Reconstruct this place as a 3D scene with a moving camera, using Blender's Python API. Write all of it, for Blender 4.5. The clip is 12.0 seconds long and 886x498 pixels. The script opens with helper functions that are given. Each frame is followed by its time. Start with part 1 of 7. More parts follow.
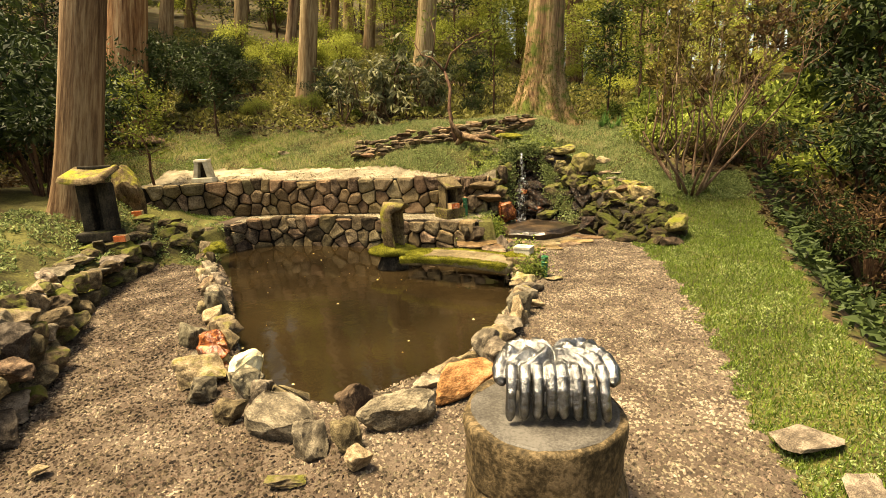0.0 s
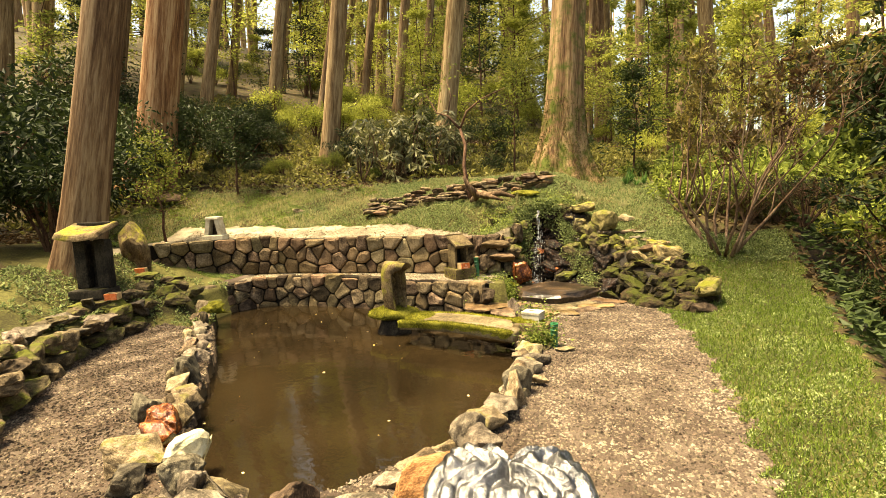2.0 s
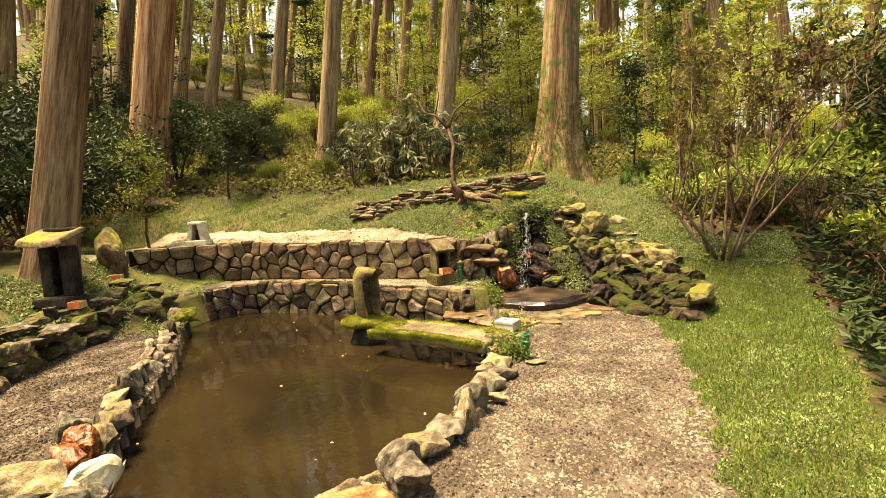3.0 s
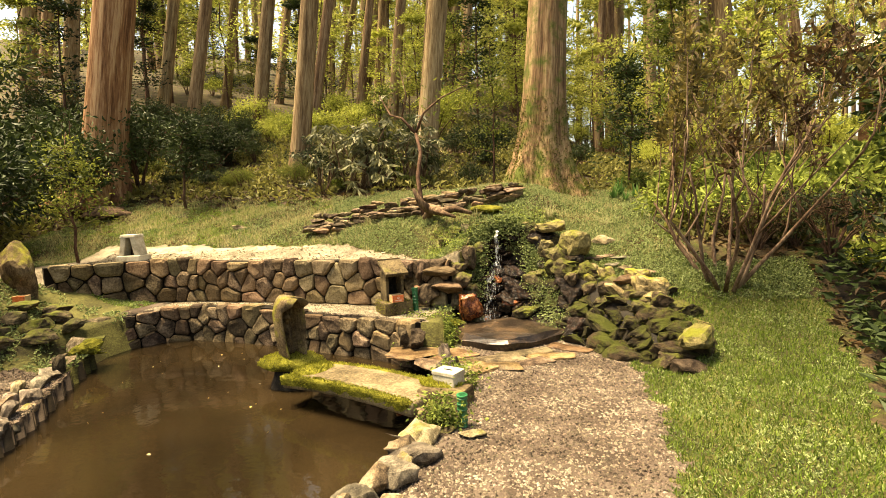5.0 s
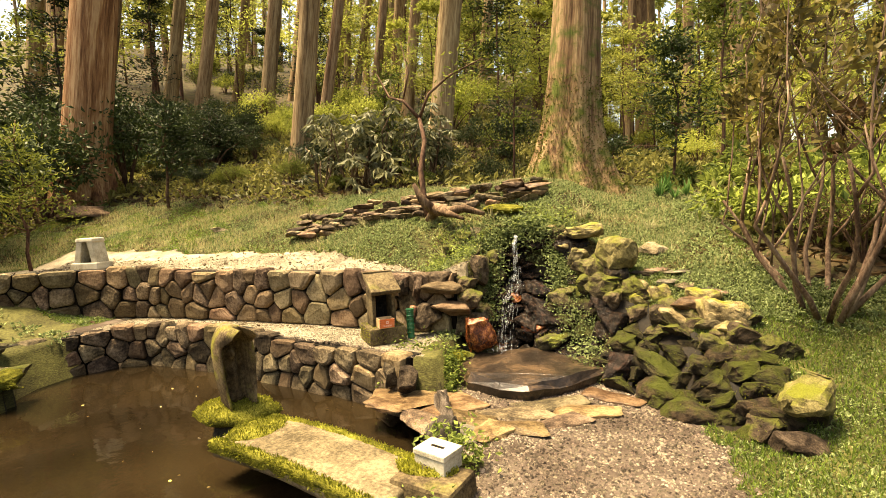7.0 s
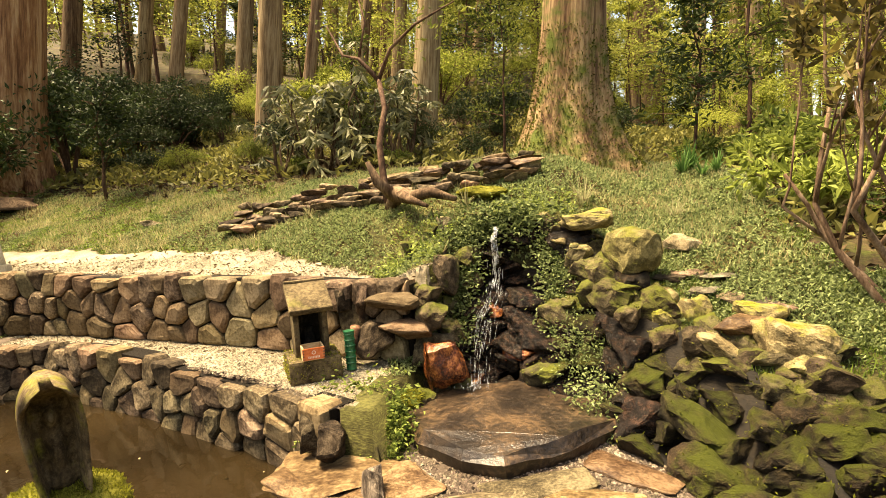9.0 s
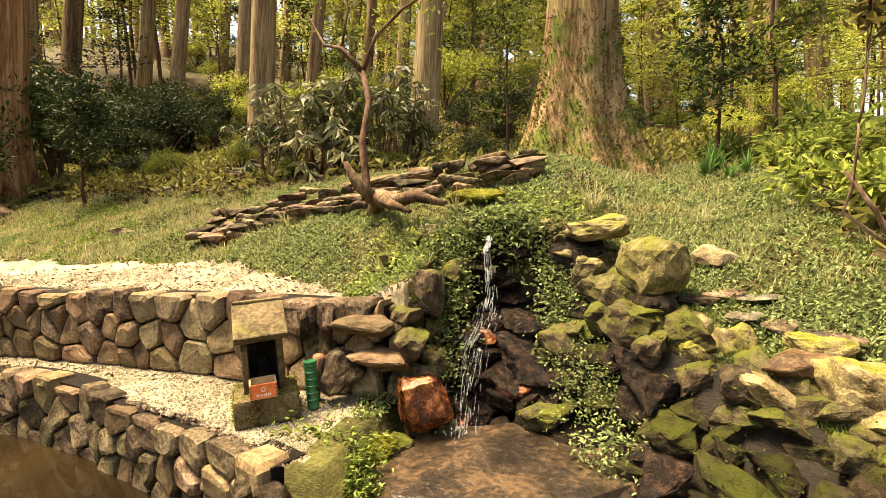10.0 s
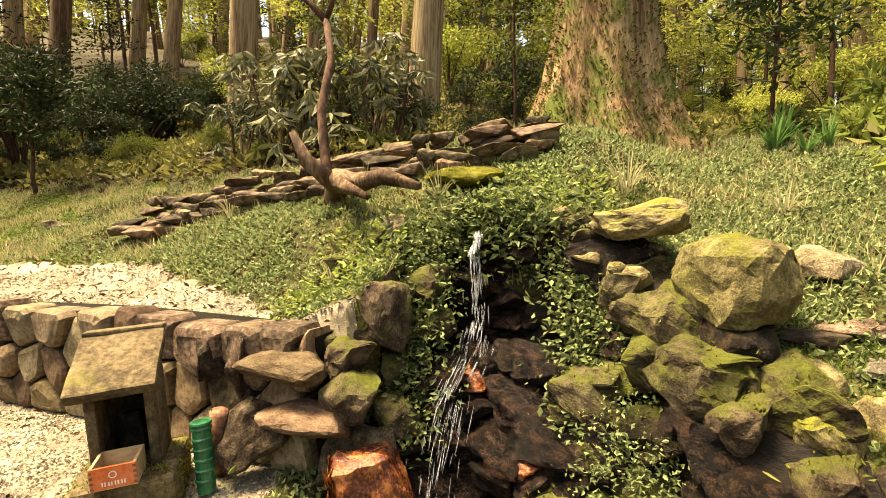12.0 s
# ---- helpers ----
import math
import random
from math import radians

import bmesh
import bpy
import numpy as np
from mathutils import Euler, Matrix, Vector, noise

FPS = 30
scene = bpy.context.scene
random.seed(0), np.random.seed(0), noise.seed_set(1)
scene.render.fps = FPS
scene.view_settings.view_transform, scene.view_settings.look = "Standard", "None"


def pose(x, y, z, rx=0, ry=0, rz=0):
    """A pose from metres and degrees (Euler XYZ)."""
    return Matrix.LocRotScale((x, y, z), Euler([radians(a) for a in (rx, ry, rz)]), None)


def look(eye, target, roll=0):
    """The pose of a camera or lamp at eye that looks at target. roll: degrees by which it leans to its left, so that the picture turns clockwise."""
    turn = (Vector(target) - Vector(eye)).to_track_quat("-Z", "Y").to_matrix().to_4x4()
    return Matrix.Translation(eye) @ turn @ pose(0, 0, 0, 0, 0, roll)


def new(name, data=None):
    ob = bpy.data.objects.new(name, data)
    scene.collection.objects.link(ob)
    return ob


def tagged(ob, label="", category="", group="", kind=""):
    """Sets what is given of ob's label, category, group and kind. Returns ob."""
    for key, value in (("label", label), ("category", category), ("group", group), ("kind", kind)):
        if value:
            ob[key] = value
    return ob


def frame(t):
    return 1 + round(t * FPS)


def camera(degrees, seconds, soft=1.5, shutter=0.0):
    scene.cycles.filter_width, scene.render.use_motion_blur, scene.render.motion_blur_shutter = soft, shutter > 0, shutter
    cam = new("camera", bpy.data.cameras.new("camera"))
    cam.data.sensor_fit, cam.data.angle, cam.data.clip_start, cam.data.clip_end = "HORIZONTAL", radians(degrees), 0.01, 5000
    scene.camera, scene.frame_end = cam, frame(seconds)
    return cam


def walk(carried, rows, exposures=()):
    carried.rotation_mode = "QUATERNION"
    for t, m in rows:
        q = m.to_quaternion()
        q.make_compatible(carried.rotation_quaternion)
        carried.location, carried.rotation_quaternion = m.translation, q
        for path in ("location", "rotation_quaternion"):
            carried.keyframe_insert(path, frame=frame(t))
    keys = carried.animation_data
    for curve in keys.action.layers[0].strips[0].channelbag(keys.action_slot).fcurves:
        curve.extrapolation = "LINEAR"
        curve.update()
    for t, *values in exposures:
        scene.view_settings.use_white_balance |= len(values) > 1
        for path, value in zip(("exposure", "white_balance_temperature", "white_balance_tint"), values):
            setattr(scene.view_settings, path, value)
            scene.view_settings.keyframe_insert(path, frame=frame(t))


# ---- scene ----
cam = camera(82.4, 12.0, soft=0.3)
PATH = [
    (0, (1.038, 1.521, 1.531), (0.805, 3.456, 1.083), -2.7),
    (0.5, (1.037, 1.685, 1.539), (0.784, 3.639, 1.194), -2.7),
    (1, (1.06, 1.853, 1.559), (0.794, 3.814, 1.269), -2.9),
    (1.5, (1.129, 1.948, 1.51), (0.824, 3.91, 1.266), -2.9),
    (2, (1.329, 2.03, 1.457), (0.967, 3.986, 1.245), -2.7),
    (2.5, (1.522, 2.176, 1.413), (1.109, 4.122, 1.214), -2.9),
    (3, (1.725, 2.423, 1.421), (1.303, 4.368, 1.224), -3.2),
    (3.2, (1.795, 2.511, 1.416), (1.372, 4.456, 1.219), -3.2),
    (4.8, (2.123, 3.425, 1.441), (1.689, 5.371, 1.281), -2.6),
    (5, (2.117, 3.555, 1.44), (1.671, 5.499, 1.284), -2.5),
    (5.5, (2.129, 3.886, 1.419), (1.662, 5.825, 1.272), -2.5),
    (6, (2.15, 4.217, 1.419), (1.653, 6.149, 1.279), -2.4),
    (6.5, (2.072, 4.548, 1.425), (1.552, 6.474, 1.279), -2.3),
    (6.7, (2.043, 4.654, 1.425), (1.516, 6.578, 1.278), -2.3),
    (8.3, (1.949, 5.703, 1.381), (1.405, 7.619, 1.193), -3.0),
    (8.5, (1.955, 5.837, 1.383), (1.413, 7.752, 1.185), -3.2),
    (9, (2.026, 6.122, 1.395), (1.477, 8.035, 1.192), -3.4),
    (9.5, (2.031, 6.412, 1.375), (1.464, 8.321, 1.189), -3.3),
    (10, (2.03, 6.714, 1.369), (1.443, 8.618, 1.195), -3.4),
    (10.5, (2.068, 7.043, 1.34), (1.459, 8.941, 1.174), -3.6),
    (11, (2.012, 7.316, 1.325), (1.389, 9.208, 1.152), -3.4),
    (11.5, (1.949, 7.522, 1.324), (1.317, 9.411, 1.142), -3.4),
    (12, (1.928, 7.706, 1.308), (1.292, 9.592, 1.11), -3.5),
]
walk(cam, [(t, look(eye, target, roll)) for t, eye, target, roll in PATH], exposures=((0.0, 2.35, 10000, 5), (0.6, 2.45, 10000, 5), (3.0, 2.62, 9900, 6), (12.0, 2.72, 9400, 10)))

# ---- daylight: thin overcast over a forest clearing ----
SUN_EL, SUN_AZ = radians(72), radians(262)
world = bpy.data.worlds.new("sky")
scene.world = world
world.use_nodes = True
wn = world.node_tree
sky = wn.nodes.new("ShaderNodeTexSky")
sky.sky_type, sky.sun_disc = "NISHITA", False
sky.sun_elevation, sky.sun_rotation = SUN_EL, SUN_AZ
sky.air_density, sky.dust_density = 1.0, 4.0
wn.links.new(sky.outputs[0], wn.nodes["Background"].inputs[0])
wn.nodes["Background"].inputs[1].default_value = 0.075
sun_data = bpy.data.lights.new("sun", "SUN")
sun_data.energy, sun_data.angle, sun_data.color = 3.3, radians(20), (1.0, 0.93, 0.8)
sun = new("sun", sun_data)
sun.matrix_world = look((0, 0, 30), (-30 * math.sin(SUN_AZ) / math.tan(SUN_EL), -30 * math.cos(SUN_AZ) / math.tan(SUN_EL), 0))


# ---- materials ----
def noise_mat(name, cols, scale=6.0, fine=60.0, rough=0.85, bump=0.4, stretch=(1, 1, 1), island=0.0, obj=0.0, moss=None, moss_amount=0.5, spec=0.12, metal=0.0, coat=0.0, space="Object", disp=0.02):
    """Two scales of noise through a colour ramp, with bump; moss: a colour on what faces up."""
    m = bpy.data.materials.new(name)
    m.use_nodes = True
    nt = m.node_tree
    n, l = nt.nodes, nt.links
    bsdf = n["Principled BSDF"]
    co = n.new("ShaderNodeTexCoord")
    mp = n.new("ShaderNodeMapping")
    mp.inputs["Scale"].default_value = stretch
    l.new(co.outputs[space], mp.inputs[0])
    big = n.new("ShaderNodeTexNoise")
    big.inputs["Scale"].default_value, big.inputs["Detail"].default_value, big.inputs["Roughness"].default_value = scale, 6, 0.62
    small = n.new("ShaderNodeTexNoise")
    small.inputs["Scale"].default_value, small.inputs["Detail"].default_value, small.inputs["Roughness"].default_value = fine, 5, 0.7
    l.new(mp.outputs[0], big.inputs[0])
    l.new(mp.outputs[0], small.inputs[0])
    mix = n.new("ShaderNodeMath")
    mix.operation = "MULTIPLY_ADD"
    mix.inputs[1].default_value = 0.45
    l.new(small.outputs[0], mix.inputs[0])
    half = n.new("ShaderNodeMath")
    half.operation = "MULTIPLY"
    half.inputs[1].default_value = 0.55
    l.new(big.outputs[0], half.inputs[0])
    l.new(half.outputs[0], mix.inputs[2])
    ramp = n.new("ShaderNodeValToRGB")
    el = ramp.color_ramp.elements
    lo, hi = 0.41, 0.59
    for i, c in enumerate(cols):
        pos = lo + (hi - lo) * i / max(1, len(cols) - 1)
        e = el[i] if i < 2 else el.new(pos)
        e.position, e.color = pos, (*c, 1)
    l.new(mix.outputs[0], ramp.inputs[0])
    colour = ramp.outputs[0]
    if island or obj:
        hsv = n.new("ShaderNodeHueSaturation")
        src = n.new("ShaderNodeNewGeometry").outputs["Random Per Island"] if island else n.new("ShaderNodeObjectInfo").outputs["Random"]
        rng = n.new("ShaderNodeMapRange")
        amount = island or obj
        rng.inputs[3].default_value, rng.inputs[4].default_value = 1 - amount, 1 + amount
        l.new(src, rng.inputs[0])
        l.new(rng.outputs[0], hsv.inputs["Value"])
        wob = n.new("ShaderNodeMath")
        wob.operation = "MULTIPLY"
        wob.inputs[1].default_value = 7.31
        l.new(src, wob.inputs[0])
        fr = n.new("ShaderNodeMath")
        fr.operation = "FRACT"
        l.new(wob.outputs[0], fr.inputs[0])
        hue = n.new("ShaderNodeMapRange")
        hue.inputs[3].default_value, hue.inputs[4].default_value = 0.5 - 0.018 * min(1, amount * 2), 0.5 + 0.022 * min(1, amount * 2)
        l.new(fr.outputs[0], hue.inputs[0])
        l.new(hue.outputs[0], hsv.inputs["Hue"])
        l.new(colour, hsv.inputs["Color"])
        colour = hsv.outputs[0]
    if moss:
        geo = n.new("ShaderNodeNewGeometry")
        sep = n.new("ShaderNodeSeparateXYZ")
        l.new(geo.outputs["Normal"], sep.inputs[0])
        patch = n.new("ShaderNodeTexNoise")
        patch.inputs["Scale"].default_value, patch.inputs["Detail"].default_value, patch.inputs["Roughness"].default_value = 4.5, 9, 0.68
        l.new(geo.outputs["Position"], patch.inputs[0])
        add = n.new("ShaderNodeMath")
        add.operation = "MULTIPLY_ADD"
        add.inputs[1].default_value = 0.13
        l.new(sep.outputs[2], add.inputs[0])
        l.new(patch.outputs[0], add.inputs[2])
        mr = n.new("ShaderNodeMapRange")
        mr.inputs[1].default_value, mr.inputs[2].default_value = 0.78 - 0.45 * moss_amount, 0.95 - 0.45 * moss_amount
        l.new(add.outputs[0], mr.inputs[0])
        tint = n.new("ShaderNodeMix")
        tint.data_type = "RGBA"
        mramp = n.new("ShaderNodeValToRGB")
        mramp.color_ramp.elements[0].position, mramp.color_ramp.elements[0].color = 0.3, (moss[0] * 0.45, moss[1] * 0.5, moss[2] * 0.5, 1)
        mramp.color_ramp.elements[1].position, mramp.color_ramp.elements[1].color = 0.7, (*moss, 1)
        l.new(small.outputs[0], mramp.inputs[0])
        l.new(mr.outputs[0], tint.inputs["Factor"])
        l.new(colour, tint.inputs["A"])
        l.new(mramp.outputs[0], tint.inputs["B"])
        colour = tint.outputs["Result"]
    l.new(colour, bsdf.inputs["Base Color"])
    bsdf.inputs["Roughness"].default_value = rough
    bsdf.inputs["Specular IOR Level"].default_value = spec
    bsdf.inputs["Metallic"].default_value = metal
    bsdf.inputs["Coat Weight"].default_value = coat
    bsdf.inputs["Coat Roughness"].default_value = 0.12
    if bump:
        b = n.new("ShaderNodeBump")
        b.inputs["Strength"].default_value, b.inputs["Distance"].default_value = bump, disp
        l.new(mix.outputs[0], b.inputs["Height"])
        l.new(b.outputs[0], bsdf.inputs["Normal"])
    return m


def leaf_mat(name, dark, light, through_light=0.4, gloss=0.12):
    """Thin leaves: colour by leaf and by plant, some light passes through."""
    m = bpy.data.materials.new(name)
    m.use_nodes = True
    nt = m.node_tree
    n, l = nt.nodes, nt.links
    bsdf, out = n["Principled BSDF"], n["Material Output"]
    geo, info = n.new("ShaderNodeNewGeometry"), n.new("ShaderNodeObjectInfo")
    add = n.new("ShaderNodeMath")
    add.operation = "MULTIPLY_ADD"
    add.inputs[1].default_value = 0.6
    l.new(geo.outputs["Random Per Island"], add.inputs[0])
    half = n.new("ShaderNodeMath")
    half.operation = "MULTIPLY"
    half.inputs[1].default_value = 0.4
    l.new(info.outputs["Random"], half.inputs[0])
    l.new(half.outputs[0], add.inputs[2])
    ramp = n.new("ShaderNodeValToRGB")
    ramp.color_ramp.elements[0].color, ramp.color_ramp.elements[1].color = (*dark, 1), (*light, 1)
    ramp.color_ramp.elements[0].position, ramp.color_ramp.elements[1].position = 0.15, 0.9
    l.new(add.outputs[0], ramp.inputs[0])
    l.new(ramp.outputs[0], bsdf.inputs["Base Color"])
    bsdf.inputs["Roughness"].default_value, bsdf.inputs["Specular IOR Level"].default_value = 0.55, gloss
    tr = n.new("ShaderNodeBsdfTranslucent")
    l.new(ramp.outputs[0], tr.inputs[0])
    mix = n.new("ShaderNodeMixShader")
    mix.inputs[0].default_value = through_light
    l.new(bsdf.outputs[0], mix.inputs[1])
    l.new(tr.outputs[0], mix.inputs[2])
    l.new(mix.outputs[0], out.inputs[0])
    return m


MOSS = (0.17, 0.17, 0.03)
M_GRAVEL = noise_mat("gravel_bed", [(0.036, 0.025, 0.018), (0.058, 0.042, 0.031), (0.09, 0.068, 0.052)], 5, 160, bump=0.6, space="Generated", stretch=(400, 400, 30), disp=0.01)
M_CHIP = noise_mat("gravel_chip", [(0.05, 0.036, 0.026), (0.105, 0.08, 0.058), (0.20, 0.16, 0.12)], 3, 40, island=0.75, bump=0)
# Same gravel west of the pond, with its shade put into the colour.
M_SHADECHIP = noise_mat("shaded_gravel_chip", [(0.022, 0.015, 0.01), (0.058, 0.041, 0.028), (0.165, 0.128, 0.095)], 3, 40, island=0.9, bump=0)
M_WHITE = noise_mat("pale_gravel", [(0.10, 0.082, 0.055), (0.19, 0.157, 0.108), (0.29, 0.248, 0.18)], 5, 160, bump=0.5, space="Generated", stretch=(400, 400, 30), disp=0.01)
M_WCHIP = noise_mat("pale_chip", [(0.10, 0.082, 0.056), (0.19, 0.16, 0.112), (0.31, 0.272, 0.2)], 3, 40, island=0.6, bump=0)
M_TURF = noise_mat("turf", [(0.018, 0.015, 0.006), (0.048, 0.045, 0.014), (0.10, 0.095, 0.03)], 2, 60, bump=0.8, space="Generated", stretch=(400, 400, 30), disp=0.03)
M_LITTER = noise_mat("forest_floor", [(0.018, 0.012, 0.007), (0.042, 0.029, 0.015), (0.085, 0.06, 0.03)], 3, 50, bump=0.8, space="Generated", stretch=(400, 400, 30), disp=0.03, moss=(0.06, 0.065, 0.015), moss_amount=0.4)
# Wet soil, near-black: shade of joints, rock gaps and ravine is in the colour.
M_SOIL = noise_mat("shaded_wet_soil", [(0.004, 0.003, 0.002), (0.009, 0.0065, 0.004), (0.02, 0.014, 0.008)], 4, 60, rough=0.6, bump=0.7, space="Generated", stretch=(400, 400, 30))
M_WALL = noise_mat("wall_stone", [(0.024, 0.017, 0.011), (0.08, 0.056, 0.034), (0.185, 0.138, 0.088)], 4, 40, obj=0.6, bump=0.8, rough=0.8)
M_RIM = noise_mat("rim_stone", [(0.035, 0.028, 0.02), (0.095, 0.077, 0.056), (0.20, 0.168, 0.125)], 4, 40, obj=0.5, bump=0.6, rough=0.75)
M_MOSSROCK = noise_mat("mossy_rock", [(0.022, 0.016, 0.01), (0.06, 0.045, 0.026), (0.13, 0.098, 0.058)], 5, 45, obj=0.5, bump=1.0, moss=(0.11, 0.115, 0.02), moss_amount=0.57)
# Wet mossy rock, darkened further: the bank face's shade is in the colour.
M_DEEPROCK = noise_mat("shaded_wet_mossy_rock", [(0.008, 0.006, 0.004), (0.025, 0.018, 0.01), (0.06, 0.042, 0.022)], 5, 45, obj=0.4, bump=1.0, moss=(0.06, 0.066, 0.01), moss_amount=0.6, rough=0.6, disp=0.035)
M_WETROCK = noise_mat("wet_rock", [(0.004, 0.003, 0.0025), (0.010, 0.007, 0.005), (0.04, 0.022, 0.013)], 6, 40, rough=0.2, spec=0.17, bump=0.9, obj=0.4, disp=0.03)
M_RUST = noise_mat("rust_rock", [(0.03, 0.008, 0.004), (0.13, 0.032, 0.010), (0.36, 0.13, 0.04)], 5, 30, rough=0.22, spec=0.5, bump=0.6)
M_SLAB = noise_mat("wet_slab", [(0.010, 0.007, 0.005), (0.03, 0.02, 0.013), (0.09, 0.055, 0.03)], 3, 30, rough=0.3, spec=0.45, bump=0.7)
M_FLAG = noise_mat("flagstone", [(0.04, 0.022, 0.012), (0.10, 0.062, 0.032), (0.21, 0.14, 0.075)], 4, 30, rough=0.32, bump=0.5, obj=0.35)
M_ORANGE = noise_mat("orange_stone", [(0.10, 0.045, 0.018), (0.23, 0.11, 0.045), (0.34, 0.2, 0.10)], 5, 40, bump=0.9)
M_TAN = noise_mat("tan_stone", [(0.07, 0.052, 0.03), (0.17, 0.13, 0.078), (0.30, 0.24, 0.155)], 5, 40, bump=0.9, obj=0.3, moss=(0.17, 0.165, 0.03), moss_amount=0.3)
M_PALE = noise_mat("cream_stone", [(0.36, 0.31, 0.18), (0.54, 0.48, 0.31), (0.64, 0.59, 0.42)], 4, 40, bump=0.5)
M_BARK = noise_mat("cedar_bark", [(0.085, 0.05, 0.026), (0.20, 0.13, 0.07), (0.34, 0.25, 0.145)], 7, 40, stretch=(1, 1, 0.07), obj=0.25, bump=1.0, moss=(0.13, 0.135, 0.04), moss_amount=0.25, disp=0.05)
M_BIGBARK = noise_mat("mossy_cedar_bark", [(0.07, 0.036, 0.02), (0.19, 0.115, 0.06), (0.33, 0.23, 0.125)], 7, 36, stretch=(1, 1, 0.06), bump=1.0, moss=(0.11, 0.13, 0.028), moss_amount=0.66, disp=0.06)
M_REDBARK = noise_mat("red_cedar_bark", [(0.10, 0.045, 0.022), (0.25, 0.125, 0.06), (0.42, 0.27, 0.15)], 6, 36, stretch=(1, 1, 0.06), bump=1.0, moss=(0.13, 0.13, 0.03), moss_amount=0.2, disp=0.06)
M_TWIG = noise_mat("twig_bark", [(0.03, 0.016, 0.01), (0.075, 0.04, 0.026), (0.13, 0.08, 0.05)], 9, 50, stretch=(1, 1, 0.3), bump=0.5, obj=0.2)
M_AZALEA = noise_mat("azalea_bark", [(0.06, 0.034, 0.022), (0.14, 0.088, 0.057), (0.25, 0.175, 0.12)], 9, 50, stretch=(1, 1, 0.3), bump=0.5)
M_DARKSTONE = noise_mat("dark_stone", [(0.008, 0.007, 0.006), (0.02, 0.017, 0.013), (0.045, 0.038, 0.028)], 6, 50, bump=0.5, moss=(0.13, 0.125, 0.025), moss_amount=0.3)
M_STATUE = noise_mat("weathered_stone", [(0.045, 0.03, 0.016), (0.105, 0.073, 0.04), (0.19, 0.14, 0.08)], 6, 45, bump=0.8, moss=(0.26, 0.24, 0.03), moss_amount=0.56)
M_SHRINE = noise_mat("shrine_stone", [(0.034, 0.024, 0.013), (0.088, 0.064, 0.034), (0.155, 0.118, 0.064)], 6, 45, bump=0.6, moss=(0.17, 0.15, 0.04), moss_amount=0.28)
M_MOSSY = noise_mat("thick_moss", [(0.045, 0.045, 0.008), (0.13, 0.125, 0.02), (0.25, 0.235, 0.045)], 7, 90, bump=1.0, rough=0.95, spec=0.05, disp=0.04)
M_BRIDGE = noise_mat("bridge_stone", [(0.05, 0.038, 0.02), (0.115, 0.088, 0.05), (0.20, 0.16, 0.095)], 4, 45, bump=0.5, moss=None)
M_GRANITE = noise_mat("pale_granite", [(0.28, 0.25, 0.18), (0.42, 0.385, 0.29), (0.52, 0.48, 0.38)], 8, 90, bump=0.3)
M_PEDESTAL = noise_mat("pedestal_stone", [(0.022, 0.016, 0.009), (0.06, 0.043, 0.023), (0.14, 0.10, 0.058)], 5, 40, bump=0.9, rough=0.7)
# Pedestal top: the shade below the sculpture is put into this dark colour.
M_POLISHED = noise_mat("shaded_granite", [(0.03, 0.027, 0.024), (0.055, 0.05, 0.045), (0.09, 0.083, 0.075)], 5, 90, rough=0.5, bump=0.1)
M_SILVER = noise_mat("cast_aluminium", [(0.1, 0.099, 0.1), (0.18, 0.179, 0.18), (0.28, 0.278, 0.28)], 14, 30, rough=0.28, metal=1.0, bump=0.9, spec=0.5)
M_ORANGEBOX = noise_mat("orange_paint", [(0.50, 0.10, 0.03), (0.62, 0.15, 0.05), (0.68, 0.21, 0.09)], 5, 60, bump=0.15, rough=0.6)
M_BARE = noise_mat("bare_cedar_board", [(0.34, 0.22, 0.10), (0.48, 0.33, 0.17), (0.58, 0.43, 0.25)], 5, 60, stretch=(0.3, 1, 1), bump=0.2, rough=0.7)
M_PAINT = noise_mat("pale_paint", [(0.72, 0.62, 0.5), (0.8, 0.72, 0.6)], 5, 60, bump=0)
M_GREEN = noise_mat("green_plastic", [(0.005, 0.07, 0.025), (0.01, 0.12, 0.045), (0.02, 0.17, 0.07)], 8, 60, rough=0.4, bump=0.1, spec=0.5)
M_CLAY = noise_mat("fired_clay", [(0.10, 0.045, 0.025), (0.20, 0.10, 0.06), (0.27, 0.15, 0.09)], 8, 60, rough=0.8, bump=0.3)
M_ROOF = noise_mat("pale_roof", [(0.35, 0.33, 0.28), (0.5, 0.47, 0.4), (0.6, 0.57, 0.5)], 3, 40, bump=0.3)
M_TIMBER = noise_mat("brown_timber", [(0.12, 0.06, 0.03), (0.22, 0.12, 0.06), (0.30, 0.18, 0.10)], 5, 40, bump=0.3)
M_DEADWOOD = noise_mat("dead_wood", [(0.03, 0.018, 0.011), (0.09, 0.055, 0.032), (0.20, 0.135, 0.085)], 8, 50, stretch=(1, 1, 0.2), bump=0.8)
M_FALLEN = noise_mat("fallen_leaf", [(0.35, 0.22, 0.06), (0.55, 0.42, 0.18), (0.7, 0.62, 0.4)], 5, 30, island=0.4, bump=0)

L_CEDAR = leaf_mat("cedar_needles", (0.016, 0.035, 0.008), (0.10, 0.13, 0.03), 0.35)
# Far crowns: paler needles than near ones, sunlight put into the colour.
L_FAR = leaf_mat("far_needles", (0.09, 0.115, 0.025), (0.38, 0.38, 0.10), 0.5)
L_HERB = leaf_mat("herb_leaves", (0.04, 0.065, 0.014), (0.31, 0.36, 0.08), 0.45)
L_DARK = leaf_mat("evergreen_leaves", (0.007, 0.014, 0.005), (0.05, 0.072, 0.02), 0.14, 0.14)
L_MID = leaf_mat("shrub_leaves", (0.04, 0.06, 0.012), (0.22, 0.24, 0.05), 0.4)
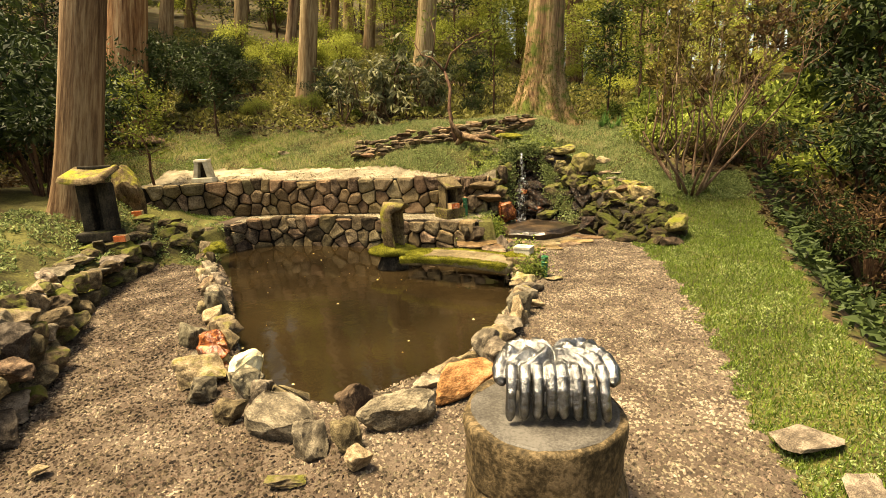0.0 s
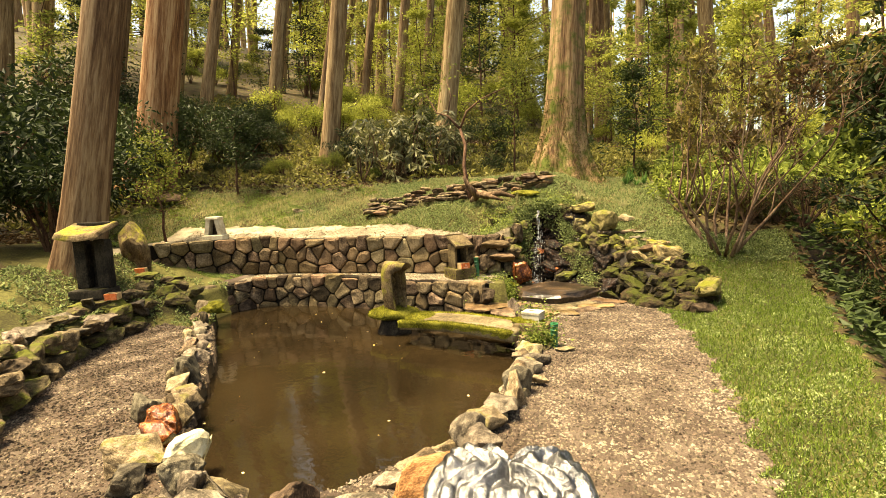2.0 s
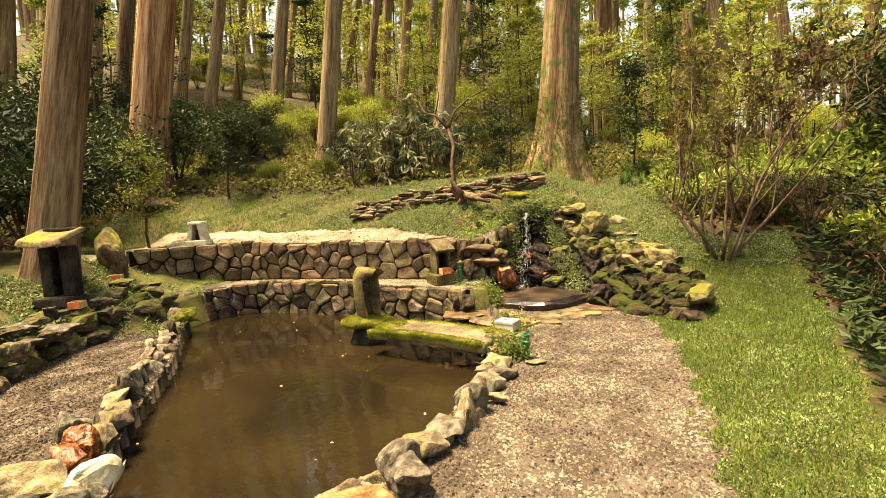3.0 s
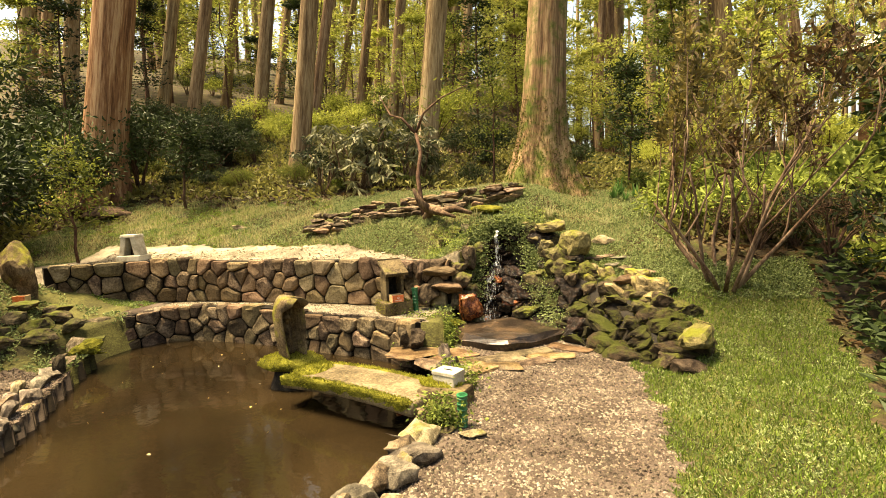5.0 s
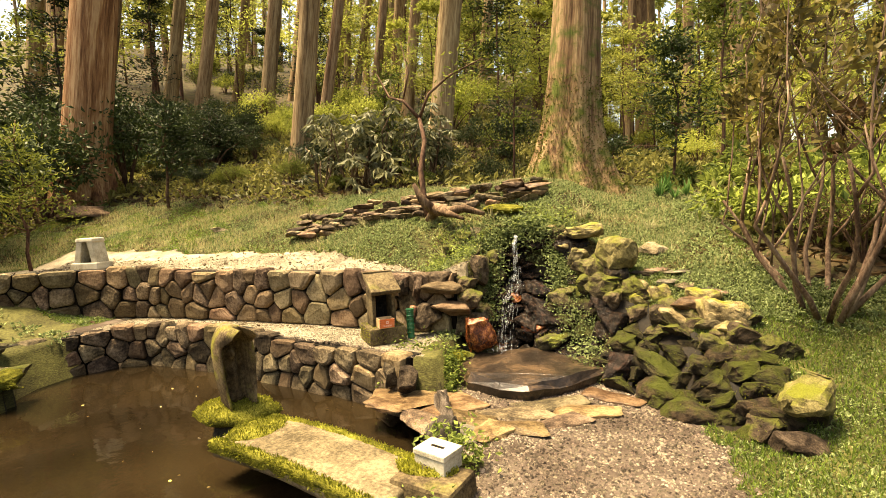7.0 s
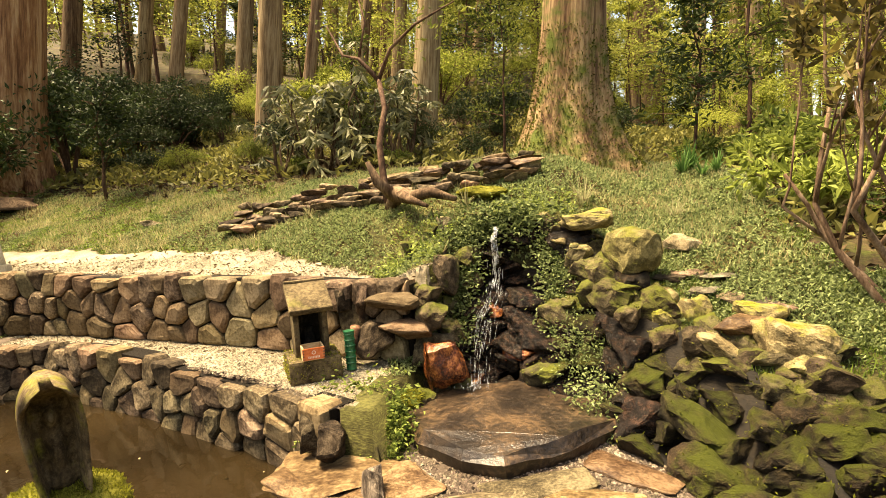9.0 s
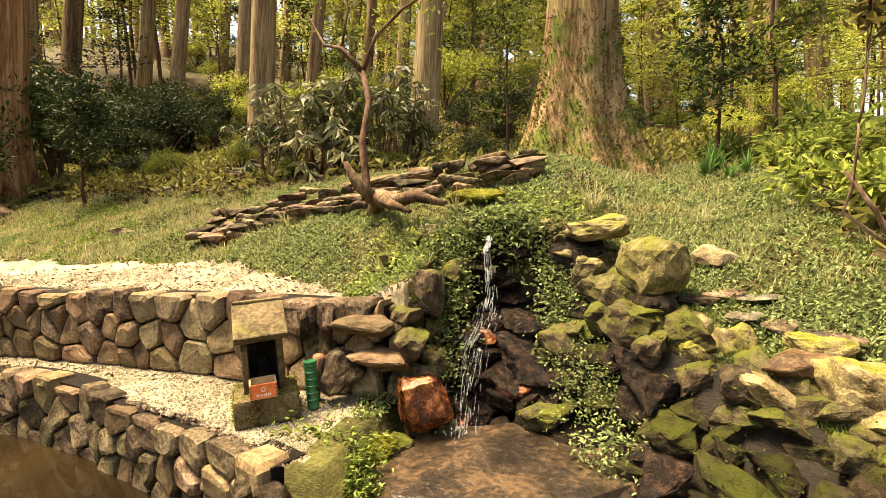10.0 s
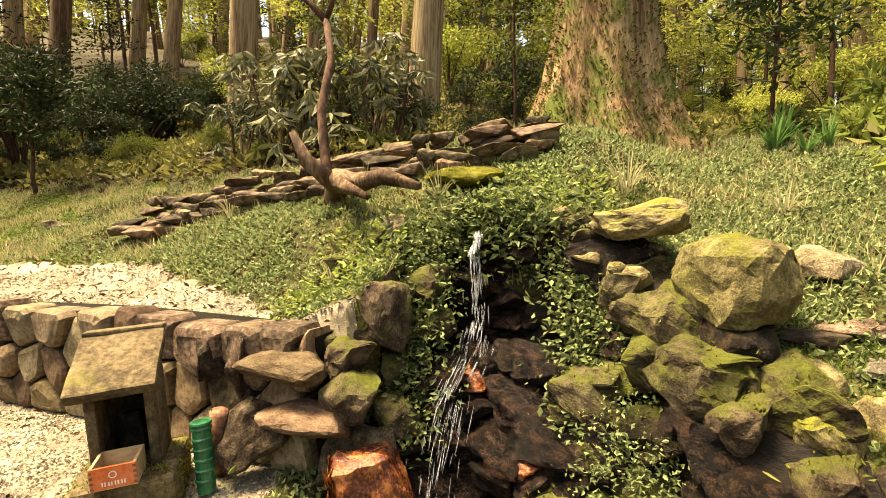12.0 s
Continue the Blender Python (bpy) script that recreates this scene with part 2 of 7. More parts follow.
# The sunlight on these leaves is part of their bright yellow-green.
L_BRIGHT = leaf_mat("sunlit_leaves", (0.13, 0.155, 0.024), (0.48, 0.5, 0.12), 0.6)
L_OLIVE = leaf_mat("azalea_leaves", (0.06, 0.05, 0.018), (0.28, 0.22, 0.06), 0.35)
L_BROWN = leaf_mat("withered_leaves", (0.02, 0.013, 0.008), (0.11, 0.065, 0.028), 0.3)
L_WEED = leaf_mat("ground_cover_leaves", (0.045, 0.065, 0.02), (0.36, 0.42, 0.18), 0.35)
L_GRASS = leaf_mat("grass_blades", (0.05, 0.085, 0.012), (0.24, 0.33, 0.06), 0.4)
L_STRAP = leaf_mat("strap_leaves", (0.12, 0.12, 0.05), (0.36, 0.33, 0.18), 0.35)
L_FERN = leaf_mat("fern_leaves", (0.06, 0.09, 0.017), (0.38, 0.44, 0.12), 0.4)
L_MOSS = leaf_mat("moss_blades", (0.08, 0.085, 0.012), (0.34, 0.33, 0.05), 0.3, 0.05)
# Darker copy of the moss, with the bank face's shade in it.
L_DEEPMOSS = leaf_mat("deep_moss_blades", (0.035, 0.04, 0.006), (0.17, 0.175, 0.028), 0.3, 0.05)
L_STRAW = leaf_mat("dry_grass", (0.20, 0.17, 0.07), (0.55, 0.48, 0.26), 0.3, 0.05)
L_UNDER = leaf_mat("wood_herbs", (0.02, 0.026, 0.01), (0.21, 0.195, 0.055), 0.35)
L_RHODO = leaf_mat("rhododendron_leaves", (0.035, 0.045, 0.02), (0.26, 0.25, 0.12), 0.25, 0.35)
# Middle-storey leaves, their colour raised to look sunlit.
L_SPRAY = leaf_mat("feathery_leaves", (0.09, 0.115, 0.025), (0.44, 0.44, 0.11), 0.5)
L_IRIS = leaf_mat("iris_leaves", (0.03, 0.08, 0.02), (0.10, 0.19, 0.05), 0.4)

M_WATER = bpy.data.materials.new("pond_water")
M_WATER.use_nodes = True
wt = M_WATER.node_tree
wb = wt.nodes["Principled BSDF"]
wnz = wt.nodes.new("ShaderNodeTexNoise")
wnz.inputs["Scale"].default_value, wnz.inputs["Detail"].default_value = 0.9, 4
wco = wt.nodes.new("ShaderNodeTexCoord")
wt.links.new(wco.outputs["Object"], wnz.inputs[0])
wr = wt.nodes.new("ShaderNodeValToRGB")
wr.color_ramp.elements[0].position, wr.color_ramp.elements[0].color = 0.35, (0.009, 0.006, 0.003, 1)
wr.color_ramp.elements[1].position, wr.color_ramp.elements[1].color = 0.7, (0.02, 0.013, 0.006, 1)
wt.links.new(wnz.outputs[0], wr.inputs[0])
wt.links.new(wr.outputs[0], wb.inputs["Base Color"])
wb.inputs["Roughness"].default_value, wb.inputs["IOR"].default_value = 0.045, 1.33
wrip = wt.nodes.new("ShaderNodeTexNoise")
wrip.inputs["Scale"].default_value, wrip.inputs["Detail"].default_value = 7.0, 3
wt.links.new(wco.outputs["Object"], wrip.inputs[0])
wbp = wt.nodes.new("ShaderNodeBump")
wbp.inputs["Strength"].default_value, wbp.inputs["Distance"].default_value = 0.12, 0.02
wt.links.new(wrip.outputs[0], wbp.inputs["Height"])
wt.links.new(wbp.outputs[0], wb.inputs["Normal"])

M_FALL = bpy.data.materials.new("falling_water")
M_FALL.use_nodes = True
ft = M_FALL.node_tree
fb = ft.nodes["Principled BSDF"]
fb.inputs["Base Color"].default_value = (0.85, 0.87, 0.88, 1)
fb.inputs["Roughness"].default_value, fb.inputs["Transmission Weight"].default_value, fb.inputs["IOR"].default_value = 0.06, 0.82, 1.33


# ---- mesh helpers ----
def mesh_np(name, verts, faces, mat, smooth=False):
    """A mesh from arrays of corners and of equal-sized faces."""
    me = bpy.data.meshes.new(name)
    verts, faces = np.asarray(verts, np.float32), np.asarray(faces, np.int32)
    k = faces.shape[1]
    me.vertices.add(len(verts))
    me.vertices.foreach_set("co", verts.ravel())
    me.loops.add(faces.size)
    me.loops.foreach_set("vertex_index", faces.ravel())
    me.polygons.add(len(faces))
    me.polygons.foreach_set("loop_start", np.arange(0, faces.size, k, dtype=np.int32))
    me.polygons.foreach_set("use_smooth", np.full(len(faces), smooth))
    me.materials.append(mat)
    me.update(calc_edges=True)
    me.validate()
    return me


def mesh_py(name, verts, faces, mat, smooth=False):
    me = bpy.data.meshes.new(name)
    me.from_pydata([tuple(v) for v in verts], [], faces)
    me.materials.append(mat)
    if smooth:
        me.polygons.foreach_set("use_smooth", [True] * len(me.polygons))
    me.update()
    return me


def hang(name, me, parent=None, m=None, label=""):
    ob = new(name, me)
    ob.parent = parent
    if m is not None:
        ob.matrix_basis = m
    return tagged(ob, label)


def part(name, bm, material, parent, label="", smooth=False):
    me = bpy.data.meshes.new(name)
    bmesh.ops.recalc_face_normals(bm, faces=bm.faces)
    bm.to_mesh(me)
    bm.free()
    me.materials.append(material)
    if smooth:
        me.polygons.foreach_set("use_smooth", [True] * len(me.polygons))
    return hang(name, me, parent, None, label)


def thing(name, label, category, m=None, group="", kind=""):
    ob = new(name)
    ob.empty_display_size = 0.1
    if m is not None:
        ob.matrix_basis = m
    return tagged(ob, label, category, group, kind)


def block(sx, sy, sz, at=(0, 0, 0), bevel=0.01, taper=1.0, wob=0.0, seed=0, seg=2):
    """A box that stands on at, with rounded edges; taper: its top's size against its foot's; wob: unevenness."""
    bm = bmesh.new()
    bmesh.ops.create_cube(bm, size=1)
    for v in bm.verts:
        k = taper if v.co.z > 0 else 1
        v.co = Vector((v.co.x * sx * k, v.co.y * sy * k, (v.co.z + 0.5) * sz))
    if bevel:
        bmesh.ops.bevel(bm, geom=bm.edges[:], offset=bevel, segments=seg, affect="EDGES", profile=0.6)
    if wob:
        bmesh.ops.subdivide_edges(bm, edges=[e for e in bm.edges if e.calc_length() > 0.06], cuts=3, use_grid_fill=True)
        for v in bm.verts:
            v.co += noise.noise_vector(v.co * 7 + Vector((seed, seed * 1.7, 0))) * wob
    bmesh.ops.translate(bm, verts=bm.verts, vec=at)
    return bm


def tube_arrays(path, radii, n=8, flute=0.0, lobes=7, phase=0.0, cap=True):
    """Corners and faces of a bent, tapered pipe; flute: how far lobes stand out."""
    path = [Vector(p) for p in path]
    verts, faces = [], []
    side = Vector((1, 0.13, 0)).normalized()
    for i, p in enumerate(path):
        d = (path[min(i + 1, len(path) - 1)] - path[max(i - 1, 0)]).normalized()
        side = (side - d * side.dot(d))
        side = side.normalized() if side.length > 1e-4 else d.orthogonal().normalized()
        up = d.cross(side)
        f = flute[i] if isinstance(flute, (list, tuple)) else flute
        for j in range(n):
            a = math.tau * j / n
            r = radii[i] * (1 + f * (0.6 * math.cos(lobes * a + phase) + 0.4 * math.cos((lobes - 3) * a + 2.1 * phase + 1)))
            verts.append(p + (side * math.cos(a) + up * math.sin(a)) * r)
    for i in range(len(path) - 1):
        for j in range(n):
            a, b = i * n + j, i * n + (j + 1) % n
            faces.append((a, b, b + n, a + n))
    if cap:
        faces.append(tuple(range(n))[::-1])
        faces.append(tuple((len(path) - 1) * n + j for j in range(n)))
    return verts, faces


def joined(*pieces):
    verts, faces = [], []
    for v, f in pieces:
        o = len(verts)
        verts += v
        faces += [tuple(i + o for i in q) for q in f]
    return verts, faces


def rock_mesh(name, seed, mat, n=16, flat=1.0, bevel=0.07, rough=0.0):
    """A broken stone about 1 across: the hull of scattered points, edges worn off."""
    rnd = random.Random(seed)
    bm = bmesh.new()
    for _ in range(n):
        v = Vector((rnd.gauss(0, 1), rnd.gauss(0, 1), rnd.gauss(0, 1))).normalized() * rnd.uniform(0.42, 0.56)
        p = Vector((max(-0.4, min(0.4, v.x)) * 1.15, max(-0.4, min(0.4, v.y)) * 1.15, max(-0.36, min(0.36, v.z)) * 1.25 * flat))
        bm.verts.new(p)
    res = bmesh.ops.convex_hull(bm, input=bm.verts)
    bmesh.ops.delete(bm, geom=[v for v in bm.verts if not v.link_faces], context="VERTS")
    bmesh.ops.dissolve_limit(bm, angle_limit=0.3, verts=bm.verts, edges=bm.edges)
    if bevel:
        bmesh.ops.bevel(bm, geom=bm.edges[:], offset=bevel * min(1, flat * 1.4), segments=1, affect="EDGES", profile=0.5)
    if rough:
        for cut in (0.26, 0.15, 0.085):
            bmesh.ops.triangulate(bm, faces=bm.faces)
            bmesh.ops.subdivide_edges(bm, edges=[e for e in bm.edges if e.calc_length() > cut], cuts=1)
        for v in bm.verts:
            v.co += noise.noise_vector(v.co * 3 + Vector((seed, 0, 0))) * rough * 1.3 + noise.noise_vector(v.co * 8 + Vector((0, seed, 0))) * rough * 0.6 + noise.noise_vector(v.co * 19 + Vector((0, 0, seed))) * rough * 0.3
    bmesh.ops.triangulate(bm, faces=bm.faces)
    bmesh.ops.recalc_face_normals(bm, faces=bm.faces)
    me = bpy.data.meshes.new(name)
    bm.to_mesh(me)
    bm.free()
    me.materials.append(mat)
    return me


def leaf_arrays(at, way, size, wide=0.45, rng=None, fold=0.15):
    """Rhombic leaves: one quad each, at the points, along the ways, of the lengths given."""
    n = len(at)
    way = way / (np.linalg.norm(way, axis=1, keepdims=True) + 1e-9)
    other = rng.normal(size=(n, 3))
    side = np.cross(way, other)
    side /= np.linalg.norm(side, axis=1, keepdims=True) + 1e-9
    nor = np.cross(side, way)
    s = size[:, None]
    mid = at + way * s * 0.45 + nor * s * fold
    v = np.stack([at, mid + side * s * wide * 0.5, at + way * s, mid - side * s * wide * 0.5], 1).reshape(-1, 3)
    return v, np.arange(4 * n).reshape(n, 4)


def fuzz(ob, count, size, mat, seed, up=0.6, top=9e9):
    """Short blades standing on what faces up of a mesh: a part of it."""
    g = np.random.default_rng(seed)
    me = ob.data
    me.calc_loop_triangles()
    tri = np.array([t.vertices for t in me.loop_triangles])
    co = np.array([v.co for v in me.vertices])
    a, b, c = co[tri[:, 0]], co[tri[:, 1]], co[tri[:, 2]]
    nor = np.cross(b - a, c - a)
    area = np.linalg.norm(nor, axis=1)
    nor = nor / (area[:, None] + 1e-12)
    wt = area * (nor[:, 2] > -0.2) * ((a + b + c)[:, 2] / 3 < top)
    pick = g.choice(len(tri), count, p=wt / wt.sum())
    u, v = g.random((count, 1)), g.random((count, 1))
    flip = (u + v) > 1
    u, v = np.where(flip, 1 - u, u), np.where(flip, 1 - v, v)
    at = a[pick] + (b - a)[pick] * u + (c - a)[pick] * v
    way = nor[pick] * 0.7 + g.normal(size=(count, 3)) * 0.5 + np.array([0, 0, up])
    vv, ff = leaf_arrays(at, way, size * g.uniform(0.5, 1.5, count), 0.4, g)
    return hang("moss_nap", mesh_np("moss_nap", vv, ff, mat), ob)


def smooth(a, b, x):
    t = np.clip((x - a) / (b - a), 0, 1)
    return t * t * (3 - 2 * t)


def wobble(X, Y, scale, seed=0.0):
    """Cheap smooth unevenness between -1 and 1."""
    x, y = X / scale + seed, Y / scale - seed * 1.3
    return (np.sin(x * 1.7 + 1.3 * np.sin(y * 1.1)) + np.sin(y * 2.1 + 1.7 * np.sin(x * 0.9 + 2)) + 0.6 * np.sin(x * 3.9 - y * 3.1) + 0.5 * np.sin(x * 6.3 + y * 5.7 + 1)) / 3.1


# ---- the lie of the land ----
POND = [(-0.78, 4.65), (-0.55, 4.42), (-0.09, 4.2), (0.1, 4.2), (0.28, 4.38), (0.5, 4.58), (0.78, 4.9), (0.95, 5.25), (1.05, 5.7), (1.12, 6.2), (1.13, 6.7), (1.1, 7.25), (1.05, 7.7), (0.85, 8.1), (0.3, 8.56), (-0.5, 8.82),
        (-1.3, 9.03), (-2.0, 9.15), (-2.65, 9.2), (-3.1, 9.0), (-3.2, 8.65), (-2.98, 8.15), (-2.6, 7.5), (-2.3, 7.1), (-1.95, 6.6), (-1.62, 6.0), (-1.37, 5.55), (-1.0, 4.95)]
WATER_Z = -0.16
LOWER = [(-3.4, 8.3), (-3.3, 8.75), (-3.0, 9.2), (-2.65, 9.33), (-2.1, 9.27), (-1.25, 9.1), (-0.9, 8.98), (-0.1, 8.75), (0.3, 8.6), (0.66, 8.42)]
UPPER = [(-4.5, 8.85), (-4.3, 9.15), (-3.85, 9.5), (-3.3, 9.66), (-2.6, 9.68), (-1.46, 9.58), (-1.0, 9.53), (-0.36, 9.45), (0.2, 9.36), (0.86, 9.27)]
LEFT = [(-1.5, 2.6), (-1.62, 3.2), (-1.87, 3.98), (-2.26, 4.57), (-2.5, 4.95), (-2.85, 5.4), (-3.2, 6.1), (-3.42, 6.9), (-3.46, 7.5)]


def along(poly, x, axis=0):
    """The other coordinate of an open line at x."""
    p = np.array(sorted(poly, key=lambda q: q[axis]))
    return np.interp(x, p[:, axis], p[:, 1 - axis])


def inside(poly, X, Y):
    hit = np.zeros(np.shape(X), bool)
    for (x0, y0), (x1, y1) in zip(poly, poly[1:] + poly[:1]):
        cross = ((y0 > Y) != (y1 > Y)) & (X < (x1 - x0) * (Y - y0) / (y1 - y0 + 1e-12) + x0)
        hit ^= cross
    return hit


def far_from(poly, X, Y, closed=True):
    best = np.full(np.shape(X), 1e9)
    pts = list(zip(poly, poly[1:] + poly[:1])) if closed else list(zip(poly, poly[1:]))
    for (x0, y0), (x1, y1) in pts:
        dx, dy = x1 - x0, y1 - y0
        t = np.clip(((X - x0) * dx + (Y - y0) * dy) / (dx * dx + dy * dy), 0, 1)
        best = np.minimum(best, np.hypot(X - x0 - t * dx, Y - y0 - t * dy))
    return best


def lawn_edge(Y):
    return np.interp(Y, [1, 3, 3.7, 4.5, 5.1, 5.9, 6.5, 7.0, 8.2], [1.9, 2.15, 2.3, 2.42, 2.52, 2.64, 2.72, 2.8, 2.74])


def ravine_edge(Y):
    return np.interp(Y, [1, 3, 4.4, 5.45, 6.2, 7.0, 7.75, 8.8, 9.7], [2.7, 2.9, 3.16, 3.42, 3.68, 3.95, 4.28, 4.5, 4.65])


def face_line(X):
    return np.interp(X, [-12, -8, -5.2, -4.5, -4.3, -3.85, -3.3, -2.6, -1.46, -1.0, -0.36, 0.2, 1.0, 1.08, 1.86, 2.17, 2.5, 2.75, 3.3, 4.5, 7], [5, 6, 7.9, 8.85, 9.15, 9.5, 9.66, 9.68, 9.58, 9.53, 9.45, 9.36, 9.25, 9.72, 9.62, 8.94, 8.52, 8.24, 7.78, 7.5, 7.5])


def face_width(X):
    return np.interp(X, [-12, -5.5, -4.6, -4.4, 0.98, 1.1, 1.86, 2.2, 3.1, 3.8], [2.5, 2.0, 0.5, 0.06, 0.06, 0.4, 0.4, 0.6, 0.95, 2.2])


def height(X, Y):
    X, Y = np.asarray(X, float), np.asarray(Y, float)
    low = np.clip(0.012 * (Y - 6), -0.03, 0.04) + 0.006 * wobble(X, Y, 0.9)
    lawn = smooth(0, 0.9, X - lawn_edge(Y))
    low = low + lawn * (0.13 + 0.03 * wobble(X, Y, 0.5, 3))
    gorge = smooth(0, 1.4, X - ravine_edge(Y)) * (1 - smooth(9.2, 11.5, Y))
    low = low - 1.5 * gorge + 0.35 * np.clip(X - 7.5, 0, 40)
    d = along(LEFT, Y, 1) - X
    bank = smooth(0.02, 0.14, d)
    low = low + bank * 0.28 + 0.5 * smooth(0.25, 1.5, d) * (1 + 0.2 * wobble(X, Y, 0.5, 1)) + 0.12 * np.clip(d - 3, 0, 60)
    tongue = smooth(7.2, 7.7, Y) * smooth(-3.0, -3.35, X) * (1 - bank)
    low = low + 0.25 * tongue
    # above the upper wall: path, lawn, mound, hill
    rise = np.clip(Y - 9.95, 0, None)
    left_slope, right_slope = 0.30, 0.13
    k = smooth(-2, 6, X)
    hill = (left_slope * (1 - k) + right_slope * k) * np.clip(Y - 13, 0, 45)
    up = 0.868 - 0.0125 * np.clip(X + 4.5, 0, 5.5) + (0.33 - 0.13 * smooth(-1.5, 1.5, X)) * np.clip(rise, 0, 3.05) + hill + 0.07 * np.clip(-X - 5.5, 0, 3) + 0.24 * np.clip(-X - 8.5, 0, 30) * smooth(9, 13, Y)
    near_wall = smooth(0.55, 1.0, X)
    up = up + (near_wall + (1 - near_wall) * smooth(9.5, 10.3, Y)) * 0.66 * np.exp(-((X - 1.45) ** 2 / (2 * 1.6 ** 2) + (Y - 11.3) ** 2 / (2 * 1.1 ** 2)))
    up = up + (0.03 * wobble(X, Y, 0.4, 2) + 0.018 * wobble(X, Y, 0.16, 6)) * smooth(9.9, 10.4, Y) + 0.05 * wobble(X, Y, 1.3, 5) * smooth(10.3, 12, Y)
    east = np.interp(Y, [7.0, 7.7, 9.0, 9.8, 11.7, 13.5], [0.05, 0.2, 0.52, 0.92, 1.5, 1.9]) + 0.02 * wobble(X, Y, 0.4, 4) + hill * 0.8
    w = smooth(1.7, 2.6, X)
    up = up * (1 - w) + np.minimum(up, east) * w
    up = up - 0.7 * smooth(0.1, 1.5, X - ravine_edge(np.minimum(Y, 9.7)) - 0.25 * np.clip(Y - 9.7, 0, 9)) * (1 - smooth(9.5, 12, Y))
    f = smooth(0, 1, (Y - face_line(X) - 0.07 * (1 - smooth(0.95, 1.1, X))) / face_width(X))
    z = low + (up - low) * f
    # narrow terrace behind the pond
    on = (Y > along(LOWER, X) + 0.06) & (X > -3.2) & (X < 0.95) & (Y < face_line(X) + 0.08)
    z = np.where(on, 0.29 + 0.008 * wobble(X, Y, 0.3), z)
    wet = inside(POND, X, Y) | ((Y > 8.1) & (Y < along(LOWER, X) + 0.06) & (X > -3.2) & (X < 0.9))
    z = np.where(wet, -0.75, z)
    return np.minimum(z, 16)


def hz(x, y):
    return float(height(np.array([x]), np.array([y]))[0])


# ---- ground: one sheet out to the horizon ----
def axis_steps(lo, hi, step, far_lo, far_hi):
    mid = list(np.arange(lo, hi, step))
    out, s = [hi], step
    while out[-1] < far_hi:
        s *= 1.22
        out.append(out[-1] + s)
    back, s = [lo], step
    while back[-1] > far_lo:
        s *= 1.22
        back.append(back[-1] - s)
    return np.array(back[:0:-1] + mid + out)


gx, gy = axis_steps(-5.4, 5.2, 0.06, -260, 260), axis_steps(2.0, 13.0, 0.06, -200, 320)
GX, GY = np.meshgrid(gx, gy)
GZ = height(GX, GY)
nx, ny = len(gx), len(gy)
idx = np.arange(nx * ny).reshape(ny, nx)
quads = np.stack([idx[:-1, :-1], idx[:-1, 1:], idx[1:, 1:], idx[1:, :-1]], -1).reshape(-1, 4)
ground_me = mesh_np("ground", np.stack([GX, GY, GZ], -1).reshape(-1, 3), quads, M_GRAVEL, True)


def zone(X, Y):
    """0 gravel, 1 pale gravel, 2 turf, 3 forest floor, 4 wet soil with shade in its colour."""
    j = 0.09 * wobble(X, Y, 0.12, 7) + 0.06 * wobble(X, Y, 0.05, 9)
    z = np.full(X.shape, 3)
    above = Y - face_line(X)
    front = (Y > 0.2) & (Y < 9.6) & (X + j < lawn_edge(Y)) & (X - j * 0.5 > along(LEFT, Y, 1)) & (Y > -3)
    z[front] = 0
    z[(X + j >= lawn_edge(Y)) & (X < ravine_edge(Y) + j) & (Y < 9.5 + 0.6 * (X < 3.4)) & (Y > 0)] = 2
    mound = (above > 0) & (Y < 12.6 + 4 * j) & (X > -7) & (X < np.interp(Y, [9, 10, 11, 12.6], [3.7, 3.45, 3.6, 3.9]) + 2 * j)
    z[mound] = 2
    z[(above > -0.05) & (Y < np.interp(X, [-5, -2.5, -1, 0.15, 0.95], [10.55, 10.4, 10.2, 9.8, 9.4]) + 0.5 * j) & (X > -5.2) & (X < 0.95 + j)] = 1
    z[(Y > along(LOWER, X) + 0.1) & (above < 0.02) & (X > -3.25) & (X < 0.75 + j)] = 1
    z[(X > along(LOWER, 0) * 0 + 0.72 + j) & (Y > 8.35) & (Y < 9.3) & (X < 1.05)] = 2
    z[(X < along(LEFT, Y, 1)) & (Y > 1) & (above < 0.1) & (X > -5)] = 2
    z[(Y > 7.35 + j) & (X < -2.6) & (above < 0) & (Y < 8.9)] = 2
    # Fall recess, bank gaps and ravine get their shade from the near-black soil.
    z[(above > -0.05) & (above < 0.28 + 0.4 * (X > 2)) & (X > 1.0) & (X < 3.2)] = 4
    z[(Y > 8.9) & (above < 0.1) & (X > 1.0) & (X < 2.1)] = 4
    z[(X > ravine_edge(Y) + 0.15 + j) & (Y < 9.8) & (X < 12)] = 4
    z[inside(POND, X, Y)] = 4
    return z


cx = GX.reshape(-1)[quads].mean(1)
cy = GY.reshape(-1)[quads].mean(1)
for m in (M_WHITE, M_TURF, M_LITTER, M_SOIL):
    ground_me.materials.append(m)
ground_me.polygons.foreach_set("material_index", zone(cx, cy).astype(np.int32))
ground = tagged(new("ground", ground_me), "gravel, mossy turf and forest floor rising to a wooded hill", "ground", kind="structure")

# pond water
ws = np.array(POND)
ws = ws + (ws - ws.mean(0)) * 0.06
water_me = mesh_py("water", [(x, y, WATER_Z) for x, y in ws], [tuple(range(len(ws)))], M_WATER)
tagged(new("water", water_me), "still murky brown pond water reflecting the trees", "pond water", kind="structure")


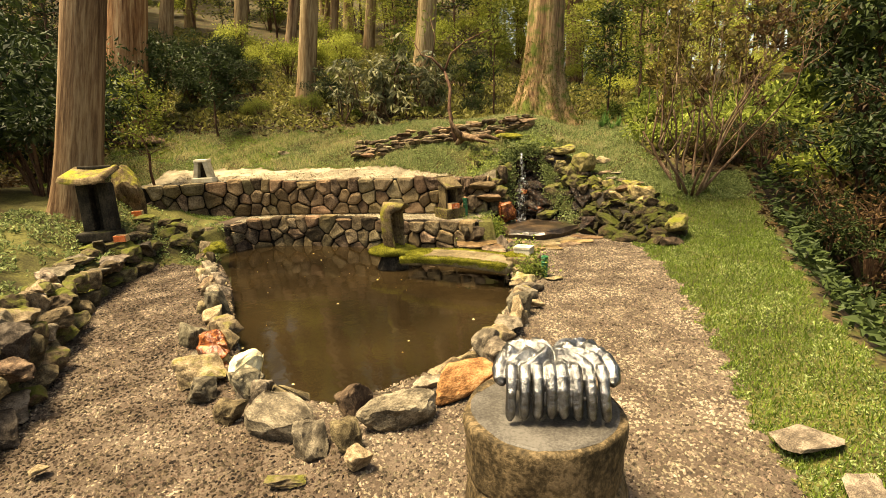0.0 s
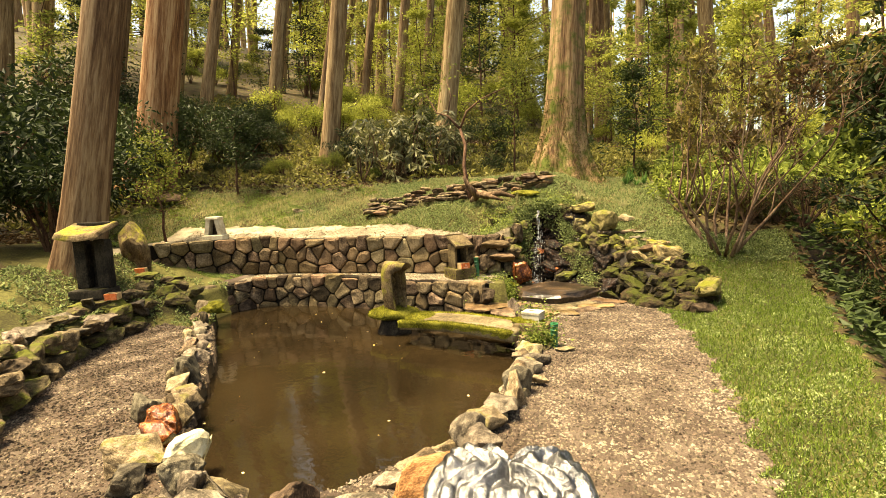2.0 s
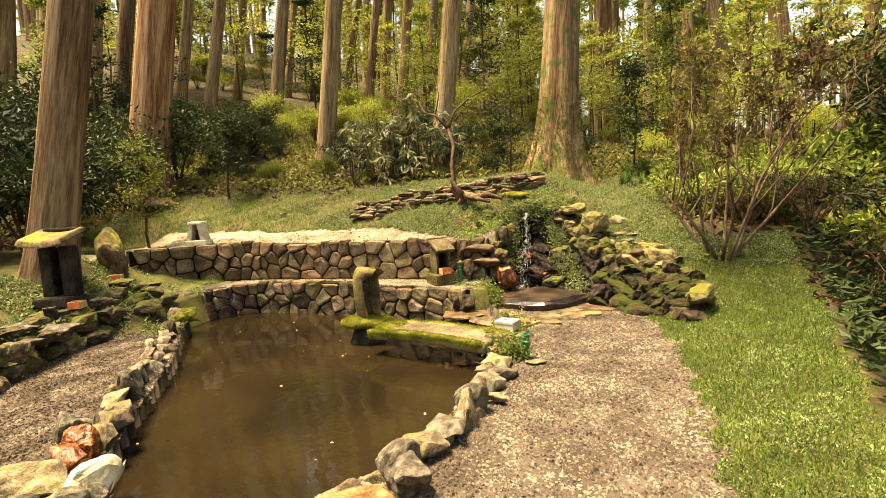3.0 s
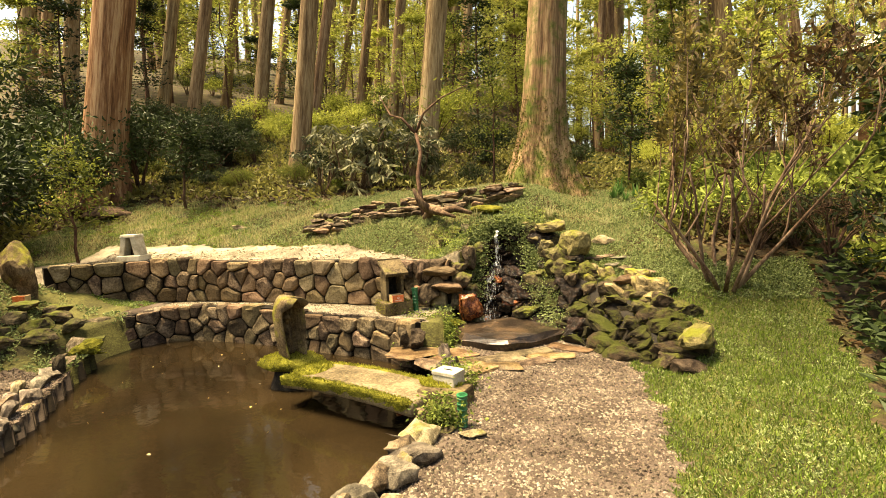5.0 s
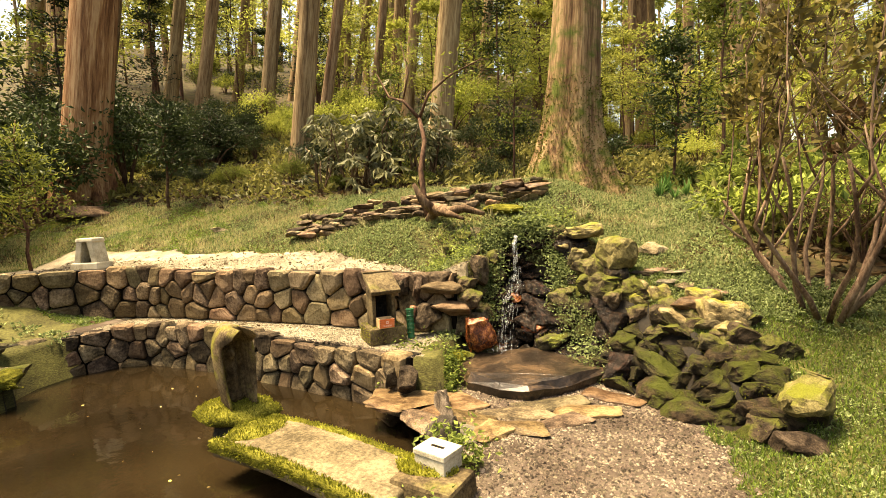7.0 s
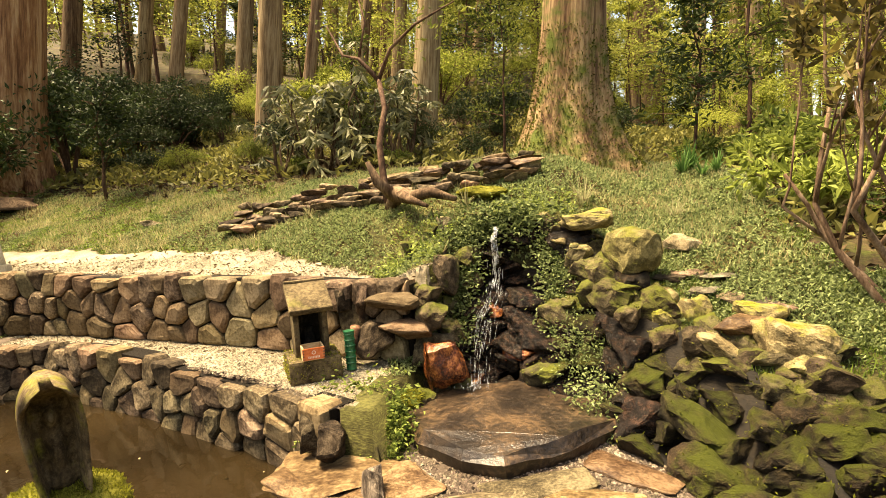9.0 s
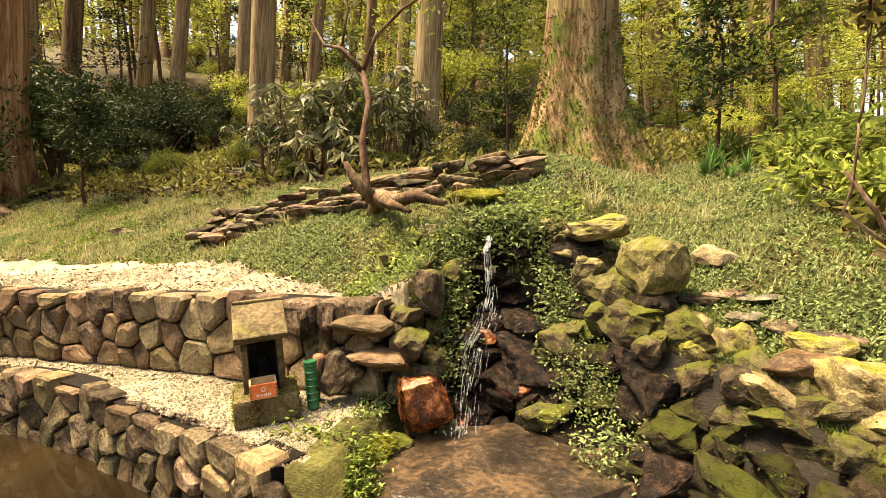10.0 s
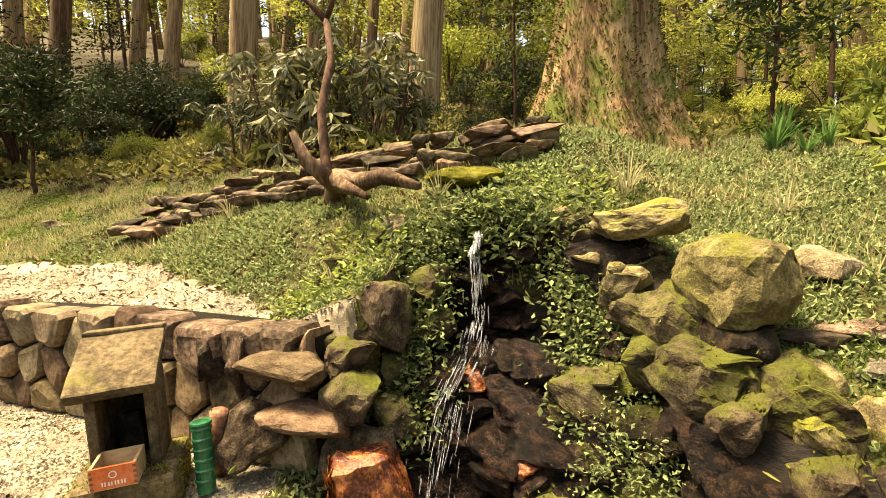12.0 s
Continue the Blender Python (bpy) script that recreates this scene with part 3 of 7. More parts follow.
# ---- rubble masonry ----
def line_at(poly, s):
    """Place, tangent and outward side (towards the viewer) at s metres along an open line."""
    for (x0, y0), (x1, y1) in zip(poly, poly[1:]):
        d = math.hypot(x1 - x0, y1 - y0)
        if s <= d or (x1, y1) == poly[-1]:
            t = Vector(((x1 - x0) / d, (y1 - y0) / d, 0))
            return Vector((x0, y0, 0)) + t * s, t, Vector((t.y, -t.x, 0))
        s -= d


def line_length(poly):
    return sum(math.dist(a, b) for a, b in zip(poly, poly[1:]))


def clip(poly, px, py, nx_, ny_):
    """The part of a polygon on the side of the point against the normal."""
    out = []
    for (ax, ay), (bx, by) in zip(poly, poly[1:] + poly[:1]):
        da, db = (ax - px) * nx_ + (ay - py) * ny_, (bx - px) * nx_ + (by - py) * ny_
        if da <= 0:
            out.append((ax, ay))
        if da * db < 0:
            t = da / (da - db)
            out.append((ax + (bx - ax) * t, ay + (by - ay) * t))
    return out


def rubble(parent, poly, z0, top, rows, wide, seed, mat, special=()):
    """Fitted stones along a line, each a piece of its own. top: the wall's height at s."""
    rnd = random.Random(seed)
    length = line_length(poly)
    cells = []
    for r in range(rows):
        s = rnd.uniform(-wide, 0)
        while s < length:
            w = wide * rnd.choice((0.5, 0.75, 1.0, 1.4, 2.0))
            h = top(s + w / 2)
            cells.append((s + w / 2, (r + 0.5 + rnd.uniform(-0.36, 0.36)) * h / rows))
            s += w
    for i, (cs, ch) in enumerate(cells):
        if not 0 < cs < length:
            continue
        h = top(cs)
        cap = h + rnd.uniform(-0.02, 0.045)
        p = [(cs - 0.5, 0), (cs + 0.5, 0), (cs + 0.5, cap), (cs - 0.5, cap)]
        p = clip(p, 0, 0, -1, 0)
        p = clip(p, length, 0, 1, 0)
        for j, (os, oh) in enumerate(cells):
            if j != i and abs(os - cs) < 0.9 and p:
                p = clip(p, (cs + os) / 2, (ch + oh) / 2, os - cs, oh - ch)
        if len(p) < 3:
            continue
        q = [a for k, a in enumerate(p) if math.dist(a, p[k - 1]) > 0.012]
        if len(q) < 3:
            continue
        mx, my = sum(a[0] for a in q) / len(q), sum(a[1] for a in q) / len(q)
        size = min(max(a[0] for a in q) - min(a[0] for a in q), max(a[1] for a in q) - min(a[1] for a in q))
        if size < 0.03:
            continue
        ring = []
        for k, a in enumerate(q):
            b, c = q[k - 1], q[(k + 1) % len(q)]
            ring.append((a[0] + (b[0] - a[0]) * 0.14, a[1] + (b[1] - a[1]) * 0.14))
            ring.append((a[0] + (c[0] - a[0]) * 0.14, a[1] + (c[1] - a[1]) * 0.14))
        gap = 1 - 0.012 / max(size, 0.05)
        place, tan, out = line_at(poly, mx)
        bulge, tilt, lean = rnd.uniform(0.012, 0.045), rnd.uniform(-0.12, 0.12), rnd.uniform(-0.15, 0.15)
        verts, faces = [], []
        n = len(ring)
        for depth, k in ((-0.13, gap * 0.92), (0.0, gap), (bulge * 0.7, gap * 0.9), (bulge, gap * 0.6)):
            for a, b in ring:
                da, db = (a - mx) * k, (b - my) * k
                wob = 0.02 * noise.noise(Vector((mx * 3 + da * 9, db * 9, depth * 5 + i)))
                verts.append(tan * da + out * (depth + (tilt * da + lean * db) * (depth > -0.1) + wob) + Vector((0, 0, db)))
        for a in range(3):
            for k in range(n):
                faces.append((a * n + k, a * n + (k + 1) % n, (a + 1) * n + (k + 1) % n, (a + 1) * n + k))
        faces.append(tuple(3 * n + k for k in range(n)))
        me = mesh_py("stone", verts, faces, mat[rnd.choices(range(len(mat)), [4] + [2] * (len(mat) - 1))[0]])
        hang("stone", me, parent, Matrix.Translation(place + Vector((0, 0, z0 + my))))


def backing(name, poly, z0, top, label):
    """The earth-filled core behind the stones, near-black for the shade in the joints."""
    verts, faces = [], []
    n = 24
    length = line_length(poly)
    for i in range(n + 1):
        s = length * i / n
        p, t, o = line_at(poly, s)
        for off, z in ((-0.035, z0 - 0.1), (-0.035, z0 + top(s) - 0.03), (-0.2, z0 + top(s) - 0.03), (-0.2, z0 - 0.1)):
            verts.append(p + o * off + Vector((0, 0, z)))
    for i in range(n):
        for k in range(4):
            a, b = i * 4 + k, i * 4 + (k + 1) % 4
            faces.append((a, a + 4, b + 4, b))
    faces += [(0, 1, 2, 3), (n * 4 + 3, n * 4 + 2, n * 4 + 1, n * 4)]
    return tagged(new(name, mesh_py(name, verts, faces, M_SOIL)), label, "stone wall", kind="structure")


M_WALLTAN = noise_mat("wall_stone_tan", [(0.06, 0.036, 0.02), (0.12, 0.08, 0.045), (0.185, 0.13, 0.078)], 5, 45, obj=0.5, bump=0.6)
low_top = lambda s: 0.515 - 0.02 * math.sin(s * 2.1)
up_top = lambda s: 0.62 - 0.012 * s + 0.012 * math.sin(s * 1.7)
wall_lower = backing("wall_lower", LOWER, -0.2, low_top, "low curved retaining wall of dark rubble stone edging the pond")
wall_upper = backing("wall_upper", UPPER, 0.30, up_top, "curved retaining wall of fitted brown rubble stone")


# ---- trees ----
def trunk_mesh(name, seed, r, tall, mat, flare=1.6, roots=0, n=14, bend=0.1, rise=0.45):
    rnd = random.Random(seed)
    zs = [-0.4, 0.0, 0.12, 0.3, 0.6, 1.0, 1.6, 2.5, 4, 6, 9, 13, tall]
    path, rad, fl = [], [], []
    ph = rnd.uniform(0, 6)
    for z in zs:
        path.append((bend * math.sin(z * 0.22 + ph) - bend * math.sin(ph), bend * math.cos(z * 0.19 + ph) - bend * math.cos(ph), z))
        k = max(0, z)
        rad.append(r * (1 - 0.75 * k / (tall * 1.1)) * (1 + (flare - 1) * math.exp(-k / rise)))
        fl.append(0.05 + 0.22 * (flare > 1.5) * math.exp(-k / 0.5))
    pieces = [tube_arrays(path, rad, n, fl, 7, ph)]
    for i in range(roots):
        a = math.tau * (i + rnd.uniform(-0.3, 0.3)) / roots
        c, s = math.cos(a), math.sin(a)
        reach = r * rnd.uniform(2.1, 3.2)
        pts = [(c * r * 0.75, s * r * 0.75, 0.85), (c * r * 1.05, s * r * 1.05, 0.42), (c * r * 1.5, s * r * 1.5, 0.08), (c * reach, s * reach, -0.22), (c * reach * 1.25, s * reach * 1.25, -0.55)]
        pieces.append(tube_arrays(pts, [r * 0.2, r * 0.25, r * 0.22, r * 0.14, r * 0.08], 8, 0.1, 3, i))
    v, f = joined(*pieces)
    return mesh_py(name, v, f, mat, True)


def crown_mesh(name, seed, low, tall, reach, count, size, mat):
    """Drooping sprays on whorled boughs, open below and pointed above."""
    rng = np.random.default_rng(seed)
    boughs = max(12, count // 45)
    at, way = [], []
    for b in range(boughs):
        u = (b + rng.random()) / boughs
        z = low + (tall - low) * u
        a = rng.random() * math.tau
        R = reach * (1 - u) ** 0.7 * rng.uniform(0.6, 1.15)
        m = count // boughs
        t = rng.random(m) ** 0.6
        d = np.array([math.cos(a), math.sin(a), 0])
        p = d * (t * R)[:, None] + np.array([0, 0, z])
        p[:, 2] += t * R * 0.15 - (t * R) ** 2 * 0.10
        p += rng.normal(size=(m, 3)) * np.array([0.3, 0.3, 0.22]) * (0.35 + 0.3 * R)
        at.append(p)
        w = d * rng.uniform(0.1, 1.0, (m, 1)) + rng.normal(size=(m, 3)) * 0.55 + np.array([0, 0, -0.55])
        way.append(w)
    at, way = np.concatenate(at), np.concatenate(way)
    v, f = leaf_arrays(at, way, size * rng.uniform(0.6, 1.5, len(at)), 0.42, rng)
    return mesh_np(name, v, f, mat)


CROWN_HIGH = [crown_mesh("crown", 20 + i, 11, 24, 2.3, 340, 0.36, L_CEDAR) for i in range(3)]
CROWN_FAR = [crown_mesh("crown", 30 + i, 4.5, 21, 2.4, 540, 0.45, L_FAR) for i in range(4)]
TRUNK = [trunk_mesh("trunk", 40 + i, 0.25, 22, M_BARK, 1.25, 0, 10, 0.12) for i in range(3)]


def cedar(x, y, r, lean=0.0, seed=0, far=False, mesh=None, label="straight cedar trunk with brown fissured bark on the wooded slope", crown=True, sink=0.1):
    rnd = random.Random(seed)
    t = thing("cedar_tree", label, "tree", pose(x, y, hz(x, y) - sink, 0, math.degrees(math.atan(lean)), 0), "" if mesh else "cedars on the slope")
    turn = pose(0, 0, 0, 0, 0, rnd.uniform(0, 360))
    if mesh:
        hang("trunk", mesh, t)
    else:
        hang("trunk", TRUNK[seed % 3], t, turn @ Matrix.Diagonal((r / 0.25, r / 0.25, rnd.uniform(0.9, 1.15), 1)))
    if crown:
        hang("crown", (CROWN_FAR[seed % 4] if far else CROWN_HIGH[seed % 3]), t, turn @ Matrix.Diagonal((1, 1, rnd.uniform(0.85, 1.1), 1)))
    return t


cedar(-4.72, 7.75, 0.33, 0.27, 1, mesh=trunk_mesh("trunk", 3, 0.26, 20, M_BARK, 1.4, 0, 22, 0.05), label="thick cedar trunk with reddish-brown bark beside the dark lantern")
cedar(-7.62, 12.72, 0.43, 0.22, 2, mesh=trunk_mesh("trunk", 4, 0.43, 22, M_REDBARK, 1.7, 6, 22, 0.06), label="cedar with peeling red bark and spreading pale roots")
old_cedar = cedar(1.84, 12.25, 0.42, 0.07, 3, mesh=trunk_mesh("trunk", 5, 0.34, 24, M_BIGBARK, 2.3, 12, 30, 0.04, 0.62), label="large old cedar with mossy flared roots crowning the mound", sink=0.12)
fuzz([c for c in old_cedar.children if c.name.startswith("trunk")][0], 16000, 0.03, L_DEEPMOSS, 41, 0.2, 1.7)
NEAR = [(-4.1, 15.05, 0.24), (-1.12, 16.0, 0.27)] + [(-14.5, 19.5, 0.3), (-13.1, 21.1, 0.25), (-11.9, 21.3, 0.25), (-13.1, 25.2, 0.22), (-8.4, 20.2, 0.25), (-11.7, 27.6, 0.2), (-7.4, 22.5, 0.22), (-8.8, 28.4, 0.2), (-6.3, 24.8, 0.2), (-4.3, 23.3, 0.22), (-3.6, 25.5, 0.2), (-3.9, 31.4, 0.2), (-2.3, 27.5, 0.24), (5.8, 25.8, 0.22), (8.1, 32.6, 0.2), (7.6, 28.1, 0.22), (7.8, 26.3, 0.26), (10.8, 35.1, 0.2), (9.2, 26.7, 0.38), (15.5, 40.7, 0.2), (13.8, 32.5, 0.25), (-22.5, 24.3, 0.26)]
for i, (x, y, r) in enumerate(NEAR):
    cedar(x, y, r, min(0.2, max(-0.12, 0.09 - 0.014 * x)), 60 + i)


# ---- loose stones ----
SLABS = {}
for key, mat in (("rim", M_RIM), ("moss", M_MOSSROCK), ("wall", M_WALL), ("wet", M_WETROCK), ("flag", M_FLAG), ("rust", M_RUST), ("tan", M_TAN)):
    SLABS[key] = [rock_mesh("rock", 100 + 7 * i + len(key), mat, 12, 0.40, 0.03, 0.025) for i in range(4)]
ROCKS = {}
for key, mat in (("rim", M_RIM), ("moss", M_MOSSROCK), ("wall", M_WALL), ("wet", M_WETROCK), ("rust", M_RUST), ("tan", M_TAN), ("deep", M_DEEPROCK)):
    ROCKS[key] = [rock_mesh("rock", 200 + 9 * i + len(key), mat, 12, 0.85, 0.03, 0.05) for i in range(4)]


def stone_piece(parent, me, x, y, z, sx, sy, sz, rz=0.0, rx=0.0, ry=0.0, name="stone"):
    return hang(name, me, parent, pose(x, y, z, rx, ry, rz) @ Matrix.Diagonal((sx, sy, sz, 1)))


def lone_stone(me, x, y, z, sx, sy, sz, rz, label, rx=0.0, ry=0.0, group=""):
    ob = new("stone", me)
    ob.matrix_basis = pose(x, y, z, rx, ry, rz) @ Matrix.Diagonal((sx, sy, sz, 1))
    return tagged(ob, label, "stone", group)


# ---- cast palms on a round pedestal ----
PX, PY = 1.19, 3.42
pedestal = thing("stone_pedestal", "round brown stone pedestal in the gravel, its polished top coloured dark for shade", "pedestal", pose(PX, PY, -0.02) @ Matrix.Diagonal((0.94, 0.94, 1.15, 1)))
def drum(r0, r1, z0, z1, n, wob, seed):
    path = [(0, 0, z0), (0, 0, z0 + 0.015), (0, 0, z0 + (z1 - z0) * 0.35), (0, 0, z0 + (z1 - z0) * 0.7), (0, 0, z1 - 0.02), (0, 0, z1 - 0.004), (0, 0, z1)]
    rr = [r0 * 0.97, r0, r0 * 0.99 + (r1 - r0) * 0.35, r0 + (r1 - r0) * 0.7, r1, r1 * 0.985, r1 * 0.95]
    v, f = tube_arrays(path, rr, n, 0.012)
    return [p + noise.noise_vector(p * 6 + Vector((seed, 0, 0))) * wob for p in v], f
hang("base_block", mesh_py("base_block", *drum(0.36, 0.35, -0.05, 0.16, 18, 0.03, 3), M_PEDESTAL), pedestal)
hang("drum", mesh_py("drum", *drum(0.34, 0.345, 0.155, 0.38, 44, 0.02, 5), M_PEDESTAL, True), pedestal)
# The plate is dark throughout to carry the sculpture's shade.
hang("top_plate", mesh_py("top_plate", *drum(0.328, 0.322, 0.362, 0.386, 48, 0.006, 7), M_POLISHED), pedestal, None, "polished stone top, the sculpture's shade put into its colour")


def palms_mesh():
    pieces = []
    for side in (-1, 1):
        bm = bmesh.new()
        bmesh.ops.create_icosphere(bm, subdivisions=4, radius=1)
        for v in bm.verts:
            c = v.co.copy()
            sw = 0.018 * math.sin(9 * c.x + 5 * math.sin(3 * c.y + side)) * (c.z > 0)
            dish = -0.05 * math.exp(-((c.x * 1.6) ** 2 + (c.y * 1.3 - 0.1) ** 2)) * (c.z > 0)
            v.co = Vector((side * 0.135 + c.x * 0.142, 0.08 + c.y * 0.165, 0.275 + c.z * 0.095 + sw + dish - 0.25 * (max(0, -c.y)) ** 2 * 0.15))
        pieces.append(([v.co.copy() for v in bm.verts], [tuple(v.index for v in f.verts) for f in bm.faces]))
        bm.free()
        for k in range(4):
            x = side * (0.028 + 0.066 * k)
            drop = (0.0, 0.02, 0.03, 0.045)[k]
            r = 0.0305 - 0.001 * k
            path = [(x * 0.98, 0.0, 0.26), (x, -0.07, 0.27), (x, -0.125, 0.245 - drop * 0.3), (x * 1.01, -0.155, 0.20 - drop * 0.4), (x * 1.03, -0.165, 0.13 - drop * 0.5), (x * 1.05, -0.17, 0.075 - drop * 0.4), (x * 1.06, -0.172, 0.052 - drop * 0.4)]
            pieces.append(tube_arrays(path, [r, r * 1.05, r * 1.02, r * 0.95, r, r * 0.82, r * 0.35], 12, 0.06, 5, k))
        x = side * 0.265
        pieces.append(tube_arrays([(x * 0.85, 0.10, 0.28), (x * 1.0, 0.04, 0.27), (x * 1.08, -0.03, 0.245), (x * 1.06, -0.085, 0.215), (x * 1.02, -0.11, 0.20)], [0.045, 0.046, 0.042, 0.036, 0.016], 12, 0.05, 4))
        # the wrists come down behind and carry the casting
        pieces.append(tube_arrays([(side * 0.13, 0.12, 0.27), (side * 0.13, 0.19, 0.2), (side * 0.125, 0.215, 0.1), (side * 0.12, 0.215, 0.0)], [0.075, 0.075, 0.07, 0.078], 16, 0.04, 5))
    return joined(*pieces)


pv, pf = palms_mesh()
sculpture = tagged(new("metal_sculpture", mesh_py("metal_sculpture", pv, pf, M_SILVER, True)), "silvery cast-metal sculpture of two open palms on the pedestal", "sculpture")
fuse = sculpture.modifiers.new("fuse", "REMESH")
fuse.mode, fuse.voxel_size, fuse.use_smooth_shade = "VOXEL", 0.0055, True
sculpture.matrix_basis = pose(PX + 0.045, PY - 0.01, 0.415) @ Matrix.Scale(0.76, 4)

# ---- the pond's statue on its mossy stone ----
def cushion(rx, ry, rz, seed, cuts=3):
    """A mossy pad, rounded and lumpy."""
    bm = bmesh.new()
    bmesh.ops.create_icosphere(bm, subdivisions=cuts, radius=1)
    for v in bm.verts:
        k = 1 + 0.16 * noise.noise(v.co * 1.7 + Vector((seed, 0, 0))) + 0.05 * noise.noise(v.co * 6 + Vector((0, seed, 0)))
        v.co = Vector((v.co.x * rx * k, v.co.y * ry * k, max(-0.6, v.co.z) * rz * k))
    return bm


SX, SY = -0.38, 7.8
plinth = thing("statue_plinth", "rough dark stone with a bright moss cushion standing in the pond", "plinth", pose(SX, SY, 0))
part("foot_stone", cushion(0.2, 0.17, 0.24, 2), M_DARKSTONE, plinth).matrix_basis = pose(0, 0, -0.15)
ob = part("moss_cushion", cushion(0.3, 0.22, 0.08, 4), M_MOSSY, plinth, "thick yellow-green moss", True)
ob.matrix_basis = pose(0.0, 0, 0.07)
fuzz(ob, 1800, 0.016, L_MOSS, 1)


def stele_mesh():
    """A hooded stone with a worn seated shape in its hollow: one plain mesh."""
    bm = bmesh.new()
    nu, nv = 18, 22
    grid = []
    for j in range(nv + 1):
        v = j / nv
        w = 0.112 * (0.86 + 0.3 * math.sin(min(1, v * 1.25) * math.pi * 0.55)) * math.sqrt(max(0.0, 1 - max(0, (v - 0.62) / 0.39) ** 2.2))
        row = []
        for i in range(nu + 1):
            u = -1 + 2 * i / nu
            hood = 0.085 * smooth(0.6, 0.85, abs(u)) + 0.09 * smooth(0.76, 0.92, v)
            body = 0.055 * math.exp(-((u / 0.3) ** 2)) * math.exp(-((v - 0.33) / 0.17) ** 2) + 0.06 * math.exp(-((u / 0.2) ** 2)) * math.exp(-((v - 0.64) / 0.07) ** 2)
            lap = 0.045 * math.exp(-((u / 0.7) ** 2)) * math.exp(-((v - 0.1) / 0.1) ** 2)
            row.append(bm.verts.new((u * max(w, 0.004), 0.035 - float(hood) * 1.6 - body * 1.4 - lap * 1.3, v * 0.6)))
        grid.append(row)
    back = []
    for j in range(nv + 1):
        row = []
        for i in range(nu + 1):
            f = grid[j][i]
            u = -1 + 2 * i / nu
            row.append(bm.verts.new((f.co.x, 0.045 + 0.07 * math.sqrt(max(0, 1 - u * u)) * (1 - 0.6 * (j / nv)), f.co.z)))
        back.append(row)
    for j in range(nv):
        for i in range(nu):
            bm.faces.new((grid[j][i], grid[j][i + 1], grid[j + 1][i + 1], grid[j + 1][i]))
            bm.faces.new((back[j][i + 1], back[j][i], back[j + 1][i], back[j + 1][i + 1]))
        for i in (0, nu):
            bm.faces.new((grid[j][i], grid[j + 1][i], back[j + 1][i], back[j][i]))
    for i in range(nu):
        bm.faces.new((grid[0][i + 1], grid[0][i], back[0][i], back[0][i + 1]))
        bm.faces.new((grid[nv][i], grid[nv][i + 1], back[nv][i + 1], back[nv][i]))
    for v in bm.verts:
        v.co += noise.noise_vector(v.co * 16) * 0.004
    return bm


statue = part("stone_statue", stele_mesh(), M_STATUE, None, "", True)
tagged(statue, "small weathered hooded stone statue with moss on its hood", "statue")
statue.matrix_basis = pose(SX + 0.02, SY - 0.01, 0.125, 0, -3, 58) @ Matrix.Diagonal((0.92, 1.15, 0.97, 1))

# ---- slab bridge ----
bridge = thing("stone_bridge", "short stone slab bridge over the pond with mossy edges", "bridge", pose(0.53, 7.27, 0, 0, 0, -20))
bm = block(1.36, 0.44, 0.105, (0, 0, -0.005), 0.025, 1.0, 0.006, 4)
for v in bm.verts:
    v.co.z += 0.035 * (1 - (v.co.x / 0.68) ** 2)
part("slab", bm, M_BRIDGE, bridge, "worn buff stone", True)


def moss_strip(x0, x1, y, wid, thick, seed):
    rnd = random.Random(seed)
    bm = bmesh.new()
    n = 26
    rows = []
    for i in range(n + 1):
        x = x0 + (x1 - x0) * i / n
        k = 0.55 + 0.5 * noise.noise(Vector((x * 6, seed, 0))) + 0.25
        top = 0.10 + 0.035 * (1 - (x / 0.68) ** 2)
        ww = wid * k
        s = 1 if y > 0 else -1
        prof = [(y + s * 0.008, top - 0.05 - 0.03 * k), (y + s * 0.018 * k, top - 0.03), (y + s * 0.02, top + thick * 0.5), (y - s * ww * 0.4, top + thick * k), (y - s * ww, top - 0.004)]
        rows.append([bm.verts.new((x + rnd.uniform(-0.008, 0.008), a + rnd.uniform(-0.006, 0.006), b + rnd.uniform(-0.005, 0.005))) for a, b in prof])
    for a, b in zip(rows, rows[1:]):
        for k in range(4):
            bm.faces.new((a[k], b[k], b[k + 1], a[k + 1]))
    for r in (rows[0], rows[-1]):
        bm.faces.new(r)
    return bm


fuzz(part("moss_edge", moss_strip(-0.68, 0.66, -0.213, 0.045, 0.008, 3), M_MOSSY, bridge, "moss along the edge", True), 1800, 0.016, L_MOSS, 2)
fuzz(part("moss_edge", moss_strip(-0.68, 0.5, 0.215, 0.035, 0.008, 8), M_MOSSY, bridge, "moss along the edge", True), 1200, 0.014, L_MOSS, 3)
ob = part("moss_patch", cushion(0.16, 0.19, 0.022, 9), M_MOSSY, bridge, "bright moss on the slab's end", True)
ob.matrix_basis = pose(-0.54, 0.02, 0.112)
fuzz(ob, 1000, 0.014, L_MOSS, 4)

# ---- block with a pale box at the bridge's end ----
end_block = thing("bridge_end_block", "rectangular mossy stone block at the bridge end", "stone block", pose(1.27, 7.12, -0.02, 0, 0, -14))
part("block", block(0.36, 0.27, 0.15, (0, 0, 0), 0.02, 0.97, 0.008, 6), M_SHRINE, end_block)
ob = part("moss", cushion(0.17, 0.1, 0.025, 12), M_MOSSY, end_block, "moss", True)
ob.matrix_basis = pose(-0.06, 0.05, 0.15)
fuzz(ob, 900, 0.018, L_MOSS, 5)
box = thing("granite_box", "small pale granite offering box with a flat lid on the block", "offering box", pose(1.28, 7.2, 0.128, 0, 0, -22))
part("body", block(0.19, 0.15, 0.075, (0, 0, 0), 0.006), M_GRANITE, box)
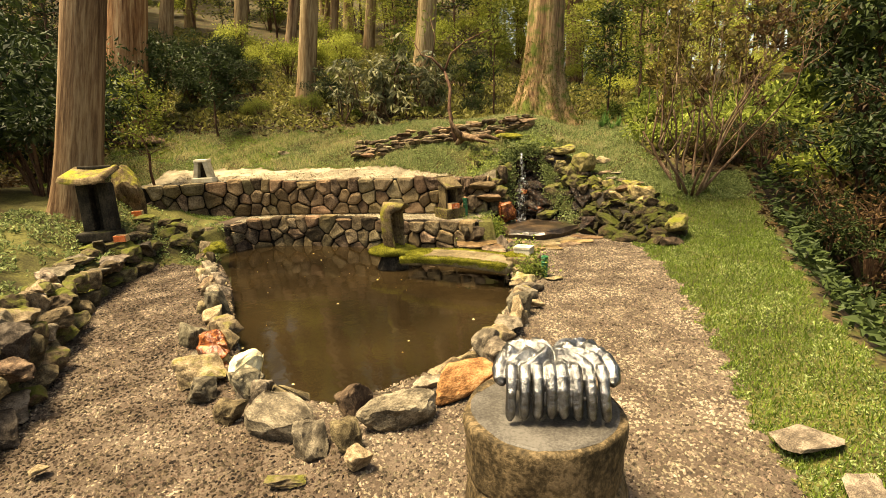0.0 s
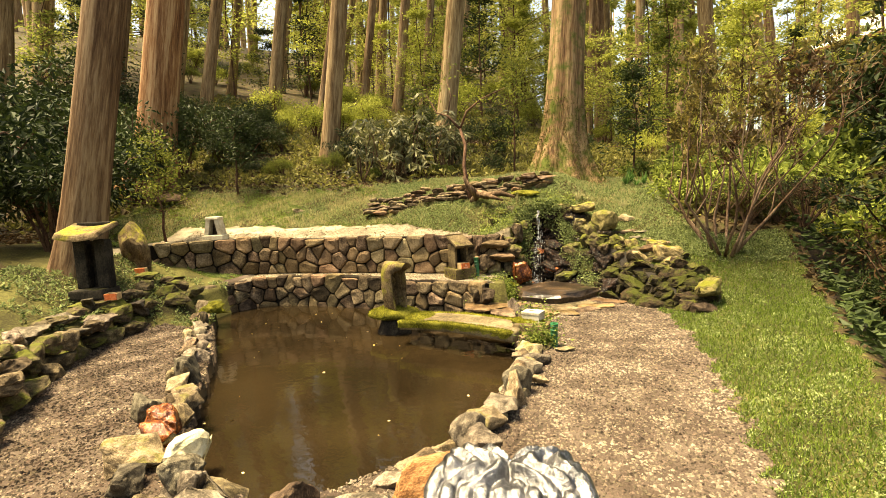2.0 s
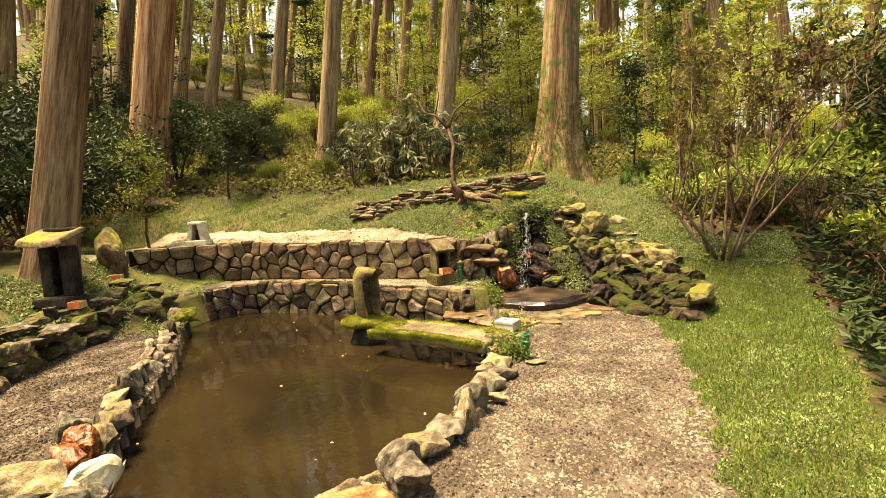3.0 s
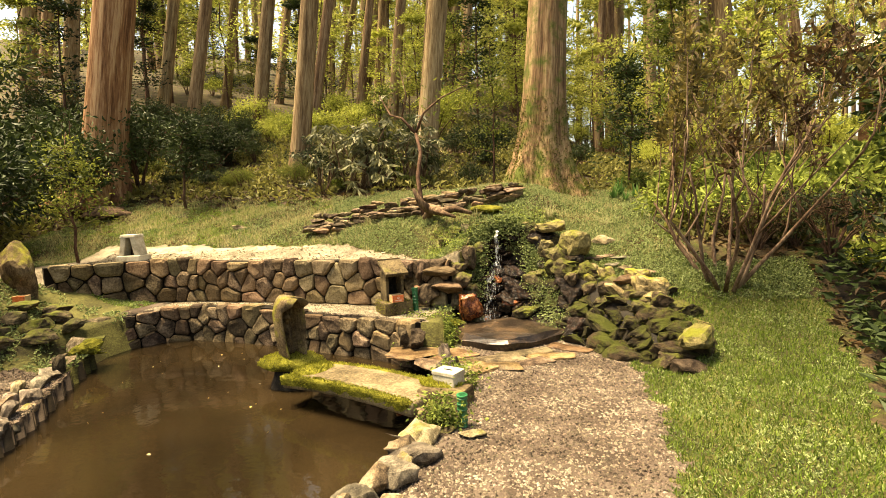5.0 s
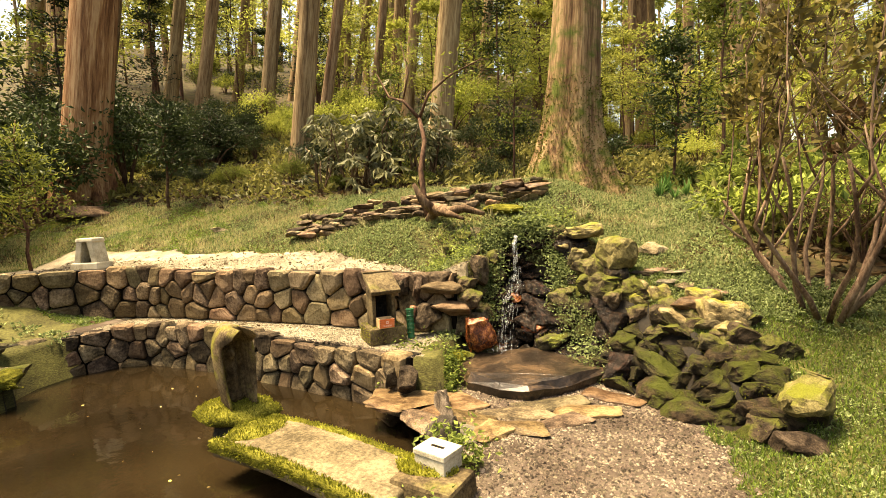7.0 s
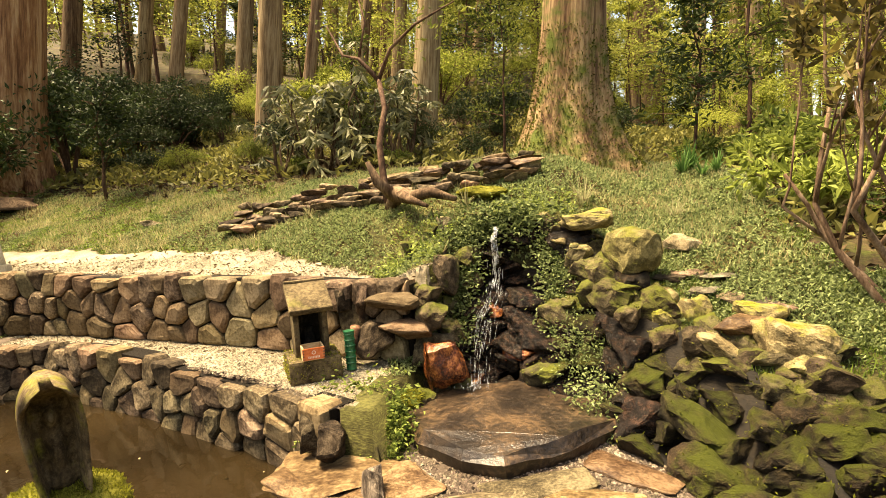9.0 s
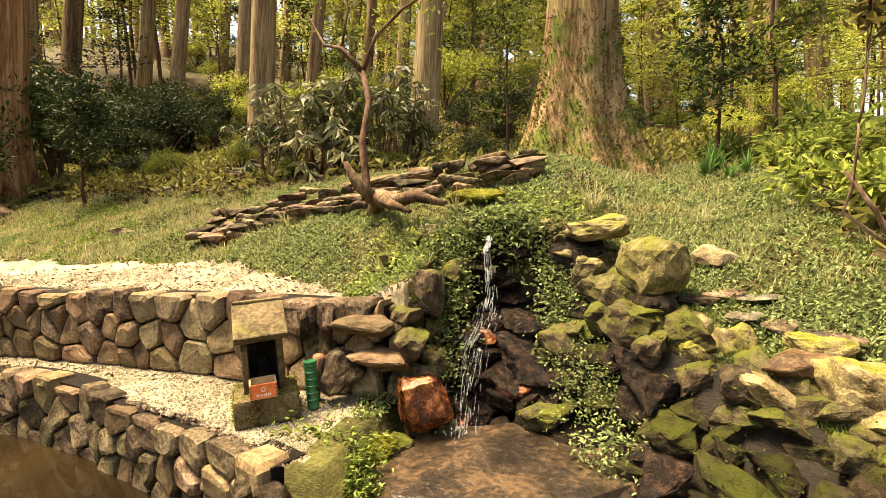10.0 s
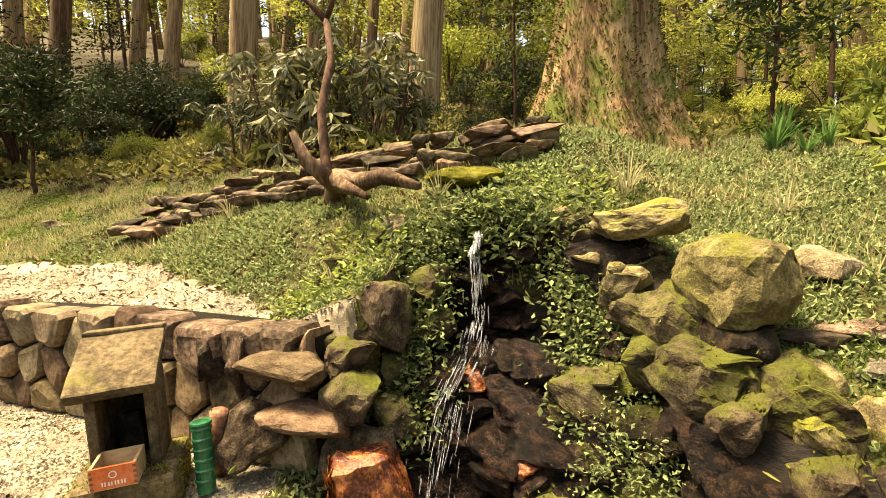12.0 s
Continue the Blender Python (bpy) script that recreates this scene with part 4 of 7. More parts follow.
part("lid", block(0.2, 0.16, 0.03, (0, 0, 0.075), 0.006), M_GRANITE, box)
part("slot", block(0.08, 0.018, 0.004, (0, 0, 0.103), 0.0), M_SOIL, box, "dark coin slot")


def bamboo_vase(x, y, z, lean=0.0):
    """A green plastic bamboo-shaped flower tube, ringed at its joints."""
    v = thing("flower_tube", "green plastic bamboo-shaped flower tube stuck upright in the ground", "flower tube", pose(x, y, z - 0.03, lean, lean * 0.6, 0) @ Matrix.Diagonal((1.2, 1.2, 0.9, 1)), "flower tubes")
    path, rr = [(0, 0, 0)], [0.027]
    for k in range(6):
        h = 0.05 + k * 0.042
        path += [(0, 0, h - 0.008), (0, 0, h - 0.003), (0, 0, h + 0.003), (0, 0, h + 0.008)]
        rr += [0.027, 0.0305, 0.0305, 0.027]
    path += [(0, 0, 0.275), (0, 0, 0.283), (0, 0, 0.283), (0, 0, 0.2)]
    rr += [0.027, 0.030, 0.022, 0.021]
    hang("tube", mesh_py("tube", *tube_arrays(path, rr, 18), M_GREEN), v)
    hang("rim", mesh_py("rim", *tube_arrays([(0, 0, 0.276), (0, 0, 0.28), (0, 0, 0.287), (0, 0, 0.287), (0, 0, 0.276)], [0.0305, 0.032, 0.031, 0.0225, 0.0225], 18, cap=False), M_GREEN), v)
    return v


bamboo_vase(1.47, 6.73, 0.0, 2)
bamboo_vase(0.50, 9.08, 0.29 + 0.04, -3)
pipe = tagged(new("clay_pipe", mesh_py("clay_pipe", *tube_arrays([(0, 0, -0.02), (0, 0, 0.1), (0, 0, 0.26), (0, 0, 0.262), (0, 0, 0.15)], [0.028, 0.03, 0.034, 0.026, 0.024], 14, 0.03), M_CLAY, True)), "brown fired-clay flower pipe leaning on the wall", "flower pipe")
pipe.matrix_basis = pose(0.44, 9.2, 0.31, 6, 14, 0)


# ---- small stone shrine ----
shrine = thing("stone_shrine", "little open stone shrine with a slanted mossy roof", "shrine", pose(0.275, 8.98, 0.285, 0, 0, 38))
fuzz(part("plinth", block(0.33, 0.34, 0.15, (0, 0, 0), 0.018, 0.98, 0.006, 2), M_SHRINE, shrine, "mossy square base"), 1200, 0.013, L_MOSS, 6)
# The cavity's shade is put into the dark colour of back wall and figure.
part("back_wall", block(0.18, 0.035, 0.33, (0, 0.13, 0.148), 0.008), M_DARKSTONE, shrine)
part("side_wall", block(0.035, 0.2, 0.33, (-0.09, 0.04, 0.148), 0.008), M_SHRINE, shrine)
part("side_wall", block(0.035, 0.2, 0.33, (0.09, 0.04, 0.148), 0.008), M_SHRINE, shrine)
rb = block(0.27, 0.32, 0.04, (0, 0, 0), 0.012, 1.0, 0.006, 5)
bmesh.ops.rotate(rb, verts=rb.verts, matrix=Matrix.Rotation(radians(27), 3, "X"))
bmesh.ops.translate(rb, verts=rb.verts, vec=(0, 0.0, 0.51))
part("roof", rb, M_SHRINE, shrine, "slanted stone roof slab with lichen")
for k in range(2):
    part("ridge", block(0.265, 0.04, 0.02, (0, 0.12 + 0.03 * k, 0.60 - 0.004 * k), 0.008), M_SHRINE, shrine)
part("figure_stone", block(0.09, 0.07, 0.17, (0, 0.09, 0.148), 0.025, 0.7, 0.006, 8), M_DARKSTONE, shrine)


def masu(x, y, z, rz, label, marks=True):
    """A square wooden box, finger-jointed, open above; orange front."""
    t = thing("wooden_box", label, "wooden box", pose(x, y, z, 0, 0, rz), "square wooden boxes")
    w, d, h, k = 0.175, 0.165, 0.095, 0.013
    t.scale = (0.77, 0.77, 0.77)
    part("front_board", block(w, k, h, (0, -d / 2, 0.006), 0.002), M_ORANGEBOX, t, "orange painted front")
    part("back_board", block(w, k, h, (0, d / 2, 0.006), 0.002), M_BARE, t)
    part("side_board", block(k, d - k - 0.001, h, (-w / 2 + k / 2, 0, 0.006), 0.002), M_BARE, t)
    part("side_board", block(k, d - k - 0.001, h, (w / 2 - k / 2, 0, 0.006), 0.002), M_BARE, t)
    part("bottom", block(w, d, 0.008, (0, 0, 0), 0.002), M_BARE, t)
    for s in (-1, 1):
        for i in range(4):
            part("finger_joint", block(0.012, 0.004, 0.012, (s * (w / 2 - 0.0065), -d / 2 - k / 2 - 0.0005, 0.012 + i * 0.023), 0.001), M_CLAY, t)
    if marks:
        ring = [(0.016 * math.cos(a), 0.016 * math.sin(a)) for a in np.linspace(0, math.tau, 17)[:-1]]
        v = [(x_ * k_, -d / 2 - k / 2 - 0.002, 0.066 + z_ * k_) for k_ in (1, 0.7) for x_, z_ in ring]
        part_me = mesh_py("crest", v, [(i, (i + 1) % 16, 16 + (i + 1) % 16, 16 + i) for i in range(16)], M_PAINT)
        hang("crest", part_me, t)
        for i in range(4):
            part("mark", block(0.016, 0.002, 0.017, (-0.036 + i * 0.024, -d / 2 - k / 2 - 0.001, 0.02), 0.0), M_PAINT, t)
            part("mark", block(0.005, 0.003, 0.019, (-0.036 + i * 0.024, -d / 2 - k / 2 - 0.001, 0.019), 0.0), M_ORANGEBOX, t)
    return t


masu(0.335, 8.885, 0.437, 38, "square wooden offering box with an orange front on the shrine base")
masu(-3.56, 7.08, 0.42, 20, "orange-fronted wooden offering box on the mossy stones", False)
masu(-4.3, 8.38, 0.535, 25, "orange-fronted wooden offering box beside the standing stone", False)

lone_stone(ROCKS["moss"][1], -3.56, 7.1, 0.33, 0.36, 0.32, 0.22, 20, "mossy stone that carries a wooden box")

# ---- pale stone lantern on the upper path ----
lamp = thing("stone_lantern", "small pale stone lantern block with a recessed niche on the gravel", "stone lantern", pose(-4.1, 9.9, 0.87, 0, 0, 12))
part("foot", block(0.36, 0.3, 0.09, (0, 0, 0), 0.015, 0.97), M_GRANITE, lamp)
for s in (-1, 1):
    b = block(0.075, 0.22, 0.27, (0, 0, 0.09), 0.008)
    for v in b.verts:
        v.co.x += s * (0.115 - 0.05 * (v.co.z - 0.09) / 0.27)
    part("cheek", b, M_GRANITE, lamp)
# Niche back in dark wall stone: the recess's shade as colour.
part("back", block(0.2, 0.04, 0.26, (0, 0.07, 0.09), 0.004), M_WALL, lamp, "dark inner face")
part("cap", block(0.235, 0.235, 0.05, (0, 0, 0.352), 0.012, 0.92), M_GRANITE, lamp)

# ---- dark lantern and standing stone by the thick cedar ----
dark = thing("dark_lantern", "dark stone lantern with a sagging mossy roof beside the cedar", "stone lantern", pose(-3.92, 7.2, 0.42, 0, 0, 10) @ Matrix.Diagonal((1, 1, 1.18, 1)))
part("foot", block(0.42, 0.36, 0.1, (0, 0, 0), 0.02, 0.95, 0.006, 3), M_DARKSTONE, dark)
part("pillar", block(0.14, 0.12, 0.5, (-0.12, 0.04, 0.095), 0.015), M_DARKSTONE, dark)
part("pillar", block(0.14, 0.12, 0.5, (0.13, 0.04, 0.095), 0.015), M_DARKSTONE, dark)
part("back_wall", block(0.34, 0.06, 0.48, (0, 0.13, 0.095), 0.01), M_DARKSTONE, dark)
rb = block(0.56, 0.42, 0.06, (0, 0, 0), 0.02, 0.9, 0.004, 1)
bmesh.ops.subdivide_edges(rb, edges=[e for e in rb.edges if e.calc_length() > 0.2], cuts=4, use_grid_fill=True)
for v in rb.verts:
    v.co.z += 0.5 * (v.co.x ** 2) + 0.25 * (v.co.y + 0.2)
bmesh.ops.translate(rb, verts=rb.verts, vec=(0, -0.02, 0.59))
part("roof", rb, M_STATUE, dark, "curved roof stone covered in moss")
part("ridge", block(0.4, 0.06, 0.05, (0, 0.13, 0.72), 0.015), M_DARKSTONE, dark)

stand = rock_mesh("standing_stone", 77, M_STATUE, 22, 1.0, 0.06, 0.03)
ob = tagged(new("standing_stone", stand), "tall rough standing stone, brown with lichen, leaning slightly", "standing stone")
ob.matrix_basis = pose(-4.48, 8.52, 0.88, 0, -7, 20) @ Matrix.Diagonal((0.44, 0.28, 1.0, 1))

# ---- pond rim stones ----
pond_rim = tagged(new("pond_rim", mesh_py("pond_rim", [(0.1 * math.cos(a) - 2.4, 0.1 * math.sin(a) + 6.4, -0.3 + 0.02 * (i % 2)) for i, a in enumerate(np.linspace(0, 6, 8))], [tuple(range(8))], M_SOIL)), "pond edge of stacked flat stones", "pond edge", kind="structure")


def course(parent, line, out, seed, kinds, step=0.2, layers=2, z0=-0.22, top=0.08, size=(0.22, 0.36), flatk="slab"):
    """Flat stones stacked along a line; out: how far the course reaches sideways."""
    rnd = random.Random(seed)
    L = line_length(line)
    for layer in range(layers):
        s = rnd.uniform(0, step)
        while s < L:
            p, t, o = line_at(line, s)
            k = rnd.choice(kinds)
            a, b = rnd.uniform(*size), rnd.uniform(*size) * 0.75
            thick = (top - z0) / layers
            off = rnd.uniform(-0.05, 0.05) + out * (0.5 if layer == 0 else rnd.uniform(0.25, 0.75))
            z = z0 + thick * (layer + 0.5) + rnd.uniform(-0.02, 0.02)
            ang = math.degrees(math.atan2(t.y, t.x)) + rnd.uniform(-25, 25)
            stone_piece(parent, (SLABS if rnd.random() < (0.7 if flatk == 'slab' else 0.12) else ROCKS)[k][rnd.randrange(4)], p.x - o.x * off, p.y - o.y * off, z, a, b, thick * (3.6 if flatk == "slab" else 1.3) * rnd.uniform(0.7, 1.1), ang, rnd.uniform(-10, 10), rnd.uniform(-10, 10))
            s += a * rnd.uniform(0.55, 0.8)


rim_left = [(-1.02, 4.98), (-1.37, 5.55), (-1.62, 6.0), (-1.95, 6.6), (-2.3, 7.1), (-2.6, 7.5), (-2.95, 8.1)]
rim_right = [(1.12, 6.6), (1.1, 6.1), (1.04, 5.65), (0.94, 5.22), (0.76, 4.85)]
LONE = "rough stone set in the pond edge"
lone_stone(ROCKS["tan"][1], -0.97, 4.43, 0.06, 0.36, 0.32, 0.28, 30, "rounded tan boulder in the pond edge")
lone_stone(rock_mesh("rock", 301, M_PALE, 18, 0.7, 0.09, 0.02), -0.73, 4.55, 0.03, 0.24, 0.32, 0.32, 20, "smooth cream-coloured boulder on the pond edge", 25, 20)
lone_stone(rock_mesh("rock", 302, M_RIM, 18, 0.7, 0.08, 0.03), -0.2, 3.93, 0.03, 0.62, 0.34, 0.34, -32, "large grey-brown boulder in the pond edge", 12)
lone_stone(ROCKS["wall"][2], -0.54, 4.01, 0.02, 0.22, 0.2, 0.22, 15, "small dark stone in the pond edge")
lone_stone(ROCKS["rim"][0], -0.57, 4.25, 0.06, 0.2, 0.22, 0.24, 40, "grey stone in the pond edge")
lone_stone(ROCKS["rim"][0], -0.84, 4.21, 0.02, 0.24, 0.2, 0.2, 80, "grey stone in the pond edge")
lone_stone(ROCKS["rim"][1], 0.05, 3.73, 0.02, 0.2, 0.26, 0.28, 10, "upright grey stone in the pond edge", 10)
lone_stone(ROCKS["wall"][2], 0.2, 3.77, 0.03, 0.18, 0.26, 0.28, 70, "wedge-shaped grey stone in the pond edge", -12)
lone_stone(ROCKS["tan"][3], 0.33, 3.60, 0.03, 0.15, 0.13, 0.13, 20, "small tan stone at the pond edge")
lone_stone(rock_mesh("rock", 303, M_RIM, 18, 0.55, 0.08, 0.05), 0.45, 3.96, 0.05, 0.52, 0.26, 0.34, 34, "long twisted grey stone in the pond edge", 8)
lone_stone(rock_mesh("rock", 304, M_ORANGE, 18, 0.6, 0.08, 0.03), 0.78, 4.33, 0.06, 0.62, 0.28, 0.32, 46, "long orange-brown stone in the pond edge", 10)
lone_stone(ROCKS["rim"][3], 1.0, 4.71, 0.06, 0.24, 0.24, 0.24, 10, "light grey stone in the pond edge")
lone_stone(SLABS["tan"][2], 1.3, 5.75, 0.04, 0.2, 0.14, 0.2, 10, "flat tan stone on the pond edge")
lone_stone(SLABS["rim"][0], 2.46, 3.84, 0.03, 0.36, 0.26, 0.16, 20, "flat pale stone sunk in the turf")
lone_stone(SLABS["rim"][1], 2.5, 3.5, 0.02, 0.32, 0.2, 0.1, 60, "flat pale stone sunk in the turf")
lone_stone(SLABS["tan"][0], -1.24, 3.46, 0.01, 0.1, 0.09, 0.12, 60, "small pale stone in the gravel")
lone_stone(ROCKS["tan"][2], 0.02, 3.45, 0.0, 0.2, 0.12, 0.06, 5, "flat pale stone in the gravel")
lone_stone(SLABS["tan"][3], 1.56, 6.6, 0.02, 0.2, 0.14, 0.14, 0, "orange-tan flat stone beside the bridge end")
for i, (x, y, s) in enumerate([(1.33, 6.72, 0.3), (1.4, 7.45, 0.22), (1.2, 7.62, 0.22), (1.08, 7.85, 0.22)]):
    lone_stone(ROCKS["moss" if i < 2 else "wall"][i], x, y, 0.01, s, s * 0.85, s * 0.36, 40 * i, "mossy stone beside the bridge end")
lone_stone(rock_mesh("rock", 305, M_RIM, 16, 0.6, 0.06, 0.03), 1.27, 6.3, 0.05, 0.4, 0.32, 0.28, 20, "broad grey stone at the pond edge")
lone_stone(SLABS["rim"][1], 1.22, 6.0, 0.05, 0.34, 0.26, 0.3, 50, "flat grey stone at the pond edge", 8)

# ---- waterfall ----
slab_pts = [(0.90, 8.86), (1.12, 8.55), (1.40, 8.40), (1.62, 8.38), (1.92, 8.62), (2.2, 8.92), (2.05, 9.2), (1.6, 9.42), (1.1, 9.3)]
bm = bmesh.new()
lo = [bm.verts.new((x * 0.96 + 0.06, y * 0.96 + 0.36, 0.0)) for x, y in slab_pts]
mid = [bm.verts.new((x, y, 0.1 + 0.01 * math.sin(9 * x))) for x, y in slab_pts]
hi = [bm.verts.new((x * 0.93 + 0.105, y * 0.93 + 0.62, 0.15 + 0.012 * math.sin(7 * x + 3 * y))) for x, y in slab_pts]
n = len(slab_pts)
for a, b in ((lo, mid), (mid, hi)):
    for i in range(n):
        bm.faces.new((a[i], a[(i + 1) % n], b[(i + 1) % n], b[i]))
bm.faces.new(hi)
bm.faces.new(lo[::-1])
bmesh.ops.triangulate(bm, faces=bm.faces)
bmesh.ops.subdivide_edges(bm, edges=[e for e in bm.edges if e.calc_length() > 0.15], cuts=2)
for v in bm.verts:
    v.co += noise.noise_vector(v.co * 5) * 0.018
fall_slab = part("fall_slab", bm, M_SLAB, None, "")
tagged(fall_slab, "broad wet brown slab at the foot of the waterfall", "stone slab")

rnd = random.Random(5)
FLAGS = [(0.8, 8.3, 0.56, 0.4, "rust"), (1.08, 8.22, 0.4, 0.3, "flag"), (1.55, 8.2, 0.42, 0.24, "wall"), (1.3, 8.05, 0.38, 0.24, "flag"), (1.75, 8.42, 0.4, 0.3, "wall"), (2.0, 8.35, 0.36, 0.28, "flag"), (0.98, 7.98, 0.36, 0.28, "wall"),
         (1.62, 7.98, 0.3, 0.22, "flag"), (1.86, 8.12, 0.28, 0.2, "wall"), (0.62, 8.2, 0.3, 0.2, "rust"), (1.22, 7.82, 0.28, 0.2, "rim"), (2.22, 8.62, 0.36, 0.26, "flag"), (1.42, 7.86, 0.24, 0.2, "flag")]
for x, y, a, b, k in FLAGS:
    lone_stone(SLABS["flag" if k == "rust" else k][rnd.randrange(4)], x, y, 0.03, a * 1.5, b * 1.6, 0.14, rnd.uniform(-40, 40), "flat wet flagstone below the waterfall", group="flagstones")
lone_stone(rock_mesh("rock", 306, M_RUST, 18, 0.9, 0.08, 0.04), 1.11, 9.2, 0.31, 0.32, 0.26, 0.42, 25, "rust-orange boulder beside the waterfall")


# ---- rest of the wood ----
MIDWOOD = [(-13.8, 21.7, 0.25), (-13.4, 25.8, 0.28), (-8.1, 19.7, 0.25), (-12.9, 29.7, 0.26), (-11.8, 32.5, 0.22), (-7.5, 25.7, 0.24), (-8.6, 31.7, 0.3), (-3.2, 29.1, 0.22), (-0.5, 25.5, 0.2), (-0.6, 37.5, 0.25), (5.5, 33.4, 0.28), (7.9, 39.1, 0.26),
           (6.4, 25.2, 0.25), (8.4, 29.9, 0.3), (11.0, 35.4, 0.26), (13.9, 31.2, 0.28), (13.6, 26.9, 0.25), (-14.4, 18.2, 0.26), (-18.2, 19.9, 0.3), (-14.4, 15.0, 0.3), (-10.5, 39.5, 0.25), (-7.2, 36.4, 0.24), (4.0, 28.6, 0.2)]
for i, (x, y, r) in enumerate(t for t in MIDWOOD if t[1] > 28 or t[0] < -14):
    cedar(x, y, r, min(0.2, max(-0.12, 0.09 - 0.014 * x)), 80 + i, far=i % 3 != 0)
rnd = random.Random(8)
count = 0
while count < 150:
    a, d = rnd.uniform(-62, 62), rnd.uniform(34, 95)
    x, y = 1.5 - d * math.sin(radians(a + 8)), 4 + d * math.cos(radians(a + 8))
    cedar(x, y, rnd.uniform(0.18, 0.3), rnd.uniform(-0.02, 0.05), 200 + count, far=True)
    count += 1
for i in range(20):
    a = rnd.uniform(80, 280)
    d = rnd.uniform(15, 32)
    cedar(1.5 - d * math.sin(radians(a)), 4 + d * math.cos(radians(a)), rnd.uniform(0.2, 0.35), 0.0, 400 + i, far=i % 2 == 0)
for i in range(14):
    a, d = rnd.uniform(-40, 44), rnd.uniform(24, 34)
    cedar(1.5 - d * math.sin(radians(a + 8)), 4 + d * math.cos(radians(a + 8)), rnd.uniform(0.17, 0.3), 0.08 if a > 0 else -0.02, 430 + i)


# ---- shrubs ----
def bush_mesh(name, seed, wide, tall, count, size, mat, droop=0.1, stems=9, shell=0.35, wood=M_TWIG, gaps=0.35, aspect=0.45):
    """Stems that fork into leafy tufts, uneven, with gaps; returns the wood's and the leaves' meshes."""
    rng = np.random.default_rng(seed)
    rnd = random.Random(seed)
    pieces, tufts = [], []
    for i in range(stems):
        a, lean = rnd.uniform(0, math.tau), rnd.uniform(0.15, 1.0)
        h = tall * rnd.uniform(0.55, 1.0) * (1 - 0.25 * lean)
        end = Vector((math.cos(a) * wide * 0.5 * lean, math.sin(a) * wide * 0.5 * lean, h))
        mid = Vector((end.x * 0.45 + rnd.uniform(-0.06, 0.06), end.y * 0.45 + rnd.uniform(-0.06, 0.06), h * 0.55))
        r = 0.012 + 0.008 * tall
        pieces.append(tube_arrays([(end.x * 0.05, end.y * 0.05, -0.1), mid * 0.5, mid, end * 0.8, end], [r, r * 0.85, r * 0.65, r * 0.4, r * 0.2], 5))
        for _ in range(4):
            s = mid.lerp(end, rnd.uniform(0.1, 0.9))
            e = s + Vector((rnd.uniform(-1, 1), rnd.uniform(-1, 1), rnd.uniform(-0.1, 0.8))) * wide * 0.2
            pieces.append(tube_arrays([s, s.lerp(e, 0.5) + Vector((0, 0, 0.03)), e], [r * 0.35, r * 0.25, r * 0.1], 4))
            tufts.append((e, rnd.uniform(0.5, 1.2)))
        tufts.append((end, 1.0))
    tufts = [t for t in tufts if rnd.random() > gaps * 0.5]
    per = count // len(tufts)
    at, way = [], []
    for e, k in tufts:
        m = max(6, int(per * k))
        d = rng.normal(size=(m, 3))
        d /= np.linalg.norm(d, axis=1, keepdims=True)
        R = wide * shell * 0.5 * k
        at.append(np.array(e) + d * (rng.random((m, 1)) ** 0.5) * R * np.array([1, 1, 0.75]))
        way.append(d + rng.normal(size=(m, 3)) * 0.5 + np.array([0, 0, 0.15 - droop * 3]))
    at, way = np.concatenate(at), np.concatenate(way)
    at[:, 2] = np.maximum(at[:, 2], 0.02)
    v, f = leaf_arrays(at, way, size * rng.uniform(0.6, 1.35, len(at)), aspect, rng)
    wv, wf = joined(*pieces)
    return mesh_py("wood", wv, wf, wood), mesh_np("foliage", v, f, mat)


def plant(meshes, x, y, label, scale=1.0, name="shrub", category="shrub", group="", turn=None, sink=0.03, tall=1.0):
    t = thing(name, label, category, pose(x, y, hz(x, y) - sink, 0, 0, turn if turn is not None else rnd.uniform(0, 360)), group)
    for part_name, me in zip(("wood", "foliage"), meshes):
        hang(part_name, me, t, Matrix.Diagonal((scale, scale, scale * tall, 1)))
    return t


DARKBUSH = [bush_mesh("bush", 500 + i, 1.8, 1.7, 3000, 0.085, L_DARK) for i in range(3)]
MIDBUSH = [bush_mesh("bush", 510 + i, 1.7, 1.4, 2600, 0.075, L_MID) for i in range(3)]
BRIGHTBUSH = [bush_mesh("bush", 520 + i, 1.8, 1.6, 2600, 0.085, L_BRIGHT, gaps=0.6) for i in range(3)]
LOWBUSH = [bush_mesh("bush", 530 + i, 1.2, 0.6, 900, 0.12, L_HERB, stems=8) for i in range(3)]
BROWNBUSH = [bush_mesh("bush", 540 + i, 1.7, 1.6, 1500, 0.07, L_BROWN, stems=14, gaps=0.6, aspect=0.3) for i in range(2)]

# dark evergreens to the west
for i, (x, y, s) in enumerate([(-6.0, 8.6, 1.25), (-6.9, 9.6, 1.5), (-6.2, 7.4, 1.1), (-7.6, 8.2, 1.7), (-8.4, 10.4, 1.6), (-7.2, 11.6, 1.3), (-6.6, 6.6, 1.2), (-9.5, 12.2, 1.8), (-7.4, 13.6, 1.3), (-8.9, 8.8, 1.9), (-6.0, 5.8, 1.2), (-7.9, 6.4, 1.8)]):
    plant(DARKBUSH[i % 3], x, y, "dense dark-leaved evergreen shrub under the cedars", s, group="dark evergreens")
